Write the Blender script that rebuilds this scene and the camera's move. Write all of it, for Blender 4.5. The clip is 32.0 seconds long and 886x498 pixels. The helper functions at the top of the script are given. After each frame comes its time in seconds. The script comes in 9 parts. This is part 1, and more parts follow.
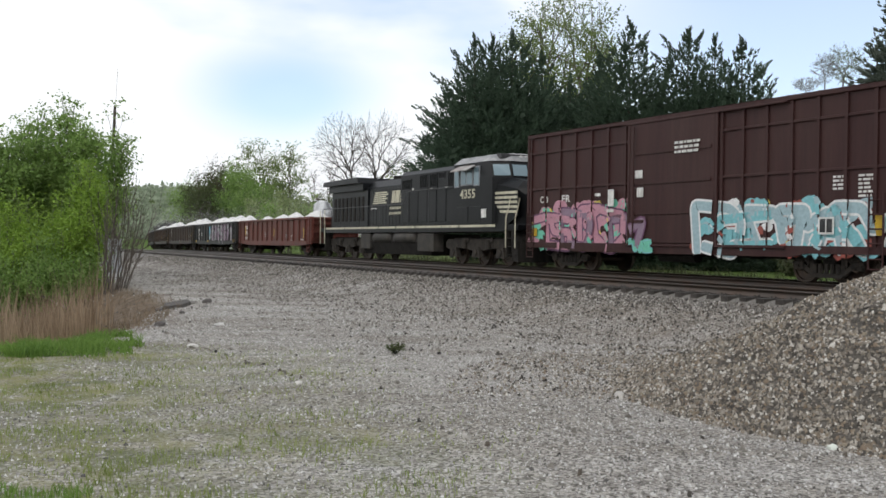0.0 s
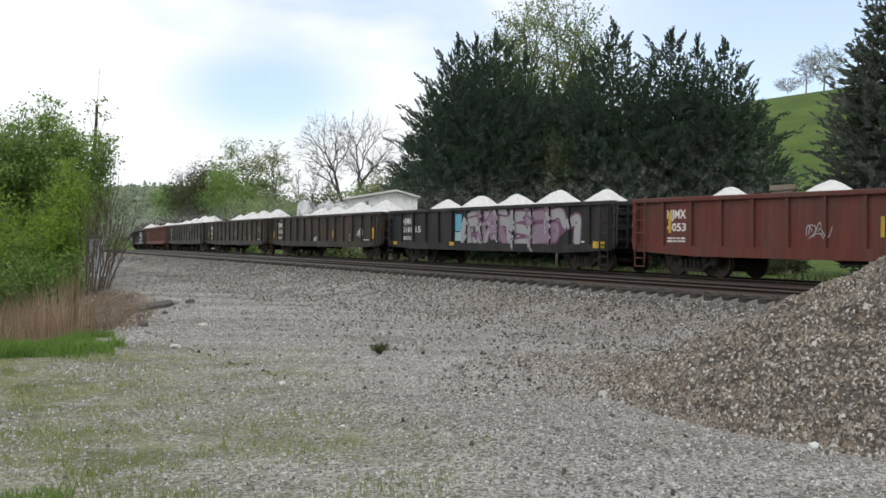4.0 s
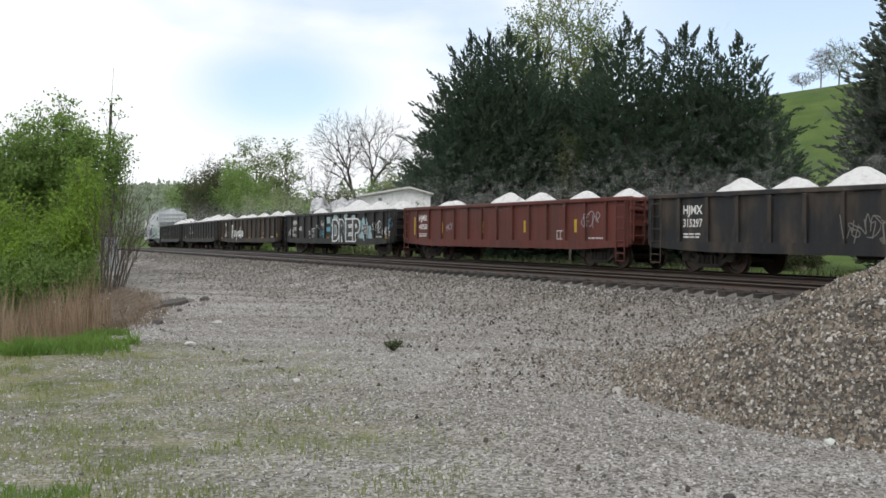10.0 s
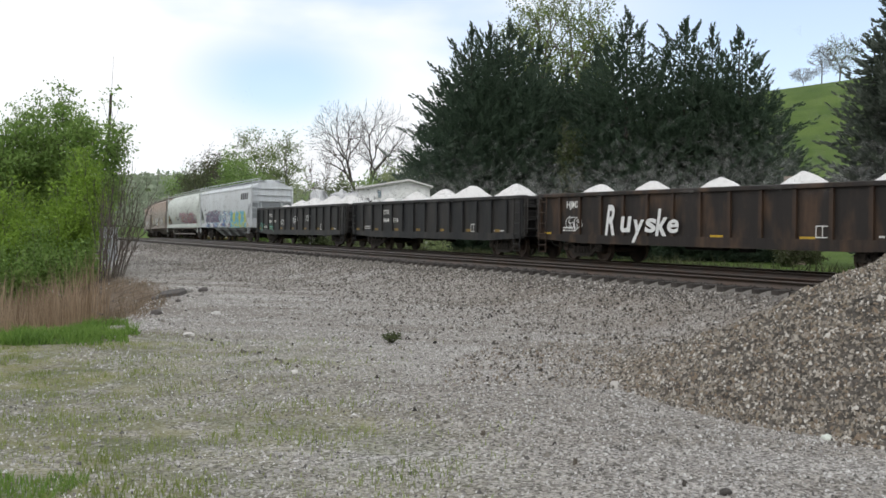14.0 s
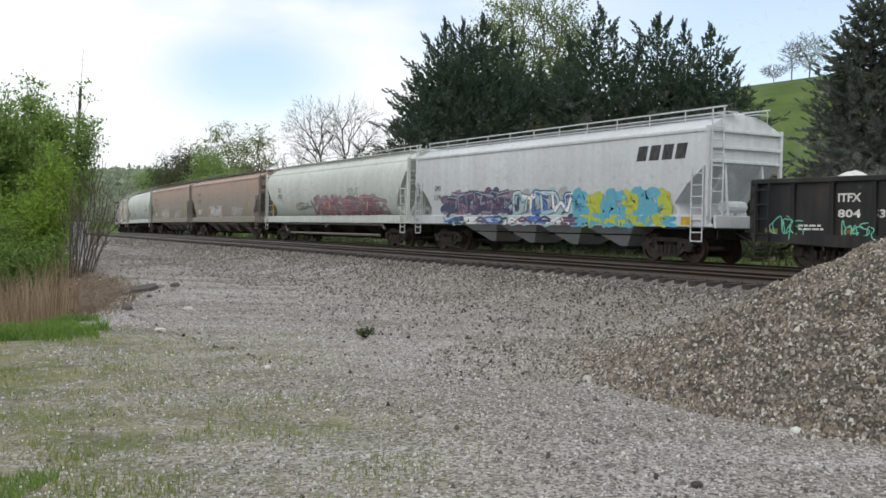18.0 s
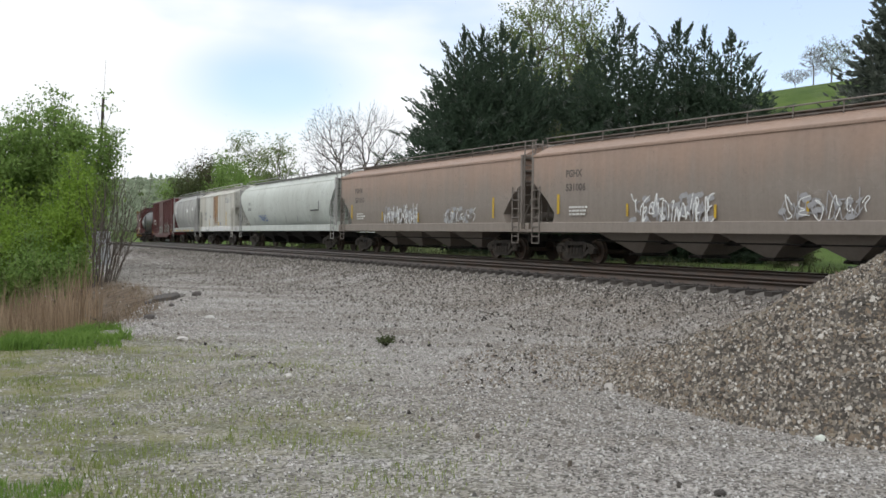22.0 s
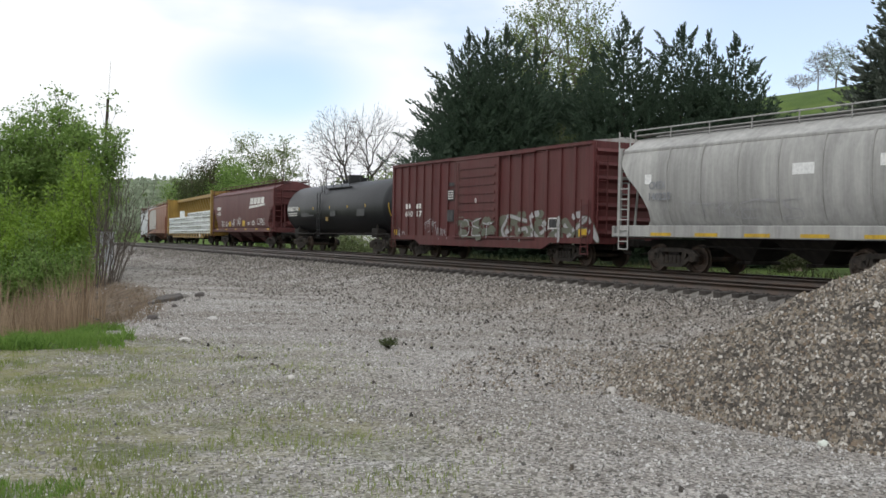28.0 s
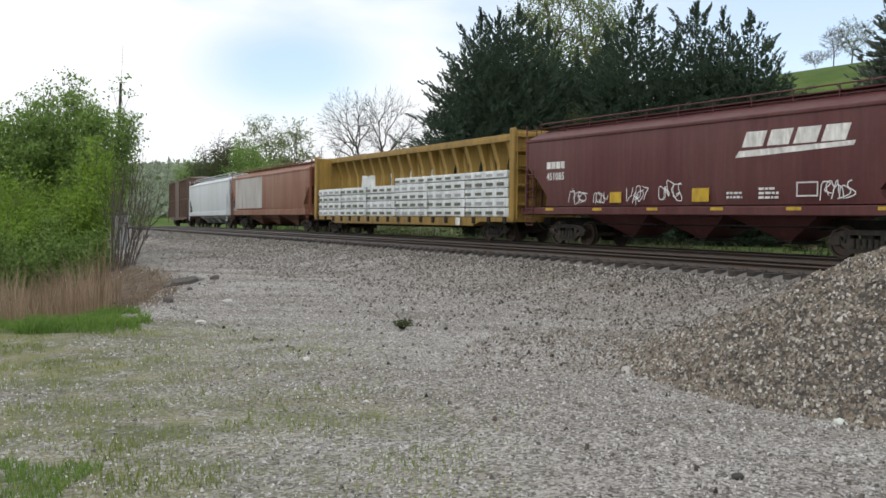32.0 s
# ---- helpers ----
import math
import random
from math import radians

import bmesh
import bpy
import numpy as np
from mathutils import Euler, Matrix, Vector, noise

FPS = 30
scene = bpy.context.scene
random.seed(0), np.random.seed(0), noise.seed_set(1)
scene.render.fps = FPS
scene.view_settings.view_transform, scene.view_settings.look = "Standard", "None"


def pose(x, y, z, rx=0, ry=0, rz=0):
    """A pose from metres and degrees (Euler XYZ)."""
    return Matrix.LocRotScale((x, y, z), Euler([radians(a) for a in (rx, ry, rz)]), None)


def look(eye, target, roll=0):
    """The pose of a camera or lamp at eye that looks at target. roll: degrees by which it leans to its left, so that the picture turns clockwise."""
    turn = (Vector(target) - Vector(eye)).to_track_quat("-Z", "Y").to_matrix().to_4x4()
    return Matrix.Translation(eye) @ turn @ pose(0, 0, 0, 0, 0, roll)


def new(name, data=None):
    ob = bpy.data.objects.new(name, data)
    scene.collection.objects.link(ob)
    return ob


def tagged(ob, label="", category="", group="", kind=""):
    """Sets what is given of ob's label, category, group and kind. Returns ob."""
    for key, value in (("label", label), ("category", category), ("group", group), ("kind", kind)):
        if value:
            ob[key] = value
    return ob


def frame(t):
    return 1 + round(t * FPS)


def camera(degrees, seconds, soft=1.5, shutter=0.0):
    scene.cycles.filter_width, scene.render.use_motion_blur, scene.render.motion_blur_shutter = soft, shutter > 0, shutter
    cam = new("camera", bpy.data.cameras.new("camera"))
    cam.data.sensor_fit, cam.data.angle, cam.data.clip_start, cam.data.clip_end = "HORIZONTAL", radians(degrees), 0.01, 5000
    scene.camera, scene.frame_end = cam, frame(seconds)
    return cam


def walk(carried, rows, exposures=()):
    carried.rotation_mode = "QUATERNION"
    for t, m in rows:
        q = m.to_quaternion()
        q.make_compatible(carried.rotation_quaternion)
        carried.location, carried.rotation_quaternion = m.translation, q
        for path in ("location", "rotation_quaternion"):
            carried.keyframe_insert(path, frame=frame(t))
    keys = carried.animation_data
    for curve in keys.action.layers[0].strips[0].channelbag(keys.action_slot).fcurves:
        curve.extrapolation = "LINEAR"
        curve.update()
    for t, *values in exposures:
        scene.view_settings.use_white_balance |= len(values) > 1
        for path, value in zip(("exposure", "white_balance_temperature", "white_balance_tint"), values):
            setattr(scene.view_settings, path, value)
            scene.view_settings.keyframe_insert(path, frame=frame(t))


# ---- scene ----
# ---------------------------------------------------------------- camera
EYE = 1.6
cam = camera(49.0, 32.0, soft=1.6, shutter=0.0)
walk(cam, [(t, pose(0, 0, EYE, 90 + p, r, y)) for t, y, p, r in (
    (0, 0.34, -0.07, -0.66), (0.5, 0.11, -0.24, -0.68), (1, 0.23, -0.35, -0.83), (1.5, 0.30, -0.24, -0.87), (2, -0.00, -0.14, -0.57),
    (2.5, -0.57, -0.03, -0.63), (4.5, -0.60, -0.14, -0.59), (5, -0.23, -0.51, -0.70), (5.5, -0.29, -0.38, 0.09), (6, -0.39, -0.35, -0.11),
    (6.5, -0.59, -0.34, 0.12), (7, -0.62, -0.09, 0.02), (7.5, -0.47, 0.10, -0.63), (8, -0.38, 0.14, -1.09), (8.5, -0.21, 0.12, -0.49),
    (9, -0.00, -0.10, -0.60), (9.5, 0.39, -0.20, -0.31), (10, 0.18, -0.27, -0.37), (10.5, -0.32, -0.35, -0.17), (11, -0.63, -0.28, -0.39),
    (11.5, -0.57, -0.34, -0.72), (12, -0.52, -0.62, -0.72), (12.5, -0.32, -0.89, -0.71), (13, -0.06, -0.86, -0.91), (13.5, 0.08, -0.69, -0.81),
    (15.5, 0.30, -0.77, -1.07), (16, -0.19, -0.96, -0.97), (16.5, -0.65, -1.08, -0.66), (17, -0.95, -1.15, -0.91), (17.5, -1.30, -1.05, -0.72),
    (18, -1.44, -0.97, -0.86), (18.5, -1.51, -0.65, -0.74), (19, -1.07, -0.54, -0.99), (19.5, -0.93, -0.60, -0.66), (20, -1.47, -0.61, -0.75),
    (20.5, -1.50, -0.48, -0.55), (21, -1.06, -0.22, -0.67), (21.5, -0.53, -0.34, -0.50), (22, -0.25, -0.52, -0.59), (22.5, -0.25, -0.53, -0.75),
    (23, -0.05, -0.27, -0.69), (23.5, 0.20, -0.15, -0.80), (24, 0.16, 0.06, -0.82), (24.5, -0.08, -0.03, -0.61), (26.5, -0.37, -0.37, -1.10),
    (27, 0.07, -0.32, -0.85), (27.5, 0.26, -0.29, -0.95), (28, -0.06, -0.37, -0.96), (28.5, -0.34, -0.62, -0.76), (29, -0.30, -0.86, -0.79),
    (29.5, -0.01, -0.89, -0.56), (30, 0.21, -0.91, -0.81), (30.5, 0.46, -0.92, -0.59), (31, 0.29, -1.15, -0.68), (31.5, 0.30, -1.36, -0.14),
    (32, 0.74, -1.50, -0.46))])

# ---------------------------------------------------------------- light
SUN_UP, SUN_TURN = 48.0, 200.0
world = bpy.data.worlds.new("overcast_sky")
scene.world = world
world.use_nodes = True
wn, wl = world.node_tree.nodes, world.node_tree.links
wn.clear()
w_out = wn.new("ShaderNodeOutputWorld")
w_bg = wn.new("ShaderNodeBackground")
sky = wn.new("ShaderNodeTexSky")
sky.sky_type, sky.sun_disc = "NISHITA", False
sky.sun_elevation, sky.sun_rotation = radians(SUN_UP), radians(SUN_TURN)
sky.air_density, sky.dust_density, sky.ozone_density = 1.0, 1.5, 1.0
w_co = wn.new("ShaderNodeTexCoord")
w_map = wn.new("ShaderNodeMapping")
w_map.inputs["Scale"].default_value = (1.6, 1.6, 4.4)
w_map.inputs["Location"].default_value = (0.35, 0.1, 0.25)
w_noise = wn.new("ShaderNodeTexNoise")
w_noise.inputs["Scale"].default_value, w_noise.inputs["Detail"].default_value = 1.7, 5.0
w_noise.inputs["Roughness"].default_value = 0.45
w_ramp = wn.new("ShaderNodeMapRange")
w_ramp.inputs[1].default_value, w_ramp.inputs[2].default_value = 0.25, 0.43
w_ramp.inputs[3].default_value, w_ramp.inputs[4].default_value = 0.05, 1.0
w_scale = wn.new("ShaderNodeVectorMath")
w_scale.operation = "SCALE"
w_scale.inputs["Scale"].default_value = 1.7
w_mix = wn.new("ShaderNodeMix")
w_mix.data_type = "RGBA"
w_mix.inputs["B"].default_value = (9.8, 10.0, 10.3, 1)
wl.new(w_co.outputs["Generated"], w_map.inputs["Vector"])
wl.new(w_map.outputs[0], w_noise.inputs["Vector"])
wl.new(w_noise.outputs[0], w_ramp.inputs[0])
wl.new(sky.outputs[0], w_scale.inputs[0])


def thin_cloud(direction, near, far, amount):
    """How far the cloud thins round one direction of the sky, frayed by the same noise."""
    d = wn.new("ShaderNodeVectorMath")
    d.operation = "SUBTRACT"
    d.inputs[1].default_value = direction
    s = wn.new("ShaderNodeVectorMath")
    s.operation = "MULTIPLY"
    s.inputs[1].default_value = (1.0, 1.0, 1.9)
    ln = wn.new("ShaderNodeVectorMath")
    ln.operation = "LENGTH"
    fr = wn.new("ShaderNodeMath")
    fr.operation = "MULTIPLY_ADD"
    fr.inputs[1].default_value, fr.inputs[2].default_value = 0.5 * far, -0.25 * far
    ad = wn.new("ShaderNodeMath")
    ad.operation = "ADD"
    m = wn.new("ShaderNodeMapRange")
    m.interpolation_type = "SMOOTHSTEP"
    m.inputs[1].default_value, m.inputs[2].default_value, m.inputs[3].default_value, m.inputs[4].default_value = near, far, 1.0 - amount, 1.0
    wl.new(w_co.outputs["Generated"], d.inputs[0])
    wl.new(d.outputs[0], s.inputs[0])
    wl.new(s.outputs[0], ln.inputs[0])
    wl.new(w_noise.outputs[0], fr.inputs[0])
    wl.new(ln.outputs["Value"], ad.inputs[0])
    wl.new(fr.outputs[0], ad.inputs[1])
    wl.new(ad.outputs[0], m.inputs[0])
    return m.outputs[0]


w_cover = w_ramp.outputs[0]
for gap in (thin_cloud((-0.165, 0.974, 0.15), 0.03, 0.14, 0.85), thin_cloud((0.42, 0.90, 0.22), 0.14, 0.46, 0.72)):
    w_times = wn.new("ShaderNodeMath")
    w_times.operation = "MULTIPLY"
    wl.new(w_cover, w_times.inputs[0])
    wl.new(gap, w_times.inputs[1])
    w_cover = w_times.outputs[0]
wl.new(w_cover, w_mix.inputs["Factor"])
wl.new(w_scale.outputs[0], w_mix.inputs["A"])
wl.new(w_mix.outputs["Result"], w_bg.inputs[0])
wl.new(w_bg.outputs[0], w_out.inputs[0])
w_bg.inputs[1].default_value = 0.12

sun = new("sun", bpy.data.lights.new("sun", "SUN"))
sun.data.energy, sun.data.angle, sun.data.color = 0.9, radians(20), (1.0, 0.96, 0.9)
_a = radians(SUN_TURN)
sun.matrix_world = look((0, 0, 0), (-math.sin(_a) * math.cos(radians(SUN_UP)), -math.cos(_a) * math.cos(radians(SUN_UP)), -math.sin(radians(SUN_UP))))
scene.view_settings.exposure = -0.14


# ---------------------------------------------------------------- materials
def material(name, color, rough=0.7, metal=0.0, spots=None, spot_scale=3.0, spot_amount=0.5, grain=40.0, grain_amount=0.12,
             bump=0.0, bump_scale=60.0, streak=0.0, by_island=0.0, by_object=0.0, spot_edge=(0.45, 0.62), runs=0.0, dust=None, gloss=0.5):
    """A worn surface: base colour, large stains of a second colour, fine grain, and relief; streak stretches the stains down the z axis."""
    m = bpy.data.materials.new(name)
    m.use_nodes = True
    n, l = m.node_tree.nodes, m.node_tree.links
    b = n["Principled BSDF"]
    b.inputs["Roughness"].default_value, b.inputs["Metallic"].default_value = rough, metal
    co = n.new("ShaderNodeTexCoord")
    col = n.new("ShaderNodeRGB")
    col.outputs[0].default_value = (*color, 1)
    out = col.outputs[0]
    if spots:
        mp = n.new("ShaderNodeMapping")
        mp.inputs["Scale"].default_value = (1, 1, 1 / (1 + streak))
        tex = n.new("ShaderNodeTexNoise")
        tex.inputs["Scale"].default_value, tex.inputs["Detail"].default_value = spot_scale, 6
        rg = n.new("ShaderNodeMapRange")
        rg.inputs[1].default_value, rg.inputs[2].default_value = spot_edge
        rg.inputs[4].default_value = spot_amount
        mx = n.new("ShaderNodeMix")
        mx.data_type = "RGBA"
        mx.inputs["B"].default_value = (*spots, 1)
        l.new(co.outputs["Object"], mp.inputs[0])
        l.new(mp.outputs[0], tex.inputs["Vector"])
        l.new(tex.outputs[0], rg.inputs[0])
        l.new(rg.outputs[0], mx.inputs["Factor"])
        l.new(out, mx.inputs["A"])
        out = mx.outputs["Result"]
    b.inputs["Specular IOR Level"].default_value = gloss
    if dust:
        tone, z_full, z_none = dust
        sp = n.new("ShaderNodeSeparateXYZ")
        fm = n.new("ShaderNodeMapping")
        fm.inputs["Scale"].default_value = (2.2, 2.2, 0.35)
        fn = n.new("ShaderNodeTexNoise")
        fn.inputs["Scale"].default_value, fn.inputs["Detail"].default_value = 1.0, 6
        fr = n.new("ShaderNodeMath")
        fr.operation = "MULTIPLY_ADD"
        fr.inputs[1].default_value = 1.6
        rz = n.new("ShaderNodeMapRange")
        rz.interpolation_type = "SMOOTHSTEP"
        rz.inputs[1].default_value, rz.inputs[2].default_value, rz.inputs[3].default_value, rz.inputs[4].default_value = z_full + 0.8, z_none + 0.8, 0.9, 0.05
        dm = n.new("ShaderNodeMix")
        dm.data_type = "RGBA"
        dm.inputs["B"].default_value = (*tone, 1)
        l.new(co.outputs["Object"], sp.inputs[0])
        l.new(co.outputs["Object"], fm.inputs[0])
        l.new(fm.outputs[0], fn.inputs["Vector"])
        l.new(fn.outputs[0], fr.inputs[0])
        l.new(sp.outputs["Z"], fr.inputs[2])
        l.new(fr.outputs[0], rz.inputs[0])
        l.new(rz.outputs[0], dm.inputs["Factor"])
        l.new(out, dm.inputs["A"])
        out = dm.outputs["Result"]
    g = n.new("ShaderNodeTexNoise")
    g.inputs["Scale"].default_value, g.inputs["Detail"].default_value = grain, 3
    l.new(co.outputs["Object"], g.inputs["Vector"])
    value = g.outputs[0]
    gr = n.new("ShaderNodeMapRange")
    gr.inputs[1].default_value, gr.inputs[2].default_value = 0.25, 0.75
    gr.inputs[3].default_value, gr.inputs[4].default_value = 1 - grain_amount, 1 + grain_amount
    l.new(value, gr.inputs[0])
    factor = gr.outputs[0]
    if runs:
        rm = n.new("ShaderNodeMapping")
        rm.inputs["Scale"].default_value = (5.0, 5.0, 0.3)
        rn = n.new("ShaderNodeTexNoise")
        rn.inputs["Scale"].default_value, rn.inputs["Detail"].default_value, rn.inputs["Roughness"].default_value = 1.0, 5, 0.65
        rr = n.new("ShaderNodeMapRange")
        rr.inputs[1].default_value, rr.inputs[2].default_value, rr.inputs[3].default_value, rr.inputs[4].default_value = 0.3, 0.7, 1 - runs, 1 + runs
        rf = n.new("ShaderNodeMath")
        rf.operation = "MULTIPLY"
        l.new(co.outputs["Object"], rm.inputs[0])
        l.new(rm.outputs[0], rn.inputs["Vector"])
        l.new(rn.outputs[0], rr.inputs[0])
        l.new(rr.outputs[0], rf.inputs[0])
        l.new(factor, rf.inputs[1])
        factor = rf.outputs[0]
    for amount, node, socket in ((by_island, "ShaderNodeNewGeometry", "Random Per Island"), (by_object, "ShaderNodeObjectInfo", "Random")):
        if amount:
            src = n.new(node)
            r2 = n.new("ShaderNodeMapRange")
            r2.inputs[3].default_value, r2.inputs[4].default_value = 1 - amount, 1 + amount
            l.new(src.outputs[socket], r2.inputs[0])
            ml = n.new("ShaderNodeMath")
            ml.operation = "MULTIPLY"
            l.new(factor, ml.inputs[0])
            l.new(r2.outputs[0], ml.inputs[1])
            factor = ml.outputs[0]
    sc = n.new("ShaderNodeVectorMath")
    sc.operation = "SCALE"
    l.new(out, sc.inputs[0])
    l.new(factor, sc.inputs["Scale"])
    l.new(sc.outputs[0], b.inputs["Base Color"])
    if bump:
        t2 = n.new("ShaderNodeTexNoise")
        t2.inputs["Scale"].default_value, t2.inputs["Detail"].default_value = bump_scale, 4
        bp = n.new("ShaderNodeBump")
        bp.inputs["Strength"].default_value, bp.inputs["Distance"].default_value = bump, 0.02
        l.new(co.outputs["Object"], t2.inputs["Vector"])
        l.new(t2.outputs[0], bp.inputs["Height"])
        l.new(bp.outputs[0], b.inputs["Normal"])
    return m


# ---------------------------------------------------------------- mesh helpers
def put(name, bm, mat, parent=None, label="", smooth=False, m=None):
    me = bpy.data.meshes.new(name)
    bm.to_mesh(me)
    bm.free()
    for one in (mat if isinstance(mat, (list, tuple)) else [mat]):
        me.materials.append(one)
    if smooth:
        me.polygons.foreach_set("use_smooth", [True] * len(me.polygons))
    ob = new(name, me)
    if parent is not None:
        ob.parent = parent
    if m is not None:
        ob.matrix_basis = m
    if label:
        ob["label"] = label
    return ob


def part(name, bm, mat, parent, label="", smooth=False, m=None):
    return put(name, bm, mat, parent, label, smooth, m)


def again(ob, m, parent=None):
    """A further part on the same mesh."""
    o = new(ob.name.split(".")[0], ob.data)
    o.parent = parent if parent is not None else ob.parent
    o.matrix_basis = m
    if "label" in ob:
        o["label"] = ob["label"]
    return o


def raw(name, verts, faces, mat, parent=None, smooth=False):
    """An object from arrays: verts (n, 3), faces (k, 3 or 4)."""
    verts, faces = np.asarray(verts, dtype=np.float32), np.asarray(faces, dtype=np.int32)
    me = bpy.data.meshes.new(name)
    me.vertices.add(len(verts))
    me.vertices.foreach_set("co", verts.ravel())
    k = faces.shape[1]
    me.loops.add(faces.size)
    me.loops.foreach_set("vertex_index", faces.ravel())
    me.polygons.add(len(faces))
    me.polygons.foreach_set("loop_start", np.arange(0, faces.size, k, dtype=np.int32))
    me.polygons.foreach_set("loop_total", np.full(len(faces), k, dtype=np.int32))
    if smooth:
        me.polygons.foreach_set("use_smooth", np.ones(len(faces), dtype=bool))
    me.update(calc_edges=True)
    for one in (mat if isinstance(mat, (list, tuple)) else [mat]):
        me.materials.append(one)
    ob = new(name, me)
    if parent is not None:
        ob.parent = parent
    return ob


def bx(bm, x0, x1, y0, y1, z0, z1, bevel=0.0):
    """A box between two corners, its edges broken by bevel."""
    r = bmesh.ops.create_cube(bm, size=1)
    vs = r["verts"]
    for v in vs:
        v.co = (x0 + (v.co.x + 0.5) * (x1 - x0), y0 + (v.co.y + 0.5) * (y1 - y0), z0 + (v.co.z + 0.5) * (z1 - z0))
    if bevel:
        es = list({e for v in vs for e in v.link_edges})
        bmesh.ops.bevel(bm, geom=es, offset=bevel, segments=1, affect="EDGES")


def tube(bm, a, b, r0, r1=None, sides=8, caps=True):
    """A round bar from a to b."""
    a, b = Vector(a), Vector(b)
    d = b - a
    m = Matrix.Translation((a + b) / 2) @ d.to_track_quat("Z", "Y").to_matrix().to_4x4()
    bmesh.ops.create_cone(bm, cap_ends=caps, segments=sides, radius1=r0, radius2=r0 if r1 is None else r1, depth=d.length, matrix=m)


def bar(bm, pts, r, sides=6):
    for a, b in zip(pts, pts[1:]):
        tube(bm, a, b, r, sides=sides)


def prism(bm, outline, y0, y1):
    """A solid from an outline in x, z, between two y."""
    a = [bm.verts.new((x, y0, z)) for x, z in outline]
    b = [bm.verts.new((x, y1, z)) for x, z in outline]
    n = len(outline)
    faces = [bm.faces.new(a), bm.faces.new(b[::-1])]
    for i in range(n):
        faces.append(bm.faces.new((a[i], b[i], b[(i + 1) % n], a[(i + 1) % n])))
    bmesh.ops.recalc_face_normals(bm, faces=faces)


def loft(bm, rings, close_ends=True):
    """Skin between rings of points, all of one count."""
    rows = [[bm.verts.new(p) for p in ring] for ring in rings]
    n = len(rows[0])
    faces = []
    for a, b in zip(rows, rows[1:]):
        for i in range(n):
            faces.append(bm.faces.new((a[i], a[(i + 1) % n], b[(i + 1) % n], b[i])))
    if close_ends:
        faces += [bm.faces.new(rows[0][::-1]), bm.faces.new(rows[-1])]
    bmesh.ops.recalc_face_normals(bm, faces=faces)


def thing(name, label, category, group="", kind=""):
    return tagged(new(name), label, category, group, kind)


# ---------------------------------------------------------------- the railway line
HEADING, TURN1, TURN2 = radians(-65.6145), 1.72374e-3, -5.9947e-6
RAIL0, GRADE1, GRADE2 = EYE - 0.5313, -3.51e-4, -5.408e-5
S_ = np.arange(-340.0, 340.0, 0.5)
_sc = np.clip(S_, -170, 90)
TH_ = HEADING + TURN1 * _sc + TURN2 * _sc ** 2 + np.where(S_ > 90, (S_ - 90) * 4e-4, 0)
_i0 = int(np.searchsorted(S_, 0))
PX_ = np.concatenate([[0], np.cumsum((np.cos(TH_[1:]) + np.cos(TH_[:-1])) * 0.25)])
PY_ = np.concatenate([[0], np.cumsum((np.sin(TH_[1:]) + np.sin(TH_[:-1])) * 0.25)])
PX_ += -21.617 - PX_[_i0]
PY_ += 88.298 - PY_[_i0]
_zc = np.clip(S_, -170, 90)
PZ_ = RAIL0 + GRADE1 * _zc + GRADE2 * _zc ** 2
SPACING = 4.4


def on_line(s, lat=0.0, up=0.0):
    """A place on the line: s metres along it, lat metres to its left, up metres over the rails."""
    th = np.interp(s, S_, TH_)
    return (np.interp(s, S_, PX_) - np.sin(th) * lat, np.interp(s, S_, PY_) + np.cos(th) * lat, np.interp(s, S_, PZ_) + up)


def to_line(x, y):
    """For arrays of places: how far along the line, how far to its left, and the rails' height there."""
    x, y = np.asarray(x, float), np.asarray(y, float)
    flat_x, flat_y = x.ravel(), y.ravel()
    step = 4
    cx, cy, ct, cz, cs = PX_[::step], PY_[::step], TH_[::step], PZ_[::step], S_[::step]
    s, lat, z = np.empty(flat_x.size), np.empty(flat_x.size), np.empty(flat_x.size)
    for k in range(0, flat_x.size, 4000):
        a, b = flat_x[k:k + 4000, None], flat_y[k:k + 4000, None]
        i = ((a - cx) ** 2 + (b - cy) ** 2).argmin(1)
        dx, dy = flat_x[k:k + 4000] - cx[i], flat_y[k:k + 4000] - cy[i]
        s[k:k + 4000] = cs[i] + dx * np.cos(ct[i]) + dy * np.sin(ct[i])
        lat[k:k + 4000] = -dx * np.sin(ct[i]) + dy * np.cos(ct[i])
        z[k:k + 4000] = cz[i]
    return s.reshape(x.shape), lat.reshape(x.shape), z.reshape(x.shape)


def travelled(t):
    return 11.5 * (t - 16) - 0.00552 * (t - 16) ** 2


# ---------------------------------------------------------------- ground
def smooth(a, b, v):
    k = np.clip((v - a) / (b - a), 0, 1)
    return k * k * (3 - 2 * k)


def bumps(x, y, scale, seed):
    """Cheap smooth noise on arrays, about -1 to 1."""
    r = np.random.RandomState(seed)
    z = 0
    for k in range(5):
        a, ph, fr = r.uniform(0, 6.28), r.uniform(0, 6.28), r.uniform(0.6, 1.7) / scale
        z = z + np.sin((x * np.cos(a) + y * np.sin(a)) * fr * 6.28 + ph)
    return z / 3.2


BANK_Y, BANK_X = (13.0, 15.0, 16.5, 20.0, 26.0, 31.0, 37.0, 60.0), (-4.2, -4.9, -5.5, -5.7, -7.0, -9.2, -12.2, -24.0)


def left_of_bank(x, y):
    """How far a place lies to the left of the bank's edge."""
    return np.interp(y, BANK_Y, BANK_X) - x


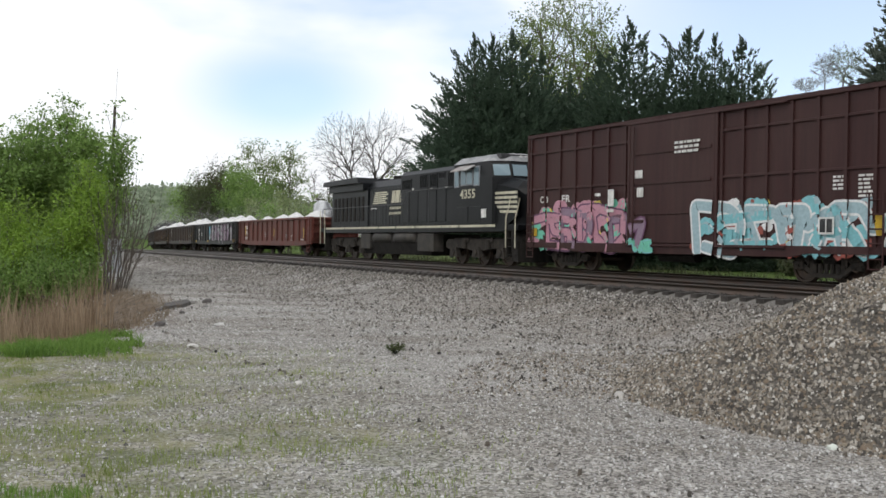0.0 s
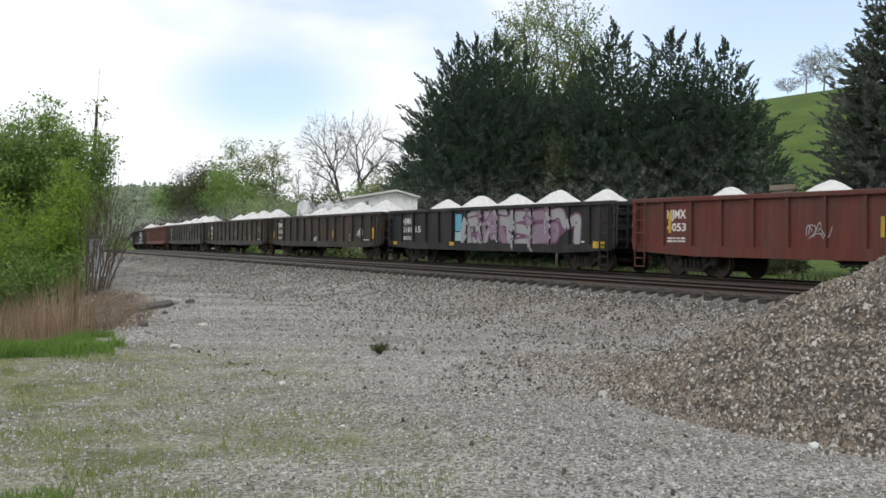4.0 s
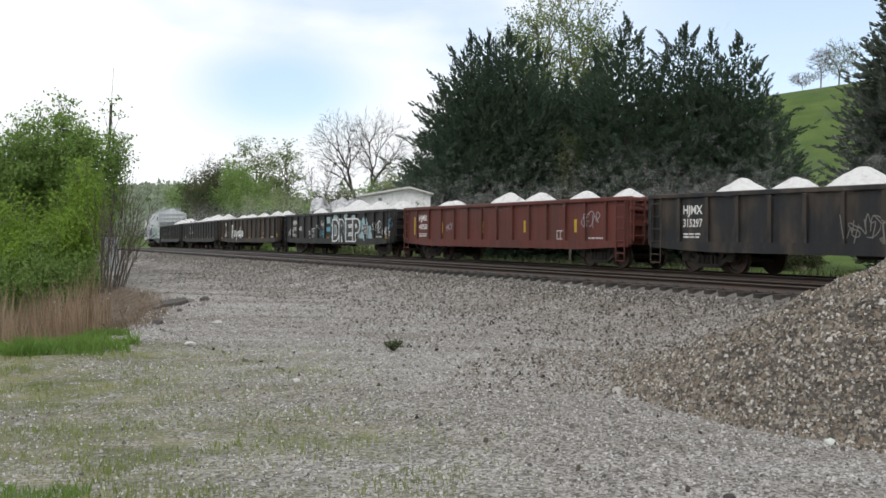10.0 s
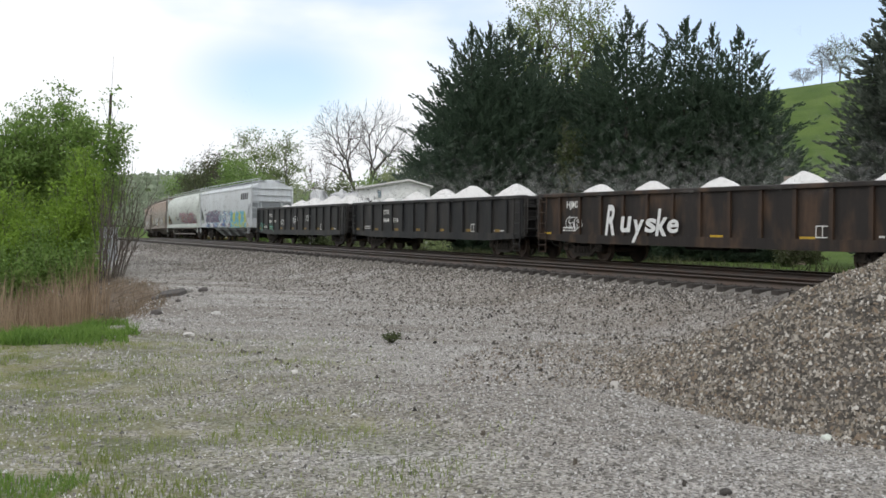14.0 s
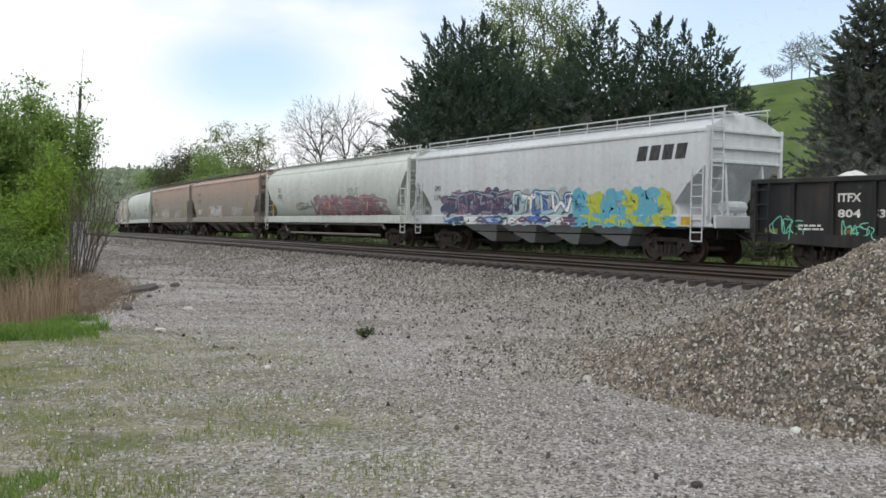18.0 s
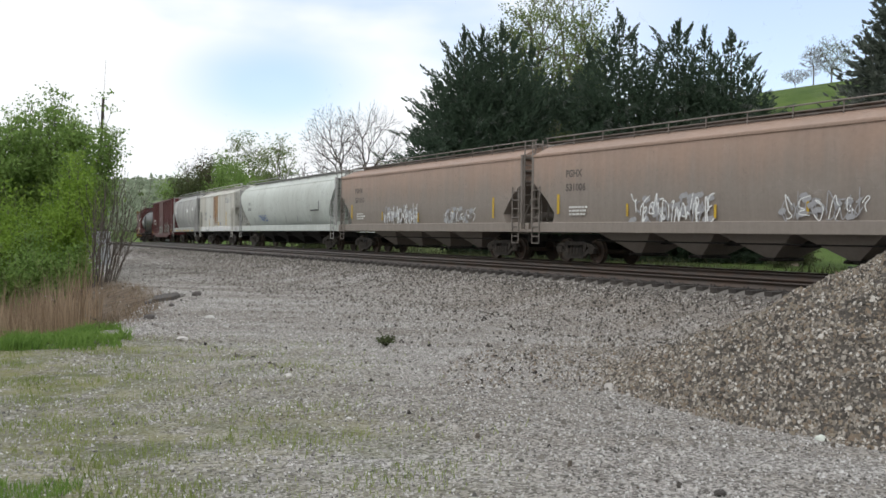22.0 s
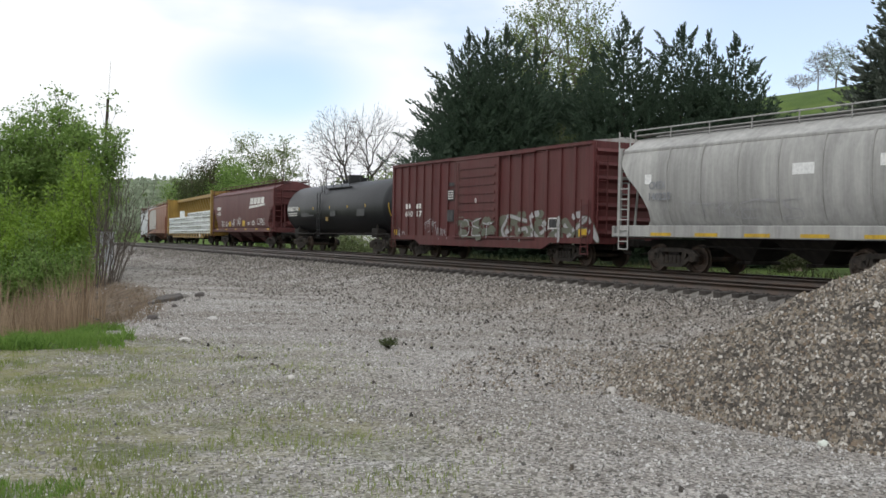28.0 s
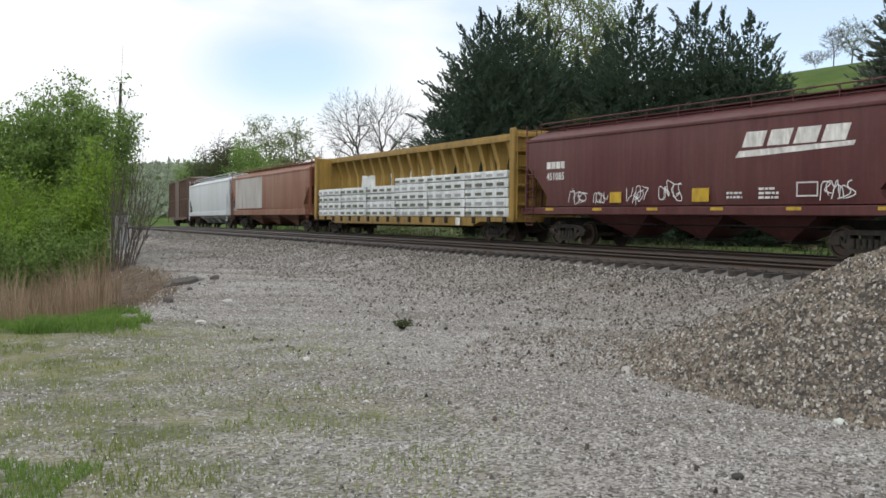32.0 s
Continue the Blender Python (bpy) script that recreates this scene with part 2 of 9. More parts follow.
def ground_height(x, y):
    x, y = np.asarray(x, float), np.asarray(y, float)
    s, lat, zr = to_line(x, y)
    near = zr - 0.42 - 0.50 * smooth(-6.3, -9.5, lat) - smooth(-9.0, -17.0, lat) * np.maximum(zr - 0.92, -0.5) * 0.9
    near = near + 0.035 * bumps(x, y, 5.0, 3) * smooth(-7, -10, lat) + 0.015 * bumps(x, y, 1.3, 4) * smooth(-7, -9, lat)
    d = left_of_bank(x, y)
    near = near - 1.25 * smooth(0.0, 4.2, d) * smooth(14.2, 18.5, y) * smooth(-5.5, -9.5, lat)
    far = zr - 0.55 - 0.35 * smooth(3.0, 7.0, lat)
    z = np.where(lat < -1.6, near, far)
    r = np.hypot(x, y)
    a = x / np.maximum(np.abs(y), 1.0)
    crest = np.interp(a, (-0.6, -0.33, -0.1, 0.05, 0.33, 0.5, 0.9), (0.045, 0.05, 0.062, 0.100, 0.150, 0.166, 0.18))
    hill = crest * 235 * smooth(85, 235, r) * np.where(y > 0, smooth(0, 30, y), 0) * smooth(20, 70, lat)
    hill = hill + 26 * smooth(260, 700, r) * np.where(y > 0, smooth(0, 60, y), 0) * (0.55 + 0.45 * bumps(x, y, 500, 9)) * smooth(20, 70, lat)
    z = z + hill
    z = z + 34 * smooth(270, 560, r) * smooth(-0.02, -0.2, a) * np.where(y > 0, 1, 0) * smooth(-0.75, -0.45, a) * (0.9 + 0.1 * bumps(x, y, 160, 10))
    return np.where(r > 1200, z * 0 + 4, z)


def axis(lo, hi, fine_lo, fine_hi, step):
    """Steps that are fine in the middle and grow outwards."""
    mid = list(np.arange(fine_lo, fine_hi + 1e-6, step))
    out, d, v = [], step, fine_hi
    while v < hi:
        d *= 1.16
        v += d
        out.append(min(v, hi))
    inn, d, v = [], step, fine_lo
    while v > lo:
        d *= 1.16
        v -= d
        inn.append(max(v, lo))
    return np.array(inn[::-1] + mid + out)


def ground_material():
    """Grey limestone gravel, with thin weeds and grass where the lot is trodden less, grass beyond the line."""
    m = bpy.data.materials.new("gravel_and_grass")
    m.use_nodes = True
    n, l = m.node_tree.nodes, m.node_tree.links
    b = n["Principled BSDF"]
    b.inputs["Roughness"].default_value = 0.95
    b.inputs["Specular IOR Level"].default_value = 0.15
    co = n.new("ShaderNodeTexCoord")
    pos = co.outputs["Object"]

    def noise_tex(scale, detail=4, rough=0.55):
        t = n.new("ShaderNodeTexNoise")
        t.inputs["Scale"].default_value, t.inputs["Detail"].default_value, t.inputs["Roughness"].default_value = scale, detail, rough
        l.new(pos, t.inputs["Vector"])
        return t.outputs[0]

    def rng(v, a, b_, c=0.0, d=1.0):
        r = n.new("ShaderNodeMapRange")
        r.inputs[1].default_value, r.inputs[2].default_value, r.inputs[3].default_value, r.inputs[4].default_value = a, b_, c, d
        l.new(v, r.inputs[0])
        return r.outputs[0]

    def mix(f, a, b_):
        x = n.new("ShaderNodeMix")
        x.data_type = "RGBA"
        for sock, v in (("Factor", f), ("A", a), ("B", b_)):
            if isinstance(v, tuple):
                x.inputs[sock].default_value = (*v, 1)
            elif isinstance(v, float):
                x.inputs[sock].default_value = v
            else:
                l.new(v, x.inputs[sock])
        return x.outputs["Result"]

    def maths(op, a, b_):
        x = n.new("ShaderNodeMath")
        x.operation = op
        for i, v in enumerate((a, b_)):
            if isinstance(v, float):
                x.inputs[i].default_value = v
            else:
                l.new(v, x.inputs[i])
        return x.outputs[0]

    vor = n.new("ShaderNodeTexVoronoi")
    vor.inputs["Scale"].default_value = 38.0
    l.new(pos, vor.inputs["Vector"])
    stone = mix(rng(vor.outputs["Color"], 0.2, 0.8), (0.125, 0.118, 0.109), (0.49, 0.472, 0.447))
    lay = n.new("ShaderNodeMapping")
    lay.inputs["Rotation"].default_value = (0, 0, 0.35)
    lay.inputs["Scale"].default_value = (0.16, 0.55, 0.3)
    l.new(pos, lay.inputs[0])
    swathe = n.new("ShaderNodeTexNoise")
    swathe.inputs["Scale"].default_value, swathe.inputs["Detail"].default_value, swathe.inputs["Roughness"].default_value = 1.0, 6, 0.62
    l.new(lay.outputs[0], swathe.inputs["Vector"])
    worn = mix(rng(swathe.outputs[0], 0.38, 0.62), (0.72, 0.69, 0.645), (1.26, 1.265, 1.28))
    tone = mix(rng(noise_tex(0.8, 6, 0.65), 0.38, 0.62, 0.0, 0.45), worn, (0.86, 0.83, 0.79))
    mul = n.new("ShaderNodeMix")
    mul.data_type, mul.blend_type = "RGBA", "MULTIPLY"
    mul.inputs["Factor"].default_value = 1.0
    l.new(stone, mul.inputs["A"])
    l.new(tone, mul.inputs["B"])
    gravel = mul.outputs["Result"]
    weed = n.new("ShaderNodeAttribute")
    weed.attribute_name = "weeds"
    green = n.new("ShaderNodeAttribute")
    green.attribute_name = "grass"
    earth = n.new("ShaderNodeAttribute")
    earth.attribute_name = "earth"
    grass_col = mix(rng(noise_tex(0.12, 4), 0.35, 0.65), (0.06, 0.105, 0.024), (0.10, 0.15, 0.036))
    weed_col = mix(rng(noise_tex(1.1, 5), 0.4, 0.6), (0.135, 0.15, 0.07), (0.24, 0.235, 0.115))
    soil = mix(rng(noise_tex(3.0, 5), 0.35, 0.65), (0.10, 0.075, 0.052), (0.20, 0.155, 0.115))
    wf = maths("MULTIPLY", weed.outputs["Fac"], rng(noise_tex(3.5, 7, 0.7), 0.34, 0.54))
    c1 = mix(wf, gravel, weed_col)
    ef = maths("MULTIPLY", earth.outputs["Fac"], rng(noise_tex(2.2, 5, 0.65), 0.15, 0.42))
    c2 = mix(ef, c1, soil)
    gf = rng(maths("ADD", green.outputs["Fac"], rng(noise_tex(1.6, 5), 0.2, 0.8, -0.3, 0.3)), 0.4, 0.6)
    c3 = mix(gf, c2, grass_col)
    fine = rng(noise_tex(90, 3), 0.2, 0.8, 0.78, 1.22)
    sc = n.new("ShaderNodeVectorMath")
    sc.operation = "SCALE"
    l.new(c3, sc.inputs[0])
    l.new(fine, sc.inputs["Scale"])
    l.new(sc.outputs[0], b.inputs["Base Color"])
    bp = n.new("ShaderNodeBump")
    bp.inputs["Strength"].default_value, bp.inputs["Distance"].default_value = 0.8, 0.03
    l.new(maths("ADD", vor.outputs["Distance"], noise_tex(60, 3)), bp.inputs["Height"])
    l.new(bp.outputs[0], b.inputs["Normal"])
    return m


def zone_masks(x, y):
    """Where weeds, grass and bare earth lie on the sheet."""
    s, lat, zr = to_line(x, y)
    d = left_of_bank(x, y)
    weeds = smooth(0.4, -3.2, x) * smooth(16.5, 12.0, y) * 0.6 + smooth(-2.2, -4.6, x) * smooth(16.6, 14.5, y) * 0.55
    weeds = weeds + 0.4 * smooth(1.4, -0.8, x) * smooth(10.5, 7.5, y)
    weeds = weeds * (0.75 + 0.35 * bumps(x, y, 3.0, 21))
    grass = smooth(-0.2, 1.2, d) * smooth(13.3, 14.2, y) * smooth(17.8, 16.6, y) + 0.45 * smooth(2.2, 5.0, lat) + 0.55 * smooth(7.0, 14.0, lat)
    grass = grass + 0.45 * smooth(-2.2, -3.0, x) * smooth(6.6, 5.9, y) + smooth(7, 12, d) * smooth(20, 26, y)
    earth = 1.3 * smooth(-0.3, 0.9, d) * smooth(15.2, 17.0, y) * smooth(-5.8, -7.5, lat)
    earth = earth + 0.5 * smooth(2.0, 3.2, lat) * smooth(15.0, 9.0, lat)
    earth = earth + 0.42 * smooth(-13.5, -8.5, lat) * smooth(-3.0, 4.0, x) * (0.8 + 0.3 * bumps(x, y, 2.5, 23))
    return np.clip(weeds, 0, 1), np.clip(grass, 0, 1), np.clip(earth, 0, 1)


def grid_sheet(name, xs, ys, mat, height):
    gx, gy = np.meshgrid(xs, ys)
    z = height(gx, gy)
    nx, ny = len(xs), len(ys)
    idx = np.arange(nx * ny).reshape(ny, nx)
    faces = np.stack([idx[:-1, :-1], idx[:-1, 1:], idx[1:, 1:], idx[1:, :-1]], -1).reshape(-1, 4)
    ob = raw(name, np.stack([gx, gy, z], -1).reshape(-1, 3), faces, mat, smooth=True)
    for key, values in zip(("weeds", "grass", "earth"), zone_masks(gx.ravel(), gy.ravel())):
        at = ob.data.attributes.new(key, "FLOAT", "POINT")
        at.data.foreach_set("value", values.astype(np.float32))
    return ob


M_GROUND = ground_material()
ground = grid_sheet("ground", axis(-1500, 1500, -22, 22, 0.4), axis(-600, 1800, 3, 48, 0.4), M_GROUND, ground_height)
tagged(ground, "grey gravel lot with thin weeds running into green fields and hills", "ground", kind="structure")

# ballast bed under both tracks
M_BALLAST = material("ballast", (0.115, 0.105, 0.095), 0.95, spots=(0.20, 0.188, 0.172), spot_scale=30, spot_amount=0.7, grain=90, grain_amount=0.3, bump=0.9, bump_scale=35)
M_BEDDUST = material("dusty_track_bed", (0.062, 0.056, 0.05), 0.95, spots=(0.11, 0.10, 0.09), spot_scale=12, spot_amount=0.6, grain=60, grain_amount=0.3, bump=0.7, bump_scale=35)
PROFILE = ((-9.6, -1.15), (-7.4, -0.62), (-6.4, -0.47), (-5.74, -0.31), (-5.6, -0.255), (-5.4, -0.215), (-3.5, -0.22), (-2.9, -0.36), (-1.7, -0.36), (-1.25, -0.22), (1.25, -0.22), (1.9, -0.30), (3.8, -0.95))


def strip(name, s0, s1, step, profile, mats, split):
    ss = np.arange(s0, s1, step)
    V, F, I = [], [], []
    k = len(profile)
    for s in ss:
        for lat, up in profile:
            V.append(on_line(s, lat, up))
    for i in range(len(ss) - 1):
        for j in range(k - 1):
            F.append((i * k + j, i * k + j + 1, (i + 1) * k + j + 1, (i + 1) * k + j))
            I.append(1 if split[0] <= j < split[1] else 0)
    ob = raw(name, V, F, mats)
    ob.data.polygons.foreach_set("material_index", np.array(I, dtype=np.int32))
    return ob


ballast = tagged(strip("ballast_bed", -300, 250, 1.0, PROFILE, [M_BALLAST, M_BEDDUST], (5, 11)), "crushed stone ballast bed carrying two railway tracks", "ballast", kind="structure")

# rails and ties
M_RAIL = material("rail_steel", (0.085, 0.07, 0.06), 0.42, 0.7, spots=(0.10, 0.06, 0.04), spot_scale=2, grain=30)
M_TIE = material("creosoted_tie", (0.03, 0.026, 0.023), 0.9, spots=(0.07, 0.06, 0.052), spot_scale=6, grain=50, grain_amount=0.3, bump=0.5, by_object=0.35)


def rail(track, lat):
    prof = ((-0.07, -0.18), (0.07, -0.18), (0.07, -0.165), (0.012, -0.14), (0.012, -0.045), (0.036, -0.035), (0.036, -0.003), (0.028, 0.0), (-0.028, 0.0),
            (-0.036, -0.003), (-0.036, -0.035), (-0.012, -0.045), (-0.012, -0.14), (-0.07, -0.165))
    ss = np.concatenate([np.arange(-300, -40, 6.0), np.arange(-40, 110, 2.0), np.arange(110, 251, 6.0)])
    V = [on_line(s, lat + a, u) for s in ss for a, u in prof]
    k = len(prof)
    F = [(i * k + j, i * k + (j + 1) % k, (i + 1) * k + (j + 1) % k, (i + 1) * k + j) for i in range(len(ss) - 1) for j in range(k)]
    return raw("rail", V, F, M_RAIL, track)


def tie_mesh():
    bm = bmesh.new()
    bx(bm, -0.115, 0.115, -1.3, 1.3, -0.36, -0.17, 0.012)
    for y in (-0.7525, 0.7525):
        bx(bm, -0.1, 0.1, y - 0.17, y + 0.17, -0.172, -0.158, 0.003)
        for dx in (-0.06, 0.06):
            for dy in (-0.11, 0.11):
                bx(bm, dx - 0.012, dx + 0.012, y + dy - 0.012, y + dy + 0.012, -0.16, -0.13)
    me = bpy.data.meshes.new("tie")
    bm.to_mesh(me)
    bm.free()
    me.materials.append(M_TIE)
    return me


TIE = tie_mesh()
rnd = random.Random(5)
for name, lat0, s_lo, s_hi, words in (("railway_track", -SPACING, -32, 78, "nearer railway track of steel rails on dark timber ties"), ("railway_track", 0.0, -2, 78, "farther railway track of steel rails under the passing train")):
    track = thing(name, words, "railway track", kind="structure")
    for side in (-0.7525, 0.7525):
        rail(track, lat0 + side)
    rest_v, rest_f = [], []
    tv = np.array([v.co[:] for v in TIE.vertices][:24])
    for s in np.arange(-250, 120, 0.5):
        x, y, z = on_line(s, lat0)
        th = float(np.interp(s, S_, TH_)) + rnd.uniform(-0.015, 0.015)
        if s_lo <= s <= s_hi:
            o = new("tie", TIE)
            o.parent = track
            o.matrix_basis = Matrix.Translation((x, y, z - rnd.uniform(0, 0.012))) @ Matrix.Rotation(th, 4, "Z") @ Matrix.Translation((0, rnd.uniform(-0.05, 0.05), 0))
        else:
            c, q = math.cos(th), math.sin(th)
            k = len(rest_v)
            for a, b_, u in ((-.11, -1.3, -.17), (.11, -1.3, -.17), (.11, 1.3, -.17), (-.11, 1.3, -.17), (-.11, -1.3, -.36), (.11, -1.3, -.36), (.11, 1.3, -.36), (-.11, 1.3, -.36)):
                rest_v.append((x + a * c - b_ * q, y + a * q + b_ * c, z + u))
            rest_f += [(k, k + 1, k + 2, k + 3), (k, k + 4, k + 5, k + 1), (k + 1, k + 5, k + 6, k + 2), (k + 2, k + 6, k + 7, k + 3), (k + 3, k + 7, k + 4, k)]
    tagged(raw("distant_ties", rest_v, rest_f, M_TIE, track), kind="stuff")


# ---------------------------------------------------------------- paints of the train
def paint(name, color, stain, amount=0.5, scale=1.2, streak=3.0, rough=0.55, grain=0.06, edge=(0.42, 0.66), runs=0.2, dust=None, gloss=0.3):
    return material(name, color, rough, 0.0, spots=stain, spot_scale=scale, spot_amount=amount, grain=9, grain_amount=grain, bump=0.15, bump_scale=25, streak=streak, spot_edge=edge, runs=runs, dust=dust, gloss=gloss)


P_UNDER = paint("underframe_grime", (0.015, 0.0135, 0.012), (0.033, 0.028, 0.024), 0.7, 4, 1, 0.85)
P_TRUCK = paint("truck_rust", (0.032, 0.028, 0.024), (0.062, 0.051, 0.041), 0.8, 6, 0, 0.8)
P_TREAD = material("wheel_steel", (0.065, 0.05, 0.04), 0.55, 0.6, spots=(0.1, 0.06, 0.04), spot_scale=5)
P_WHITE = paint("white_lettering", (0.72, 0.72, 0.69), (0.4, 0.38, 0.35), 0.6, 6, 1)
P_BLACKTXT = paint("black_lettering", (0.03, 0.03, 0.032), (0.12, 0.12, 0.12), 0.4, 6, 1)
P_DARKTXT = paint("faded_dark_lettering", (0.085, 0.075, 0.068), (0.16, 0.13, 0.11), 0.5, 6, 1)
P_YELLOW = paint("yellow_plate", (0.55, 0.36, 0.03), (0.3, 0.2, 0.06), 0.5, 6, 1)
P_DULL = paint("dull_yellow_plate", (0.26, 0.17, 0.04), (0.10, 0.07, 0.03), 0.7, 6, 1)
P_CREAM = paint("cream_stripe", (0.60, 0.57, 0.44), (0.33, 0.30, 0.22), 0.6, 5, 1)
P_GREYTXT = paint("grey_lettering", (0.22, 0.23, 0.25), (0.4, 0.4, 0.4), 0.4, 6, 1)
P_GON_BLACK = paint("black_gondola_paint", (0.014, 0.015, 0.017), (0.05, 0.044, 0.038), 0.7, 1.4)
P_GON_BROWN = paint("brown_black_gondola_paint", (0.022, 0.018, 0.016), (0.085, 0.050, 0.030), 0.75, 1.6, 1.5, edge=(0.48, 0.66))
P_GON_GREY = paint("charcoal_gondola_paint", (0.022, 0.023, 0.025), (0.085, 0.064, 0.046), 0.75, 1.5, 1.5, edge=(0.46, 0.66))
P_GON_RED = paint("red_oxide_gondola_paint", (0.125, 0.033, 0.024), (0.085, 0.046, 0.035), 0.75, 1.5, 1.5)
P_GON_RED2 = paint("faded_red_gondola_paint", (0.125, 0.034, 0.026), (0.085, 0.042, 0.034), 0.7, 1.6, 1.5)
P_INSIDE = paint("gondola_lining", (0.10, 0.075, 0.06), (0.2, 0.17, 0.15), 0.8, 2)
P_BOX0 = paint("maroon_boxcar_paint", (0.041, 0.0145, 0.014), (0.052, 0.026, 0.023), 0.6, 0.8)
P_BOX2 = paint("faded_red_boxcar_paint", (0.092, 0.024, 0.024), (0.10, 0.044, 0.040), 0.7, 1.0)
P_BOX3 = paint("brown_boxcar_paint", (0.09, 0.05, 0.036), (0.14, 0.09, 0.06), 0.6, 1.0)
P_GALV = paint("galvanised_roof", (0.34, 0.33, 0.32), (0.20, 0.15, 0.13), 0.7, 2.0, 0)
P_H1 = paint("pale_grey_hopper_paint", (0.55, 0.58, 0.60), (0.47, 0.49, 0.50), 0.7, 0.6, 4, runs=0.07)
P_H2 = paint("greenish_white_hopper_paint", (0.55, 0.585, 0.55), (0.46, 0.485, 0.45), 0.6, 0.5, 5, runs=0.1)
P_H3 = paint("tan_hopper_paint_rusting", (0.345, 0.24, 0.185), (0.285, 0.215, 0.175), 0.6, 0.5, 0.6, edge=(0.38, 0.66), runs=0.07, dust=((0.25, 0.222, 0.195), 2.1, 3.8))
P_H6 = paint("dirty_white_hopper_paint", (0.52, 0.52, 0.48), (0.40, 0.37, 0.31), 0.8, 1.0, 6)
P_SILL = paint("clean_white_sill", (0.66, 0.67, 0.66), (0.50, 0.49, 0.46), 0.5, 2.0, 1)
P_H7 = paint("weathered_grey_hopper_paint", (0.30, 0.30, 0.29), (0.42, 0.42, 0.405), 0.7, 0.9, 4)
P_H8 = paint("mineral_red_hopper_paint", (0.095, 0.029, 0.029), (0.12, 0.055, 0.05), 0.6, 0.7, 3)
P_H9 = paint("brown_patched_hopper_paint", (0.21, 0.085, 0.05), (0.26, 0.15, 0.10), 0.7, 0.8, 4)
P_DUSTY = paint("dusty_grey_steel", (0.21, 0.185, 0.165), (0.13, 0.115, 0.10), 0.6, 1.5, 1)
P_RUST = paint("rust_streak", (0.21, 0.105, 0.05), (0.42, 0.27, 0.13), 0.8, 2.6, 8)
P_BARE = paint("bare_grey_patch", (0.42, 0.42, 0.40), (0.30, 0.2, 0.15), 0.7, 1.5, 4)
# near-black paint for the shade inside openings
P_INTAKE_SHADE = paint("opening_shade", (0.003, 0.003, 0.0035), (0.006, 0.006, 0.006), 0.3, 3, 0, 0.9)
P_RAILING = paint("dim_railing", (0.055, 0.057, 0.06), (0.10, 0.095, 0.085), 0.5, 4, 0)
P_VESSEL = paint("dusty_reservoir", (0.045, 0.042, 0.038), (0.075, 0.066, 0.055), 0.7, 2, 0, 0.7)
P_FADED = paint("faded_panel", (0.05, 0.051, 0.053), (0.10, 0.10, 0.10), 0.5, 6, 0)
P_TANK = paint("black_tank_paint", (0.008, 0.009, 0.011), (0.018, 0.0185, 0.02), 0.5, 0.9, 2, 0.42, gloss=0.32)
P_LOCO = paint("black_locomotive_paint", (0.0062, 0.007, 0.0085), (0.016, 0.0165, 0.0175), 0.6, 1.1, 3, 0.38, gloss=0.16)
P_LUMBER = paint("yellow_lumber_car_paint", (0.30, 0.19, 0.045), (0.17, 0.11, 0.04), 0.7, 1.6, 2)
P_WRAP = paint("white_lumber_wrap", (0.70, 0.73, 0.73), (0.42, 0.48, 0.48), 0.5, 2.5, 0, 0.4)
P_GLASS = bpy.data.materials.new("cab_glass")
P_GLASS.use_nodes = True
P_GLASS.node_tree.nodes["Principled BSDF"].inputs["Base Color"].default_value = (0.16, 0.22, 0.25, 1)
P_GLASS.node_tree.nodes["Principled BSDF"].inputs["Roughness"].default_value = 0.08
P_GLASS.node_tree.nodes["Principled BSDF"].inputs["Metallic"].default_value = 0.35
P_LOAD = material("white_crushed_stone", (0.66, 0.655, 0.645), 0.95, spots=(0.52, 0.515, 0.505), spot_scale=9, spot_amount=0.6, grain=55, grain_amount=0.16, bump=0.8, bump_scale=28)
SPRAY = {k: material("spray_" + k, c, 0.5, grain=14, grain_amount=0.15) for k, c in (
    ("white", (0.72, 0.73, 0.72)), ("black", (0.015, 0.015, 0.018)), ("pink", (0.50, 0.25, 0.31)), ("mint", (0.16, 0.52, 0.38)), ("teal", (0.20, 0.48, 0.52)),
    ("pale_blue", (0.33, 0.46, 0.50)), ("blue", (0.06, 0.16, 0.42)), ("navy", (0.035, 0.045, 0.10)), ("yellow", (0.62, 0.50, 0.10)), ("lime", (0.42, 0.46, 0.06)),
    ("rust", (0.30, 0.07, 0.05)), ("mauve", (0.25, 0.175, 0.235)), ("grey", (0.33, 0.33, 0.34)), ("dull_green", (0.105, 0.11, 0.08)), ("sky", (0.10, 0.36, 0.48)), ("plum", (0.14, 0.06, 0.12)), ("chalk", (0.17, 0.16, 0.145)))}


# ---------------------------------------------------------------- parts that all cars share
def lathe(bm, profile, sides=20):
    """A solid of revolution about the y axis: profile of (y, r)."""
    loft(bm, [[(r * math.sin(2 * math.pi * i / sides), y, r * math.cos(2 * math.pi * i / sides)) for i in range(sides)] for y, r in profile])


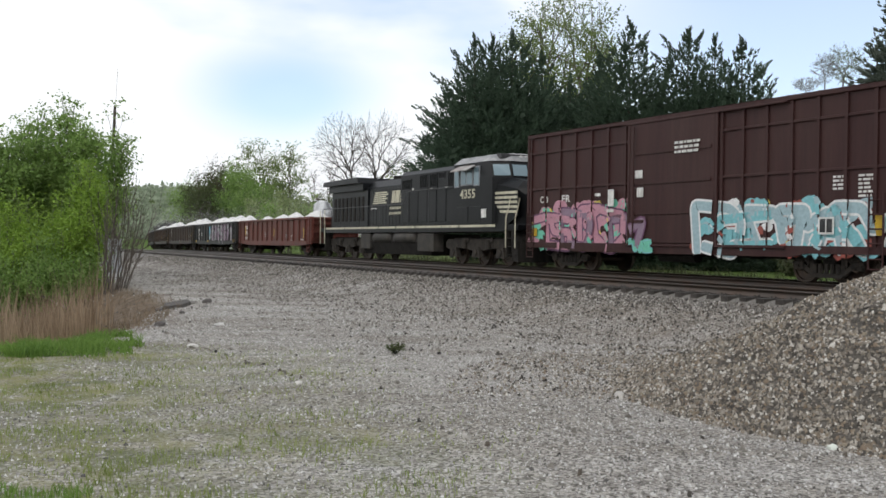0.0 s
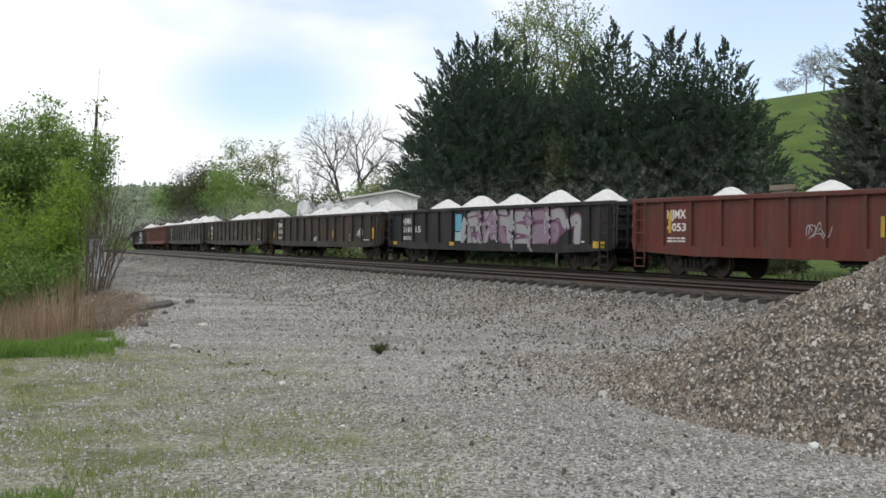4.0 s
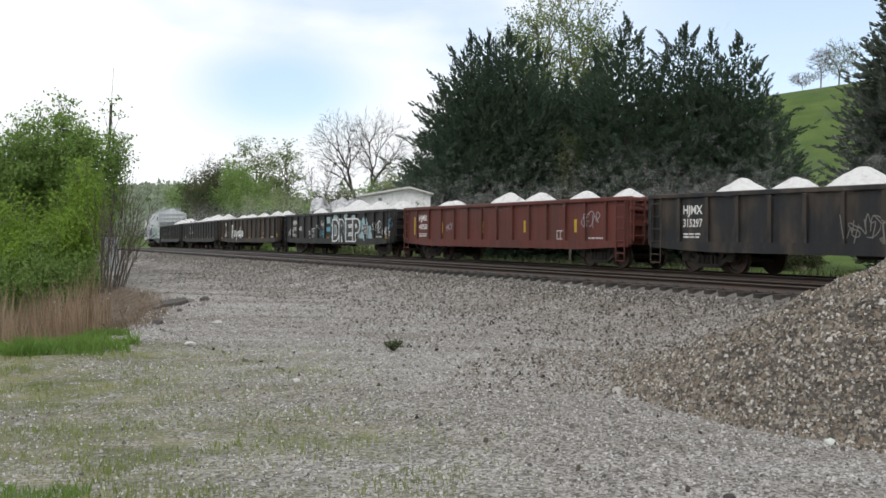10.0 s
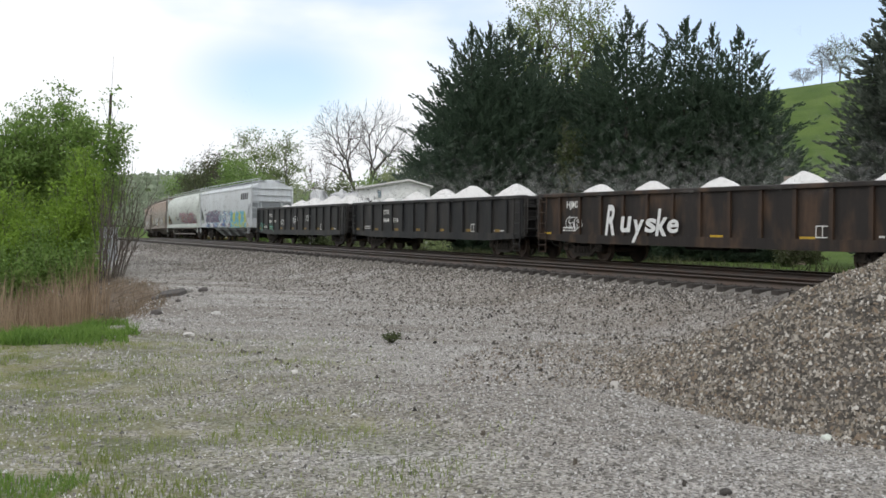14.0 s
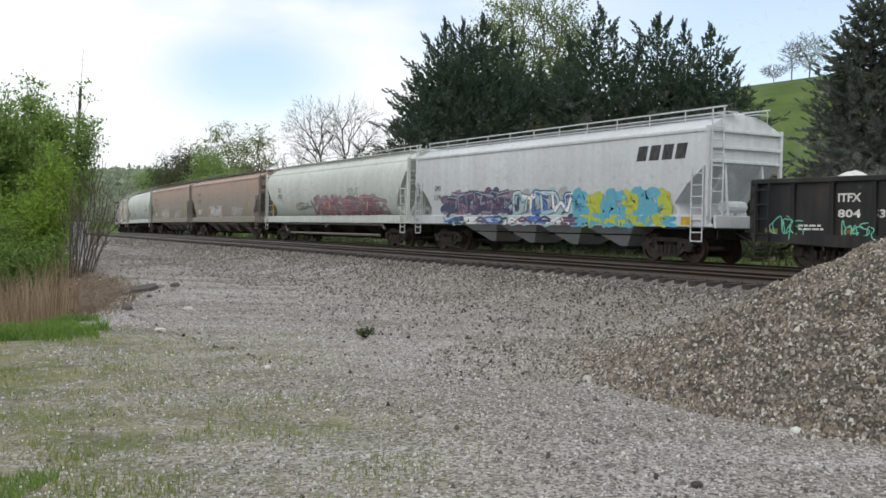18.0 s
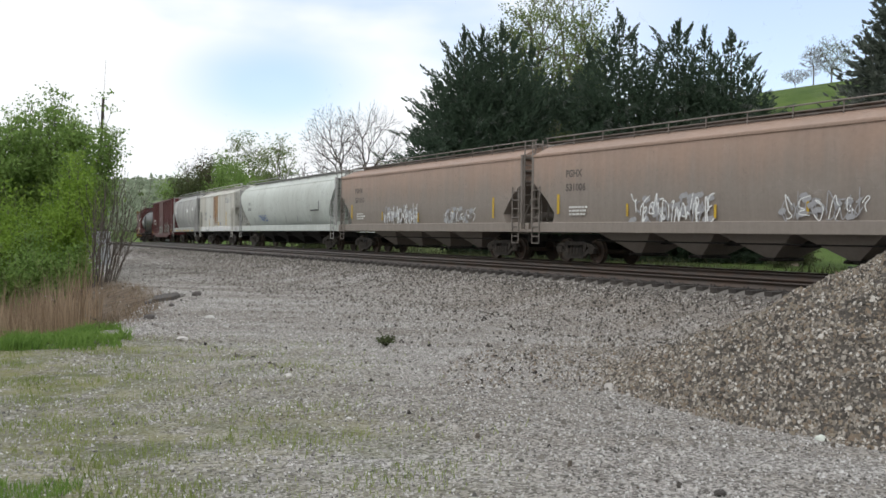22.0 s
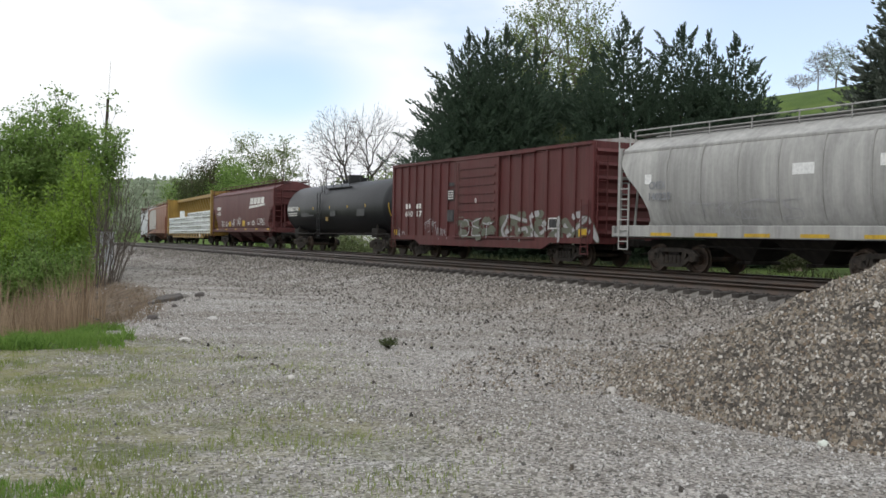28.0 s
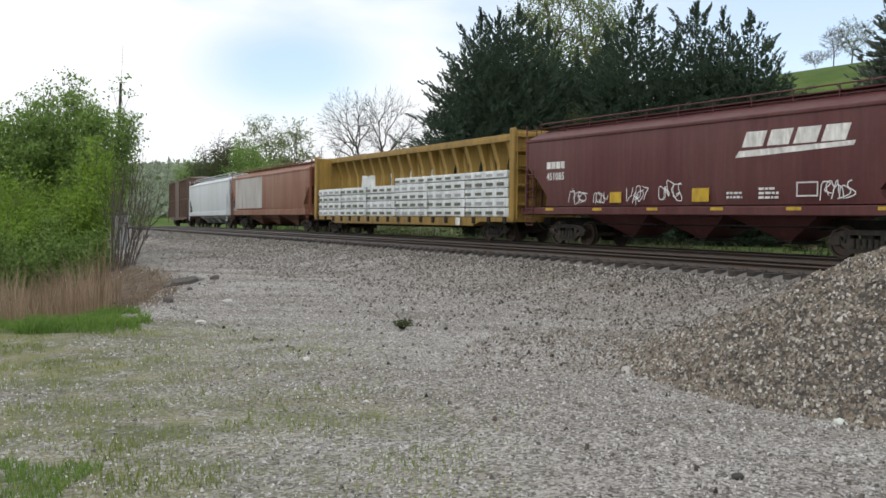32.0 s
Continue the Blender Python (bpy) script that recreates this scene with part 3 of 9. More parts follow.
def wheel_mesh(r):
    bm = bmesh.new()
    for side in (-1, 1):
        lathe(bm, [(side * y, k) for y, k in ((0.685, r + 0.028), (0.715, r + 0.028), (0.725, r), (0.82, r - 0.006), (0.82, r - 0.07), (0.775, r - 0.09), (0.76, 0.16), (0.83, 0.14), (0.83, 0.09))], 24)
        lathe(bm, [(side * y, k) for y, k in ((0.83, 0.085), (1.02, 0.085), (1.03, 0.10), (1.09, 0.10), (1.10, 0.05))], 12)
        for k in range(3):
            a = k * 2.094
            tube(bm, (0.06 * math.sin(a), side * 1.095, 0.06 * math.cos(a)), (0.06 * math.sin(a), side * 1.115, 0.06 * math.cos(a)), 0.016, sides=6)
    lathe(bm, [(-0.75, 0.08), (0.75, 0.08)], 10)
    me = bpy.data.meshes.new("wheel_set")
    bm.to_mesh(me)
    bm.free()
    me.materials.append(P_TREAD)
    return me


WHEELS, LOCO_WHEELS = wheel_mesh(0.42), wheel_mesh(0.53)
SPIN = {}          # wheel sets by where they sit in their truck


def truck_meshes():
    bm = bmesh.new()
    prism(bm, [(-1.14, 0.52), (-0.95, 0.67), (-0.5, 0.75), (0.5, 0.75), (0.95, 0.67), (1.14, 0.52), (0.95, 0.50), (0.5, 0.62), (-0.5, 0.62), (-0.95, 0.50)], -0.07, 0.07)
    prism(bm, [(-0.46, 0.16), (0.46, 0.16), (0.52, 0.28), (-0.52, 0.28)], -0.08, 0.08)
    for q in (-1, 1):
        prism(bm, [(q * 0.98, 0.56), (q * 0.80, 0.56), (q * 0.36, 0.26), (q * 0.46, 0.17)], -0.06, 0.06)
        prism(bm, [(q * 0.42, 0.26), (q * 0.54, 0.26), (q * 0.56, 0.64), (q * 0.44, 0.64)], -0.065, 0.065)
    for x in (-0.36, -0.18, 0.0, 0.18, 0.36):
        tube(bm, (x, -0.075, 0.28), (x, -0.075, 0.52), 0.065, sides=10)
    for x in (-0.89, 0.89):
        bx(bm, x - 0.16, x + 0.16, -0.10, 0.08, 0.34, 0.62, 0.03)
    for x in (-0.58, 0.58):
        prism(bm, [(x - 0.07, 0.66), (x + 0.07, 0.66), (x + 0.03 * (1 if x > 0 else -1), 0.42)], -0.085, -0.055)
    side = bpy.data.meshes.new("side_frame")
    bm.to_mesh(side)
    bm.free()
    side.materials.append(P_TRUCK)
    bm = bmesh.new()
    bx(bm, -0.22, 0.22, -1.0, 1.0, 0.42, 0.72, 0.04)
    tube(bm, (0, 0, 0.70), (0, 0, 0.86), 0.2, sides=14)
    for s in (-1, 1):
        bx(bm, s * 0.52 - 0.06, s * 0.52 + 0.06, -0.85, 0.85, 0.34, 0.44, 0.01)
    bol = bpy.data.meshes.new("bolster")
    bm.to_mesh(bol)
    bm.free()
    bol.materials.append(P_UNDER)
    return side, bol


SIDE_FRAME, BOLSTER = truck_meshes()


def truck(parent, x):
    t = new("truck")
    t.parent = parent
    t.matrix_basis = pose(x, 0, 0)
    t["label"] = "grimy two-axle steel truck"
    for mesh, m in ((SIDE_FRAME, pose(0, -1.0, 0)), (SIDE_FRAME, pose(0, 1.0, 0, 0, 0, 180)), (BOLSTER, pose(0, 0, 0))):
        o = new(mesh.name, mesh)
        o.parent, o.matrix_basis = t, m
    for dx in (-0.89, 0.89):
        o = new("wheel_set", WHEELS)
        o.parent, o.matrix_basis = t, pose(dx, 0, 0.42)
        SPIN.setdefault((dx, 0.42), []).append(o)
    return t


def couplers(parent, half, z=0.85):
    bm = bmesh.new()
    bx(bm, 0.0, 0.75, -0.08, 0.08, z - 0.09, z + 0.09, 0.02)
    bx(bm, 0.62, 0.95, -0.14, 0.10, z - 0.15, z + 0.15, 0.04)
    bar(bm, [(0.2, -0.45, z + 0.05), (0.55, -0.40, z - 0.12), (0.75, -0.36, z - 0.33), (1.0, -0.28, z - 0.38)], 0.03, 6)
    bar(bm, [(0.15, 0.1, z + 0.25), (0.3, -1.25, z + 0.25), (0.36, -1.38, z - 0.12)], 0.016, 5)
    c = part("coupler", bm, P_UNDER, parent, "rusty knuckle coupler with air hose", m=pose(half - 0.35, 0, 0))
    again(c, pose(-half + 0.35, 0, 0, 0, 0, 180))


def ladder(parent, a, b, z0, z1, rungs, mat, stirrup=False, name="ladder", r=0.02):
    """A ladder between two feet a and b (x, y), with its rungs."""
    bm = bmesh.new()
    for p in (a, b):
        tube(bm, (*p, z0), (*p, z1), r * 1.25, sides=6)
    if stirrup:
        bar(bm, [(*a, z0 + 0.05), (*a, z0 - 0.45), (*b, z0 - 0.45), (*b, z0 + 0.05)], r, 6)
        tube(bm, (*a, z0 - 0.2), (*b, z0 - 0.2), r, sides=6)
    rails = part(name, bm, mat, parent)
    rung = None
    for i in range(rungs):
        z = z0 + (z1 - z0) * (i + 0.5) / rungs
        if rung is None:
            bm = bmesh.new()
            tube(bm, (*a, z), (*b, z), r, sides=6)
            rung, first = part("rung", bm, mat, rails), z
        else:
            again(rung, Matrix.Translation((0, 0, z - first)), rails)
    return rails


def words(parent, text, x, z, height, y, mat, width=None, name="lettering", lean=0.0, swell=None):
    """Block lettering on the near side: its left foot at x, z, capitals of that height, squeezed to width."""
    cu = bpy.data.curves.new(name, "FONT")
    cu.body, cu.size, cu.offset, cu.resolution_u = text, height / 0.7, 0.010 * height / 0.25 if swell is None else swell * height, 2 if swell is None else 6
    tmp = bpy.data.objects.new("tmp", cu)
    scene.collection.objects.link(tmp)
    dg = bpy.context.evaluated_depsgraph_get()
    me = bpy.data.meshes.new_from_object(tmp.evaluated_get(dg))
    bpy.data.objects.remove(tmp)
    co = np.empty(len(me.vertices) * 3, dtype=np.float32)
    me.vertices.foreach_get("co", co)
    co = co.reshape(-1, 3)
    k = 1.0 if width is None else width / max(co[:, 0].max() - co[:, 0].min(), 1e-3)
    out = np.stack([x + (co[:, 0] - co[:, 0].min()) * k + lean * co[:, 1], np.full(len(co), y), z + co[:, 1]], -1)
    me.vertices.foreach_set("co", out.ravel().astype(np.float32))
    me.materials.clear()
    me.materials.append(mat)
    me.name = name
    o = new(name, me)
    o.parent = parent
    return o


def bubble(parent, text, x, z, height, width, y, fill, edge, swell=0.16, lean=0.0, label=""):
    """Fat sprayed letters with a thick outline: a swollen rim behind a smaller body, each letter apart."""
    step = width / len(text)
    for i, ch in enumerate(text):
        for key, grow_by, back in ((edge, swell, 0.0), (fill, swell * 0.42, 0.003)):
            o = words(parent, ch, x + step * i, z, height, y - back, SPRAY[key], step * (1.12 if key == edge else 0.86), "graffiti_outline" if key == edge else "graffiti_letter", lean, grow_by)
            if key == fill:
                o.matrix_basis = pose(step * 0.13, 0, 0)
            if label:
                o["label"] = label


def plates(parent, mat, rects, y, name="stencil", label="", depth=0.006, lean=0.0):
    """Flat marks on the near side: rects of (x0, x1, z0, z1)."""
    joined = name == "small_print"
    bm = bmesh.new()
    for x0, x1, z0, z1 in rects:
        prism(bm, [(x0, z0), (x1, z0), (x1 + lean * (z1 - z0), z1), (x0 + lean * (z1 - z0), z1)], y, y + depth)
        if not joined:
            ob = part(name, bm, mat, parent, label)
            bm = bmesh.new()
    if joined:
        return tagged(part(name, bm, mat, parent, label), kind="stuff")
    bm.free()
    return ob


def small_print(parent, mat, x, z, w, lines, y, step=0.09, seed=0):
    r = random.Random(seed)
    rects = []
    for i in range(lines):
        a = x
        while a < x + w * r.uniform(0.75, 1.0):
            b = a + r.uniform(0.08, 0.22)
            rects.append((a, min(b, x + w), z - i * step, z - i * step + step * 0.55))
            a = b + 0.04
    return plates(parent, mat, rects, y, "small_print")


GLYPHS = (((0, 0), (0, 1), (0.7, 1), (1, 0.7), (1, 0.3), (0.7, 0), (0.1, 0)), ((0, 0), (0.1, 1), (0.9, 0.85), (0.2, 0.5), (1, 0)), ((1, 0.9), (0.2, 1), (0, 0.5), (0.2, 0), (1, 0.1), (0.9, 0.5), (0.5, 0.5)),
          ((0, 1), (0.1, 0), (0.5, 0.6), (0.9, 0), (1, 1)), ((0, 0), (0.5, 1), (1, 0), (0.75, 0.4), (0.2, 0.4)), ((0.9, 0.9), (0.1, 0.95), (0.1, 0.55), (0.9, 0.5), (0.9, 0.05), (0, 0.05)),
          ((0, 1), (0.5, 0.9), (1, 1), (0.5, 0.95), (0.45, 0)), ((0.1, 0), (0, 0.9), (0.5, 1), (0.6, 0.55), (1, 0.9), (0.9, 0)), ((1, 1), (0, 0.9), (0.05, 0.5), (0.8, 0.5), (0.05, 0.5), (0, 0), (1, 0.1)))


def graffiti(parent, x0, x1, z0, z1, depth, letters, fill, edge, cloud=(), seed=0, weight=0.2, glint=None, label="", wild=0.12):
    """Spray-painted letters: a soft cloud, fat outlines, fills and glints, laid on the side at y = depth(x)."""
    r = random.Random(seed)
    V, F, I, mats = [], [], [], []

    def flush(name):
        if F:
            ob = raw(name, V, F, mats, parent)
            ob.data.polygons.foreach_set("material_index", np.array(I, dtype=np.int32))
            if label:
                ob["label"] = label
            V.clear(), F.clear(), I.clear(), mats.clear()
            return ob
        V.clear(), F.clear(), I.clear(), mats.clear()

    def slot(key):
        if SPRAY[key] not in mats:
            mats.append(SPRAY[key])
        return mats.index(SPRAY[key])

    def quad(ps, lift, key):
        k = len(V)
        cx = sum(p[0] for p in ps) / len(ps)
        V.extend((p[0], depth(cx, p[1]) - lift, p[1]) for p in ps)
        F.append((k, k + 1, k + 2, k + 3))
        I.append(slot(key))

    def ribbon(pts, w, lift, key):
        dense = []
        for (ax, az), (cx, cz) in zip(pts, pts[1:]):
            n = max(2, int(math.hypot(cx - ax, cz - az) / 0.07))
            dense += [(ax + (cx - ax) * i / n, az + (cz - az) * i / n) for i in range(n)]
        dense.append(pts[-1])
        for _ in range(3):
            dense = [dense[0]] + [tuple((dense[i - 1][j] + 2 * dense[i][j] + dense[i + 1][j]) / 4 for j in (0, 1)) for i in range(1, len(dense) - 1)] + [dense[-1]]
        side = []
        for i, (px, pz) in enumerate(dense):
            a, b = dense[max(i - 1, 0)], dense[min(i + 1, len(dense) - 1)]
            dx, dz = b[0] - a[0], b[1] - a[1]
            n = math.hypot(dx, dz) or 1
            h = w / 2 * (1 if 0 < i < len(dense) - 1 else 0.7)
            side.append(((px - dz / n * h, pz + dx / n * h), (px + dz / n * h, pz - dx / n * h)))
        for i, ((l0, r0), (l1, r1)) in enumerate(zip(side, side[1:])):
            quad((l0, r0, r1, l1), lift + (i % 7) * 0.00012, key)

    wl = (x1 - x0) / letters
    for key, count, size in cloud:
        for _ in range(count):
            cx, cz = r.uniform(x0, x1), r.uniform(z0, z1)
            a, b = r.uniform(0.5, 1) * size, r.uniform(0.5, 1) * size
            ribbon([(cx - a, cz - b * 0.5), (cx - a * 0.2, cz + b * 0.4), (cx + a * 0.4, cz - b * 0.2), (cx + a, cz + b * 0.5)], size * 0.9, 0.004 + r.uniform(0, 0.001), key)
    haze = flush("graffiti_haze")
    if haze:
        tagged(haze, "soft sprayed haze behind the letters", kind="stuff")
    for i in range(letters):
        g = r.choice(GLYPHS)
        s = r.uniform(0.8, 1.0)
        ox, oz = x0 + wl * (i + 0.08), z0 + r.uniform(0, 0.12) * (z1 - z0)
        pts = [(ox + (px + r.uniform(-wild, wild)) * wl * (1.7 if letters > 4 else 0.95), oz + (pz * s + r.uniform(-wild, wild)) * (z1 - z0) * 0.88) for px, pz in g]
        col = fill[i % len(fill)]
        if edge:
            ribbon(pts, weight * 1.4 + 0.02, 0.0065, edge)
            flush("graffiti_outline")
        if col:
            ribbon(pts, weight, 0.0085, col)
            flush("graffiti_letter")
        if glint:
            ribbon([(px + weight * 0.2, pz + weight * 0.2) for px, pz in pts[:3]], weight * 0.22, 0.0105, glint)
        flush("graffiti_glint")


def tag_marks(parent, spots, depth, key, seed, label=""):
    """Thin scrawled tags at the places (x, z, size)."""
    for i, (x, z, w) in enumerate(spots):
        graffiti(parent, x, x + w, z, z + w * 0.55, depth, max(5, int(w / 0.17)), (key,), None, seed=seed + i, weight=0.03, wild=0.3, label=label or "scrawled %s tag" % key.replace("_", " "))


ROLLING = []       # thing, place on the line at 16 s, half the distance of its trucks


# ---------------------------------------------------------------- gondolas with stone
def gondola(rear, front, mat, label, peaks, posts=14, top=2.36, low=0.62, number=None, print_mat=None, seed=0, mark=1, mark_size=0.25):
    L = front - rear
    h = L / 2
    e = thing("gondola_car", label, "gondola car", "gondola cars of the train")
    W, skin = 1.5, 1.42
    bm = bmesh.new()
    bx(bm, -h + 0.05, h - 0.05, -skin + 0.02, skin - 0.02, 0.98, 1.06)
    part("floor", bm, P_INSIDE, e)
    bm = bmesh.new()
    bx(bm, -h, h, -skin, -skin + 0.05, low + 0.1, top - 0.1)
    wall = part("side_wall", bm, [mat], e)
    again(wall, pose(0, 0, 0, 0, 0, 180))
    bm = bmesh.new()
    bx(bm, -h, h, -W - 0.02, -skin + 0.06, top - 0.14, top, 0.02)
    top_bar = part("top_chord", bm, mat, e)
    again(top_bar, pose(0, 0, 0, 0, 0, 180))
    bm = bmesh.new()
    prism(bm, [(-h, low + 0.12), (-h + 2.6, low), (h - 2.6, low), (h, low + 0.12), (h, low + 0.3), (-h, low + 0.3)], -W - 0.005, -skin + 0.03)
    sill = part("side_sill", bm, mat, e)
    again(sill, pose(0, 0, 0, 0, 0, 180))
    bm = bmesh.new()
    prism(bm, [(-0.075, low + 0.28), (0.075, low + 0.28), (0.055, top - 0.12), (-0.055, top - 0.12)], -W, -skin - 0.001)
    post, xs = None, np.linspace(-h + 0.08, h - 0.08, posts + 1)
    for i, x in enumerate(xs):
        for turn in (0, 180):
            m = pose(float(x), 0, 0, 0, 0, turn)
            post = part("side_post", bm, mat, e, m=m) if post is None else again(post, m)
    bm = bmesh.new()
    bx(bm, h - 0.06, h, -skin, skin, 0.8, top - 0.02)
    end = part("end_wall", bm, mat, e)
    again(end, pose(0, 0, 0, 0, 0, 180))
    bm, bm2 = bmesh.new(), bmesh.new()
    bx(bm, h, h + 0.12, -W, W, -0.07, 0.07, 0.02)
    bx(bm2, h, h + 0.10, -0.05, 0.05, 0.8, top, 0.01)
    rib = up = None
    for turn in (0, 180):
        for z in (1.05, 1.5, 1.95, top - 0.1):
            rib = part("end_rib", bm, mat, e, m=pose(0, 0, z, 0, 0, turn)) if rib is None else again(rib, pose(0, 0, z, 0, 0, turn))
        for y in (-W + 0.08, -0.9, 0.9, W - 0.08):
            up = part("end_post", bm2, mat, e, m=pose(0, y, 0, 0, 0, turn)) if up is None else again(up, pose(0, y, 0, 0, 0, turn))
    bm = bmesh.new()
    bx(bm, -h + 0.3, h - 0.3, -0.3, 0.3, 0.62, 0.98)
    for x in np.linspace(-h + 2.8, h - 2.8, 7):
        bx(bm, x - 0.06, x + 0.06, -W + 0.1, W - 0.1, 0.72, 0.98)
    part("center_sill", bm, P_UNDER, e)
    bm = bmesh.new()
    tube(bm, (-1.2, -0.75, 0.72), (0.4, -0.75, 0.72), 0.2, sides=12)
    bx(bm, 1.0, 1.4, -0.9, -0.6, 0.5, 0.8, 0.03)
    bar(bm, [(0.4, -0.75, 0.7), (2.2, -0.8, 0.66), (h - 2.5, -0.6, 0.7)], 0.025)
    part("brake_gear", bm, P_UNDER, e)
    for sx in (1, -1):
        ladder(e, (sx * (h - 0.55), -W - 0.05), (sx * (h - 0.12), -W - 0.05), low + 0.1, top - 0.1, 4, mat, True)
        ladder(e, (sx * (h + 0.16), -W + 0.1), (sx * (h + 0.16), -W + 0.55), low + 0.3, top - 0.1, 4, mat)
        truck(e, sx * (h - 2.05))
    couplers(e, h)
    y = -skin - 0.004
    pm = print_mat or P_WHITE
    if number:
        a, b = number
        words(e, a, float(xs[mark]) + 0.14, 1.74, mark_size, y, pm, mark_size * 3.2)
        words(e, b, float(xs[mark]) + 0.14, 1.36, mark_size * 0.92, y, pm, mark_size * 3.2)
    small_print(e, pm, -h + 1.4, 1.12, 0.75, 2, y, seed=seed)
    small_print(e, pm, h - 2.2, 0.98, 0.9, 1, y, seed=seed + 3)
    plates(e, pm, [(h - 4.05, h - 3.6, 0.95, 0.98), (h - 4.05, h - 3.6, 1.24, 1.27), (h - 4.05, h - 4.02, 0.98, 1.24), (h - 3.63, h - 3.6, 0.98, 1.24), (h - 3.85, h - 3.82, 0.98, 1.24)], y, "data_panel")
    # the load: a row of cones dumped into the car
    r = random.Random(seed + 50)
    nx, ny = 150, 26
    gx, gy = np.meshgrid(np.linspace(-h + 0.07, h - 0.07, nx), np.linspace(-skin + 0.06, skin - 0.06, ny))
    z = np.full(gx.shape, 1.5)
    for px, pz in peaks:
        cx, cy = -h + px * L, r.uniform(-0.12, 0.12)
        d = np.sqrt((gx - cx) ** 2 + ((gy - cy) * 1.05) ** 2 + 0.03)
        z = np.maximum(z, top + pz - 0.66 * d)
    z = z + 0.02 * bumps(gx, gy, 0.7, seed + 1) + 0.012 * bumps(gx, gy, 0.25, seed + 2)
    idx = np.arange(nx * ny).reshape(ny, nx)
    V = np.stack([gx, gy, z], -1).reshape(-1, 3)
    F = np.stack([idx[:-1, :-1], idx[:-1, 1:], idx[1:, 1:], idx[1:, :-1]], -1).reshape(-1, 4)
    rim = np.concatenate([idx[0, :], idx[1:, -1], idx[-1, -2::-1], idx[-2:0:-1, 0]])
    low_v = V[rim].copy()
    low_v[:, 2] = 1.062
    k = len(V)
    V = np.concatenate([V, low_v])
    m = len(rim)
    F = np.concatenate([F, [(rim[i], k + i, k + (i + 1) % m, rim[(i + 1) % m]) for i in range(m)]])
    load = raw("stone_load", V, F, P_LOAD, smooth=True)
    tagged(load, "heaped white crushed stone load in steep cones", "stone load", "stone loads of the train")
    ROLLING.append((e, (rear + front) / 2, h - 2.05))
    ROLLING.append((load, (rear + front) / 2, h - 2.05))

    def depth(x, z=2.0):
        return -W - 0.001 if np.abs(xs - x).min() < 0.065 else -skin - 0.002
    return e, h, depth


def gondolas():
    five = ((0.10, 0.42), (0.26, 0.5), (0.44, 0.62), (0.62, 0.55), (0.80, 0.6))
    e, h, d = gondola(203.0, 219.4, P_GON_RED, "red oxide gondola car with rusty scuffed sides", ((0.16, 0.45), (0.37, 0.5), (0.56, 0.55), (0.78, 0.6)), number=("HJMX", "4053"), seed=1)
    plates(e, P_YELLOW, [(-h + 1.45, -h + 1.57, 1.3, 1.95), (h - 1.6, h - 1.48, 1.1, 1.7), (0.4, 0.5, 1.2, 1.7)], -1.43, "yellow_stripe")
    tag_marks(e, ((-1.8, 1.2, 0.7), (3.0, 1.1, 0.5)), d, "grey", 11)
    e, h, d = gondola(185.65, 201.95, P_GON_BLACK, "black gondola car with faded mauve lettering along its side", ((0.17, 0.62), (0.37, 0.68), (0.52, 0.66), (0.70, 0.7), (0.86, 0.62)), number=("HJMX", "3181"), seed=2)
    words(e, "15", -h + 2.55, 1.36, 0.26, -1.424, P_WHITE, 0.5)
    graffiti(e, -1.3, 5.4, 0.9, 2.1, d, 6, ("grey", "mauve", "grey"), "plum", (("grey", 46, 0.42), ("mauve", 26, 0.36), ("plum", 12, 0.3)), 21, 0.34, None, "faded mauve and grey spray-painted lettering")
    plates(e, SPRAY["pale_blue"], [(-h + 6.1, -h + 6.6, 1.0, 1.35)], -1.427, "painted_patch")
    plates(e, SPRAY["sky"], [(-h + 6.1, -h + 6.6, 1.4, 2.1)], -1.427, "painted_patch")
    plates(e, P_YELLOW, [(h - 0.95, h - 0.35, 0.8, 1.02), (-h + 0.5, -h + 0.9, 0.8, 0.95), (-2.4, -2.0, 0.8, 0.95)], -1.508, "yellow_plate")
    e, h, d = gondola(168.1, 184.8, P_GON_BROWN, "brown-black gondola car with rust showing through", ((0.15, 0.35), (0.29, 0.62), (0.45, 0.66), (0.645, 0.78), (0.83, 0.8)), number=("HJMX", "4124"), seed=3)
    small_print(e, P_WHITE, -h + 1.7, 2.15, 0.8, 1, -1.424, seed=9)
    plates(e, P_YELLOW, [(h - 1.15, h - 0.95, 1.05, 1.6), (-h + 0.5, -h + 0.66, 1.1, 1.5), (2.0, 2.12, 1.1, 1.5)], -1.428, "yellow_stripe")
    tag_marks(e, ((h - 3.0, 1.2, 0.6), (-0.8, 0.9, 0.5)), d, "white", 31)
    e, h, d = gondola(150.9, 167.3, P_GON_BROWN, "brown gondola car covered in thin white scrawls", ((0.15, 0.36), (0.31, 0.6), (0.49, 0.74), (0.67, 0.76), (0.84, 0.78)), number=("HJMX", "315256"), seed=4)
    tag_marks(e, ((-h + 0.7, 0.95, 0.5), (-4.0, 1.2, 0.7), (-2.2, 0.9, 0.9), (0.2, 1.3, 0.6), (2.6, 1.0, 0.6), (h - 2.4, 1.4, 1.0)), d, "chalk", 41)
    plates(e, P_YELLOW, [(h - 1.0, h - 0.88, 1.0, 1.6), (-h + 0.7, -h + 0.8, 1.2, 1.6), (0.0, 0.1, 1.1, 1.5)], -1.428, "yellow_stripe")
    e, h, d = gondola(133.5, 149.9, P_GON_GREY, "charcoal gondola car with worn tan and white graffiti", ((0.15, 0.58), (0.26, 0.54), (0.40, 0.70), (0.60, 0.82), (0.79, 0.76)), number=("HJMX", "315297"), seed=5)
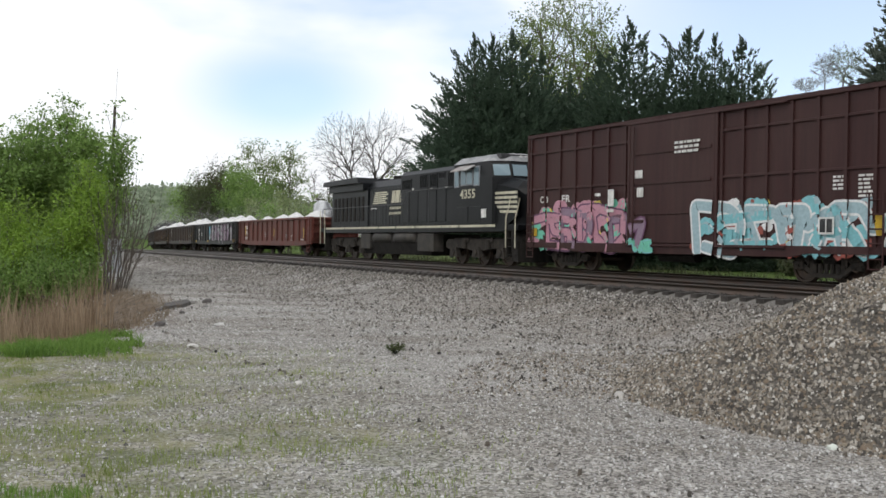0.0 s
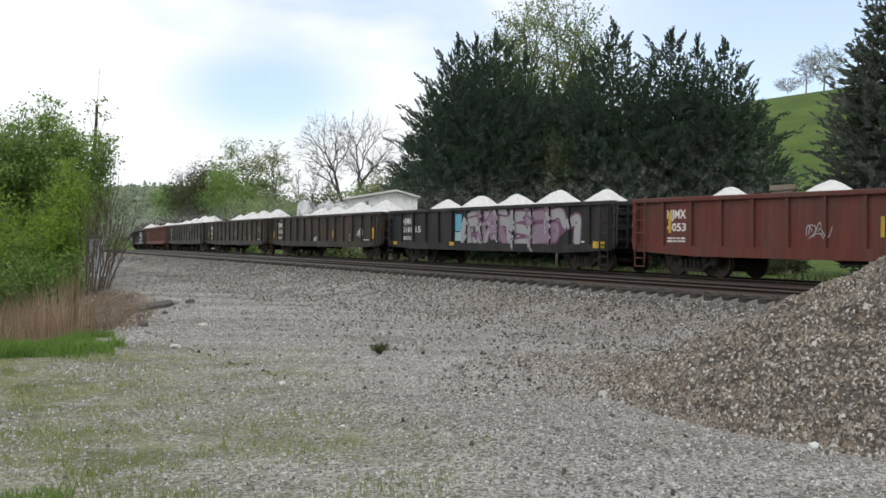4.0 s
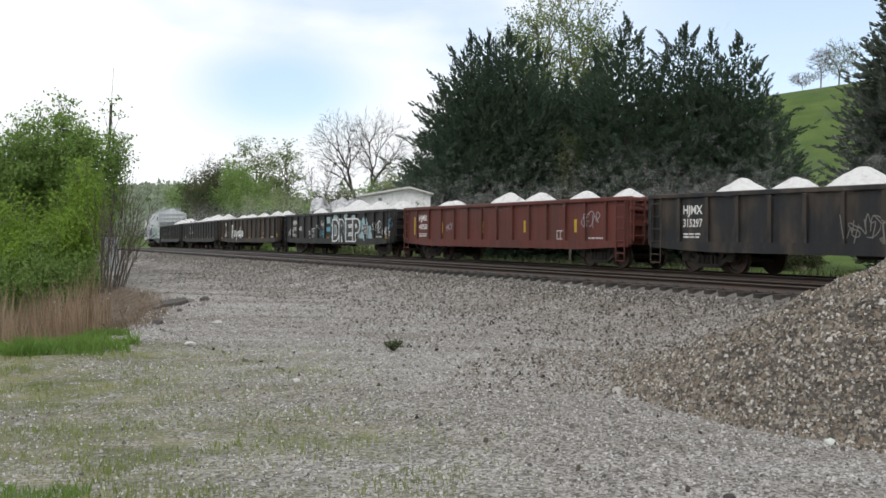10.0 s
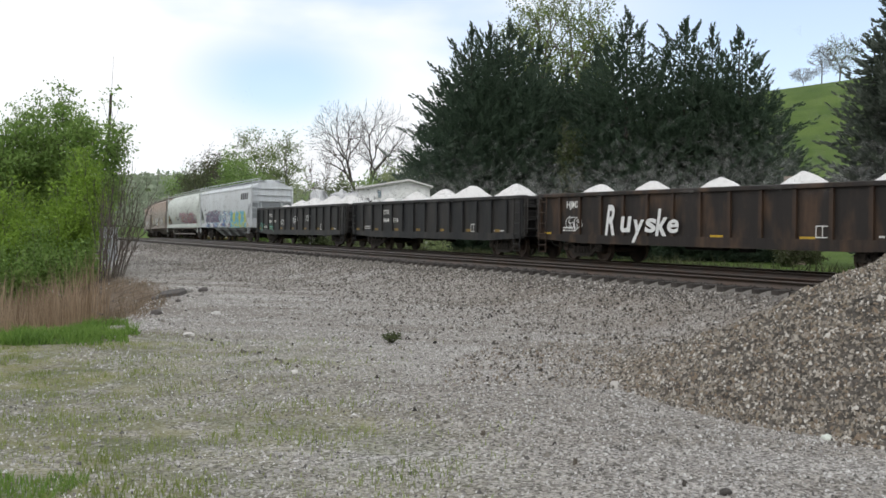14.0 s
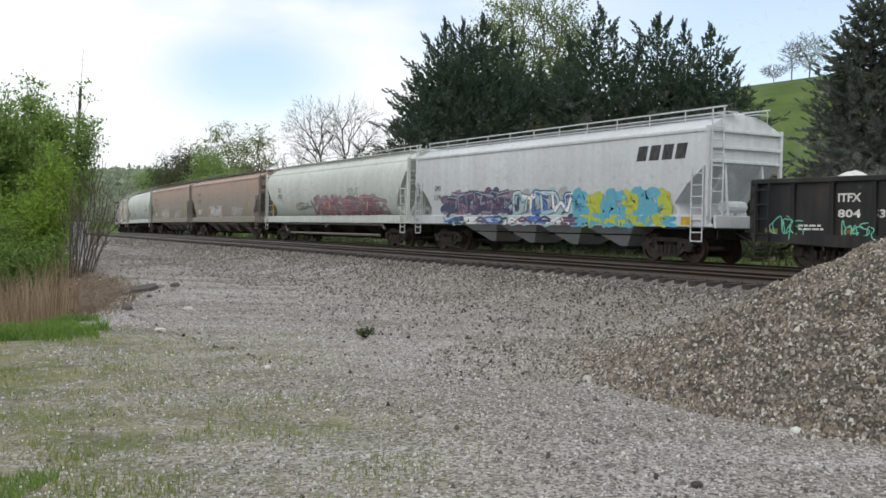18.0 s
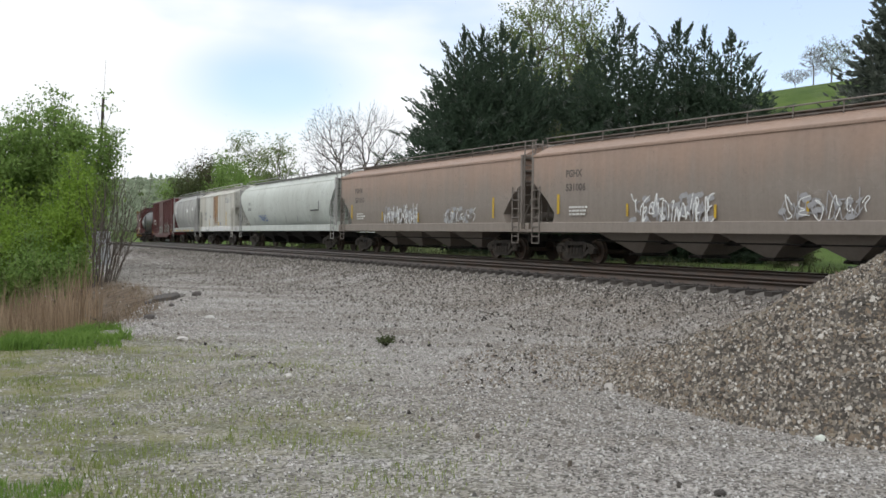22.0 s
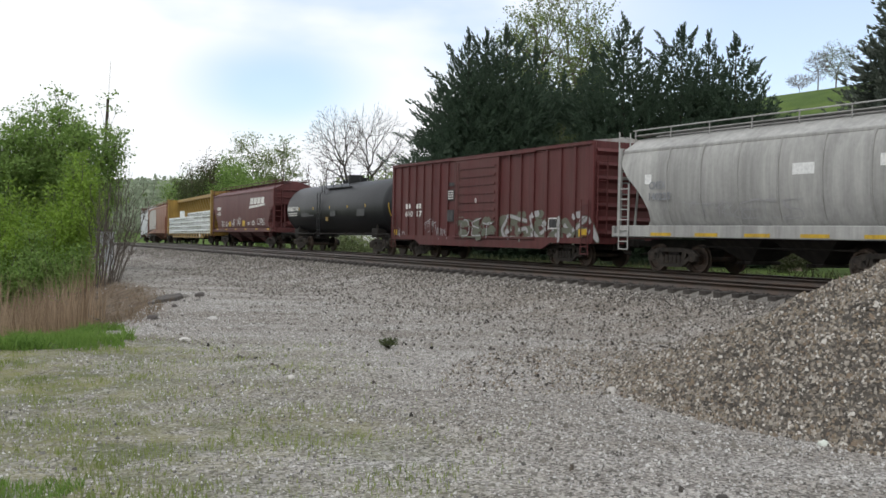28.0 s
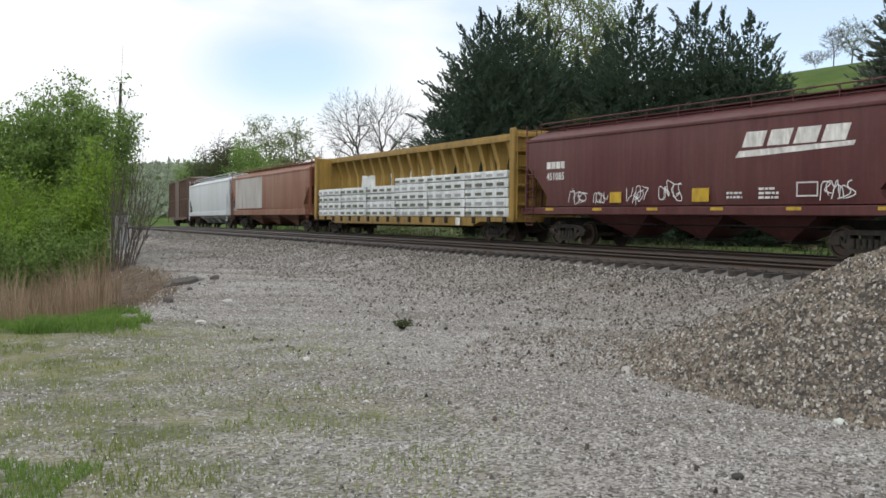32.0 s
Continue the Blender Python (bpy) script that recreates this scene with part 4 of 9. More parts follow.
    tag_marks(e, ((-1.2, 1.0, 1.1), (1.2, 1.3, 0.9), (2.6, 0.8, 1.2), (4.6, 0.9, 1.4), (h - 1.9, 1.4, 1.0), (h - 2.0, 0.9, 1.2)), d, "chalk", 51)
    graffiti(e, 0.0, 1.8, 0.95, 1.6, d, 6, ("chalk", None), None, (("dull_green", 8, 0.2),), 52, 0.05)
    plates(e, SPRAY["grey"], [(2.0, 2.6, 1.75, 2.2)], -1.427, "painted_patch")
    plates(e, P_YELLOW, [(h - 0.75, h - 0.6, 0.9, 1.7)], -1.428, "yellow_stripe")
    e, h, d = gondola(116.3, 132.5, P_GON_RED2, "faded red gondola car with yellow stripes", ((0.09, 0.45), (0.14, 0.45), (0.42, 0.62), (0.56, 0.55), (0.735, 0.5), (0.88, 0.48)), number=("HJMX", "4058"), seed=6)
    plates(e, P_YELLOW, [(-h + 0.9, -h + 1.02, 1.1, 1.9), (-4.6, -4.46, 1.2, 1.65), (-1.2, -1.06, 1.2, 1.65), (1.9, 2.04, 1.2, 1.65), (h - 3.0, h - 2.86, 1.2, 1.65)], -1.428, "yellow_stripe")
    tag_marks(e, ((-4.2, 1.3, 0.6), (h - 2.6, 1.4, 0.9)), d, "grey", 61)
    e, h, d = gondola(98.7, 115.1, P_GON_BLACK, "black gondola car with big white-outlined graffiti letters", ((0.18, 0.48), (0.365, 0.52), (0.54, 0.82), (0.70, 0.66), (0.86, 0.6)), number=("HJMX", "3181"), seed=7)
    words(e, "41", -h + 2.55, 1.36, 0.26, -1.424, P_WHITE, 0.5)
    graffiti(e, 0.1, 4.0, 0.8, 2.15, d, 4, (None,), None, (("teal", 16, 0.3), ("pale_blue", 34, 0.4)), 71, 0.3)
    graffiti(e, 4.3, 5.3, 0.9, 1.9, d, 1, (None,), None, (("pale_blue", 12, 0.3),), 72, 0.3)
    bubble(e, "DREP", 0.15, 0.86, 1.02, 3.9, -1.512, "black", "white", 0.13, label="black bubble letters outlined in white over pale blue haze")
    bubble(e, "23", 4.5, 1.2, 0.42, 0.6, -1.512, "black", "white", 0.1, label="small black numerals outlined in white")
    tag_marks(e, ((-h + 0.6, 1.05, 0.9), (-3.9, 1.0, 0.9), (-1.9, 1.55, 0.7), (-2.6, 1.5, 0.4), (5.6, 1.3, 0.9), (6.9, 1.1, 0.8)), d, "white", 73)
    tag_marks(e, ((h - 0.9, 1.5, 0.8), (-2.0, 1.0, 0.8)), d, "sky", 78)
    plates(e, SPRAY["pale_blue"], [(-0.9, -0.4, 1.75, 2.1)], -1.427, "painted_patch")
    plates(e, SPRAY["sky"], [(-0.95, -0.35, 1.3, 1.55)], -1.427, "painted_patch")
    plates(e, P_DULL, [(h - 1.1, h - 0.6, 0.88, 1.05), (-0.95, -0.5, 0.88, 1.02), (3.4, 3.85, 0.88, 1.02)], -1.428, "yellow_plate")
    e, h, d = gondola(81.3, 97.6, P_GON_BROWN, "brown-black gondola car with one white graffiti word", ((0.10, 0.5), (0.28, 0.5), (0.46, 0.52), (0.65, 0.55), (0.84, 0.5)), seed=8)
    for i, (ch, x, hgt) in enumerate((("R", -4.3, 0.95), ("u", -3.55, 0.7), ("y", -2.95, 0.7), ("s", -2.35, 0.6), ("k", -1.85, 0.8), ("e", -1.35, 0.55))):
        o = words(e, ch, x, 0.95 + 0.1 * (i % 2), hgt, -1.506, SPRAY["white"], 0.5, "graffiti_letter", 0.15, 0.04)
        o["label"] = "white brush-script graffiti"
    words(e, "HJMX", -h + 1.6, 1.85, 0.22, -1.424, P_WHITE, 0.8)
    tag_marks(e, ((-h + 1.6, 1.1, 0.8),), d, "white", 82)
    plates(e, P_YELLOW, [(h - 0.85, h - 0.45, 1.0, 1.25), (3.6, 4.1, 0.85, 0.98), (0.4, 0.9, 0.85, 0.98), (-h + 0.3, -h + 0.7, 0.85, 0.98)], -1.428, "yellow_plate")
    e, h, d = gondola(64.0, 80.3, P_GON_BLACK, "black gondola car with small yellow plates on the sill", ((0.10, 0.4), (0.26, 0.62), (0.44, 0.68), (0.62, 0.74), (0.82, 0.7)), number=("ITFX", "804"), seed=9, mark=3, mark_size=0.2)
    words(e, "516", -h + 4.78, 1.36, 0.18, -1.424, P_WHITE, 0.55)
    plates(e, P_DULL, [(-h + 0.35 + 2.3 * k, -h + 0.75 + 2.3 * k, 0.95, 1.06) for k in range(7)], -1.428, "yellow_plate")
    e, h, d = gondola(46.55, 63.0, P_GON_BLACK, "black gondola car with pale tags and yellow plates", ((0.12, 0.35), (0.30, 0.6), (0.46, 0.68), (0.64, 0.74), (0.82, 0.72)), number=("ITFX", "804"), seed=10, mark=2, mark_size=0.2)
    words(e, "537", -h + 3.5, 1.36, 0.18, -1.424, P_WHITE, 0.55)
    tag_marks(e, ((-3.2, 1.2, 0.8), (-0.8, 1.3, 0.8), (1.6, 1.4, 0.8)), d, "white", 101)
    tag_marks(e, ((-h + 0.4, 0.8, 1.0), (-h + 2.6, 0.8, 0.9)), d, "mint", 105)
    plates(e, P_DULL, [(-h + 0.35 + 2.3 * k, -h + 0.75 + 2.3 * k, 0.95, 1.06) for k in range(7)], -1.428, "yellow_plate")


# ---------------------------------------------------------------- boxcars
def boxcar(rear, front, mat, label, eave, low, columns, door, rows, roof_mat, deep=0.0, door_rows=6):
    """columns: x of the side posts; door: its two edges; rows: heights of the side rails."""
    h = (front - rear) / 2
    e = thing("boxcar", label, "boxcar", "boxcars of the train")
    W = 1.5
    bm = bmesh.new()
    bx(bm, -h, h, -W + 0.06, -W + 0.12, low + 0.05, eave)
    wall = part("side_wall", bm, mat, e)
    again(wall, pose(0, 0, 0, 0, 0, 180))
    bm = bmesh.new()
    prism(bm, [(-0.055, low + 0.1), (0.055, low + 0.1), (0.045, eave - 0.08), (-0.045, eave - 0.08)], -W, -W + 0.065)
    post = None
    for x in columns:
        for turn, sx in ((0, x), (180, x)):
            post = part("side_post", bm, mat, e, m=pose(sx, 0, 0, 0, 0, turn)) if post is None else again(post, pose(sx, 0, 0, 0, 0, turn))
    if rows:
        for i, (a, b) in enumerate(((-h, door[0]), (door[1], h))):
            for z in rows:
                bm = bmesh.new()
                bx(bm, a, b, -W + 0.012, -W + 0.062, z - 0.04, z + 0.04, 0.012)
                part("side_rail", bm, mat, e)
    bm = bmesh.new()
    prism(bm, [(-h, low + 0.2), (-h, low), (-h + 2.4, low), (-h + 2.9, low - deep), (h - 2.9, low - deep), (h - 2.4, low), (h, low), (h, low + 0.2)], -W - 0.01, -W + 0.1)
    sill = part("side_sill", bm, mat, e)
    again(sill, pose(0, 0, 0, 0, 0, 180))
    bm = bmesh.new()
    bx(bm, -h, h, -W - 0.02, -W + 0.14, eave - 0.12, eave + 0.02, 0.02)
    chord = part("eave_rail", bm, mat, e)
    again(chord, pose(0, 0, 0, 0, 0, 180))
    bm = bmesh.new()
    loft(bm, [[(x, -W - 0.02, eave + 0.02), (x, 0, eave + 0.16), (x, W + 0.02, eave + 0.02)] for x in (-h, h)])
    n = 15
    for i in range(n + 1):
        x = -h + 0.05 + (2 * h - 0.1) * i / n
        loft(bm, [[(a, -W - 0.01, eave + 0.03), (a, 0, eave + 0.21), (a, W + 0.01, eave + 0.03)] for a in (x - 0.03, x + 0.03)])
    part("roof", bm, roof_mat, e, "weathered ribbed metal roof")
    bm = bmesh.new()
    bx(bm, h - 0.05, h, -W + 0.1, W - 0.1, low, eave + 0.02)
    end = part("end_wall", bm, mat, e)
    again(end, pose(0, 0, 0, 0, 0, 180))
    bm, bm2 = bmesh.new(), bmesh.new()
    prism(bm, [(h, -0.12), (h + 0.09, 0), (h, 0.12)], -W + 0.16, W - 0.16)
    bx(bm2, h - 0.08, h + 0.05, -0.06, 0.06, low, eave, 0.02)
    rib = post = None
    for turn in (0, 180):
        for i in range(7):
            m = pose(0, 0, low + 0.35 + i * (eave - low - 0.5) / 6.4, 0, 0, turn)
            rib = part("end_rib", bm, mat, e, m=m) if rib is None else again(rib, m)
        for y in (-W + 0.06, W - 0.06):
            post = part("corner_post", bm2, mat, e, m=pose(0, y, 0, 0, 0, turn)) if post is None else again(post, pose(0, y, 0, 0, 0, turn))
    a, b = door
    bm = bmesh.new()
    bx(bm, a, b, -W - 0.04, -W + 0.05, low + 0.22, eave - 0.14, 0.015)
    dr = part("door", bm, mat, e, "sliding steel door with pressed ribs")
    for k in range(1, door_rows):
        bm = bmesh.new()
        z = low + 0.22 + (eave - low - 0.36) * k / door_rows
        prism(bm, [(a + 0.12, z - 0.05), (b - 0.12, z - 0.05), (b - 0.12, z + 0.05), (a + 0.12, z + 0.05)], -W - 0.075, -W - 0.035)
        part("door_rib", bm, mat, dr)
    bm = bmesh.new()
    for x in (a - 0.06, b + 0.06):
        bx(bm, x - 0.05, x + 0.05, -W - 0.05, -W + 0.03, low + 0.1, eave - 0.1, 0.01)
    bx(bm, a - 0.2, b + 2.6, -W - 0.07, -W - 0.01, low + 0.12, low + 0.2, 0.01)
    bx(bm, a - 0.2, b + 2.6, -W - 0.07, -W - 0.01, eave - 0.16, eave - 0.1, 0.01)
    part("door_track", bm, mat, e)
    bm = bmesh.new()
    bar(bm, [(a + 0.25, -W - 0.11, low + 0.3), (a + 0.25, -W - 0.11, eave - 0.25)], 0.025)
    bx(bm, a + 0.15, a + 0.75, -W - 0.11, -W - 0.05, low + 0.85, low + 0.95, 0.01)
    part("door_lock", bm, mat, dr)
    bm = bmesh.new()
    bx(bm, -h + 0.2, h - 0.2, -0.4, 0.4, 0.6, low + 0.2)
    bx(bm, -h + 0.1, h - 0.1, -W + 0.15, W - 0.15, low + 0.02, low + 0.12)
    tube(bm, (-1, -0.8, 0.62), (0.6, -0.8, 0.62), 0.2, sides=12)
    part("underframe", bm, P_UNDER, e)
    for sx in (1, -1):
        ladder(e, (sx * (h - 0.5), -W - 0.07), (sx * (h - 0.1), -W - 0.07), low + 0.1, low + 1.5 if sx > 0 else low + 1.3, 4, mat, True)
        ladder(e, (sx * (h + 0.12), -W + 0.15), (sx * (h + 0.12), -W + 0.55), low + 0.3, eave - 0.5, 8, mat)
        truck(e, sx * (h - 2.1))
    couplers(e, h)
    ROLLING.append((e, (rear + front) / 2, h - 2.1))
    return e, h


def boxcars():
    W = 1.5
    cols = [-7.45, -6.55, -5.65, -4.75, -3.85, -2.95, -2.05, 2.2, 3.0, 3.85, 4.7, 5.55, 6.4, 7.25]
    e, h = boxcar(242.7, 258.0, P_BOX0, "maroon high-cube boxcar with pink and turquoise graffiti", 4.93, 0.78, cols, (-1.75, 1.98), (2.92, 4.25), paint("maroon_roof", (0.11, 0.05, 0.045), (0.2, 0.17, 0.16), 0.7, 2, 0), 0.1, 4)
    xs = np.array(cols)

    def d(x, z=2.0):
        return -W - 0.076 if -1.7 < x < 1.95 else (-W - 0.002 if np.abs(xs - x).min() < 0.055 else -W + 0.056)
    graffiti(e, -7.3, -1.9, 0.82, 2.3, d, 6, ("pink", "pink", "mauve"), "plum", (("mint", 30, 0.3), ("yellow", 7, 0.25), ("pink", 50, 0.36)), 5, 0.26, None, "pink, mint and yellow spray-painted lettering")
    graffiti(e, -2.0, -0.6, 0.72, 1.1, d, 3, ("mint",), "teal", (("mint", 5, 0.2),), 6, 0.12)
    graffiti(e, 1.2, 7.1, 0.74, 2.15, d, 6, ("pale_blue", "teal", "pale_blue"), "white", (("white", 14, 0.26), ("rust", 24, 0.26), ("teal", 30, 0.3), ("pale_blue", 26, 0.3), ("yellow", 2, 0.2)), 8, 0.27, None, "turquoise graffiti letters outlined in white")
    for t, x, z, w in (("CO", -6.9, 2.42, 0.5), ("ER", -5.55, 2.42, 0.5), ("10", -6.8, 2.0, 0.4), ("16", -5.5, 2.0, 0.4)):
        words(e, t, x, z, 0.24, -W + 0.054, P_WHITE, w)
    plates(e, P_WHITE, [(-1.45, -1.1, 3.05, 3.3), (-1.35, -1.05, 2.45, 2.75), (-2.8, -2.5, 2.2, 2.75), (-2.85, -2.5, 2.0, 2.1), (-3.5, -3.2, 2.55, 2.65)], -W - 0.078, "notice")
    small_print(e, P_WHITE, 0.35, 4.0, 1.1, 3, -W - 0.079, 0.14, 3)
    small_print(e, P_WHITE, 6.0, 2.7, 0.45, 4, -W + 0.05, 0.1, 4)
    small_print(e, P_WHITE, 6.75, 2.7, 0.45, 6, -W + 0.05, 0.1, 5)
    plates(e, P_WHITE, [(5.62, 6.1, 1.28, 1.72)], -W - 0.012, "data_panel")
    plates(e, P_BLACKTXT, [(5.67, 5.84, 1.33, 1.67), (5.88, 6.05, 1.33, 1.67)], -W - 0.016, "data_panel")
    plates(e, P_YELLOW, [(-1.6, -1.45, 1.4, 1.75), (7.28, 7.5, 1.25, 1.75), (-7.3, -7.0, 1.2, 1.5)], -W - 0.008, "yellow_stripe")
    cols = [-7.6, -6.85, -6.1, -5.35, -4.6, -3.85, -3.1, -2.35, 2.5, 3.3, 4.15, 5.0, 5.85, 6.7, 7.6]
    e, h = boxcar(-91.0, -75.6, P_BOX2, "faded red boxcar with a pale weathered roof and worn graffiti", 4.27, 0.8, cols, (-1.5, 1.7), (), P_GALV, 0.22, 9)
    xs2 = np.array(cols)

    def d2(x, z=2.0):
        return -W - 0.078 if -1.45 < x < 1.65 else (-W - 0.002 if np.abs(xs2 - x).min() < 0.055 else -W + 0.056)
    graffiti(e, 1.9, 7.4, 0.85, 1.85, d2, 5, ("grey", "dull_green"), "dull_green", (("dull_green", 26, 0.3), ("grey", 8, 0.25)), 12, 0.13, None, "worn olive and grey spray-painted curves", 0.16)
    graffiti(e, -1.4, 1.6, 0.95, 1.75, d2, 7, ("dull_green", "grey"), None, (("dull_green", 14, 0.3),), 13, 0.05)
    tag_marks(e, ((-7.3, 0.9, 0.7), (-4.5, 1.2, 0.9), (-3.4, 0.9, 0.9)), d2, "grey", 131)
    words(e, "610", -6.3, 1.85, 0.24, -W - 0.006, P_WHITE, 0.75)
    words(e, "17", -5.15, 1.85, 0.24, -W - 0.006, P_WHITE, 0.5)
    plates(e, P_WHITE, [(-6.25, -6.06, 2.2, 2.42), (-5.97, -5.79, 2.22, 2.42), (-5.2, -5.0, 2.2, 2.4), (-4.92, -4.74, 2.2, 2.42)], -W - 0.006, "worn_lettering")
    words(e, "0", 0.1, 2.35, 0.2, -W - 0.08, P_WHITE)
    plates(e, P_BLACKTXT, [(-2.3, -1.75, 2.5, 2.95), (-2.2, -1.75, 3.1, 3.25), (-2.3, -1.75, 1.6, 2.1)], -W - 0.01, "notice")
    small_print(e, P_WHITE, -2.25, 2.85, 0.45, 4, -W - 0.014, 0.1, 14)
    plates(e, P_WHITE, [(5.2, 5.75, 1.3, 1.7)], -W - 0.008, "data_panel")
    plates(e, P_BLACKTXT, [(5.24, 5.71, 1.34, 1.66)], -W - 0.012, "data_panel")
    plates(e, P_YELLOW, [(-7.45, -7.15, 1.0, 1.25), (7.0, 7.45, 1.05, 1.3)], -W - 0.008, "yellow_plate")
    cols = [-8.0 + k * 0.89 for k in range(19) if not 6 < k < 12]
    boxcar(-206.8, -190.6, P_BOX3, "brown boxcar at the tail of the train", 4.8, 0.8, cols, (-1.6, 1.6), (2.8,), P_GALV, 0.1, 4)


# ---------------------------------------------------------------- covered hoppers
STRAIGHT = ((1.40, 1.42, -1.15), (1.75, 1.47, -1.30), (2.30, 1.50, -0.78), (2.85, 1.50, -0.05), (3.84, 1.50, -0.02))
ROUND = ((1.40, 1.02, -0.95), (1.62, 1.20, -1.28), (1.85, 1.33, -1.35), (2.10, 1.42, -1.15), (2.40, 1.495, -0.92), (2.70, 1.53, -0.66), (3.00, 1.545, -0.38), (3.30, 1.53, -0.18), (3.55, 1.47, -0.08), (3.75, 1.37, -0.03), (3.86, 1.26, -0.02))
FLAT = ((1.36, 1.49, -0.62), (2.35, 1.50, -0.70), (2.70, 1.50, -0.45), (2.78, 1.50, -0.03), (3.82, 1.50, -0.02))
CURVED = ((1.36, 1.20, -1.05), (1.6, 1.34, -1.32), (1.9, 1.44, -1.32), (2.2, 1.50, -1.15), (2.5, 1.53, -0.92), (2.95, 1.54, -0.40), (3.3, 1.51, -0.10), (3.6, 1.44, -0.03), (3.80, 1.36, -0.02))


def hopper(rear, front, mat, label, shape, bays, roof=4.30, sill=(1.06, 1.42), sill_mat=None, frame_mat=None, ribs=0, bay_mat=None):
    h = (front - rear) / 2
    sill_mat, frame_mat = sill_mat or mat, frame_mat or mat
    e = thing("covered_hopper_car", label, "hopper car", "covered hopper cars of the train")
    W = 1.5
    top = shape[-1]
    rings = []
    for z, w, back in shape + ((top[0] + 0.05, top[1] - 0.02, -0.02), (roof - 0.10, 0.82, -0.06), (roof, 0.45, -0.08)):
        x = h + back
        n = 12
        ring = [(-x + 2 * x * i / n, -w, z) for i in range(n + 1)] + [(x - 2 * x * i / n, w, z) for i in range(n + 1)]
        rings.append(ring)
    bm = bmesh.new()
    loft(bm, rings)
    body = part("body", bm, mat, e, smooth=True)
    body.data.set_sharp_from_angle(angle=radians(32))
    bm = bmesh.new()
    bx(bm, -h + 0.02, h - 0.02, -top[1] - 0.035, -top[1] + 0.03, top[0] - 0.06, top[0] + 0.03, 0.012)
    lip = part("eave_rail", bm, mat, e)
    again(lip, pose(0, 0, 0, 0, 0, 180))
    if ribs:
        rib = None
        for x in np.linspace(-h + 2.2, h - 2.2, ribs):
            bm = bmesh.new() if rib is None else bm
            if rib is None:
                for (z0, w0, _), (z1, w1, _) in zip(shape, shape[1:]):
                    loft(bm, [[(-0.03, -w - 0.028, z), (0.03, -w - 0.028, z), (0.03, -w + 0.02, z), (-0.03, -w + 0.02, z)] for z, w in ((z0, w0), (z1, w1))])
                rib = part("side_rib", bm, mat, e, m=pose(float(x), 0, 0))
            else:
                again(rib, pose(float(x), 0, 0))
    bm = bmesh.new()
    bx(bm, -h - 0.02, h + 0.02, -W - 0.03, -W + 0.16, sill[0], sill[1], 0.02)
    s1 = part("side_sill", bm, sill_mat, e)
    again(s1, pose(0, 0, 0, 0, 0, 180))
    # end frame: platform, corner posts, end beams, slope-sheet struts
    bm = bmesh.new()
    bx(bm, h - 0.95, h + 0.32, -W, W, sill[0] + 0.02, sill[0] + 0.1)
    bx(bm, h + 0.26, h + 0.36, -W, W, sill[0] - 0.02, sill[1] - 0.02, 0.02)
    plat = part("end_platform", bm, sill_mat, e)
    again(plat, pose(0, 0, 0, 0, 0, 180))
    bm = bmesh.new()
    for y in (-W + 0.02, W - 0.02):
        bx(bm, h - 0.06, h + 0.06, y - 0.05, y + 0.05, sill[1] - 0.05, top[0] + 0.1, 0.012)
    for z in (2.95, 3.35, top[0] - 0.02):
        bx(bm, h - 0.02, h + 0.07, -W + 0.05, W - 0.05, z - 0.045, z + 0.045, 0.01)
    for y in (-0.75, 0.75):
        bar(bm, [(h - 0.05, y, 2.8), (h - 1.05, y, sill[1])], 0.05)
        bar(bm, [(h + 0.1, y, sill[1]), (h - 0.05, y, 2.95)], 0.04)
    tube(bm, (h - 0.3, 0.3, sill[1] + 0.25), (h - 0.3, -0.55, sill[1] + 0.25), 0.17, sides=12)
    fr = part("end_frame", bm, frame_mat, e)
    again(fr, pose(0, 0, 0, 0, 0, 180))
    # roof walk
    bm = bmesh.new()
    for y in (-0.62, 0.62):
        bx(bm, -h - 0.1, h + 0.1, y - 0.22, y + 0.22, roof + 0.05, roof + 0.08)
    bx(bm, -h + 0.3, h - 0.3, -0.3, 0.3, roof - 0.02, roof + 0.1, 0.03)
    part("running_board", bm, frame_mat, e)
    bm = bmesh.new()
    for y in (-0.88, 0.88):
        bar(bm, [(-h - 0.1, y, roof + 0.22), (h + 0.1, y, roof + 0.22)], 0.022)
    n = max(6, int(2 * h / 1.5))
    part("walk_rail", bm, frame_mat, e)
    bm = bmesh.new()
    tube(bm, (0, 0, roof - 0.16), (0, 0, roof + 0.22), 0.02, sides=5)
    st = None
    for i in range(n + 1):
        for y in (-0.88, 0.88):
            m = pose(-h + 2 * h * i / n, y, 0)
            st = part("walk_stanchion", bm, frame_mat, e, m=m) if st is None else again(st, m)
    bm = bmesh.new()
    bx(bm, -0.6, 0.6, -0.28, 0.28, roof + 0.08, roof + 0.15, 0.03)
    k, hc = 6, None
    for i in range(k):
        m = pose(-h + 1.2 + (2 * h - 2.4) * i / (k - 1), 0, 0)
        hc = part("hatch_cover", bm, mat, e, m=m) if hc is None else again(hc, m)
    # bays with their gates
    inner = 2 * (h - 3.3)
    w = inner / bays
    bm = bmesh.new()
    loft(bm, [[(-w * 0.5, -1.25, 1.42), (w * 0.5, -1.25, 1.42), (w * 0.5, 1.25, 1.42), (-w * 0.5, 1.25, 1.42)], [(-w * 0.46, -1.15, 1.05), (w * 0.46, -1.15, 1.05), (w * 0.46, 1.15, 1.05), (-w * 0.46, 1.15, 1.05)],
              [(-0.16, -0.5, 0.42), (0.16, -0.5, 0.42), (0.16, 0.5, 0.42), (-0.16, 0.5, 0.42)]])
    bay = None
    bmg = bmesh.new()
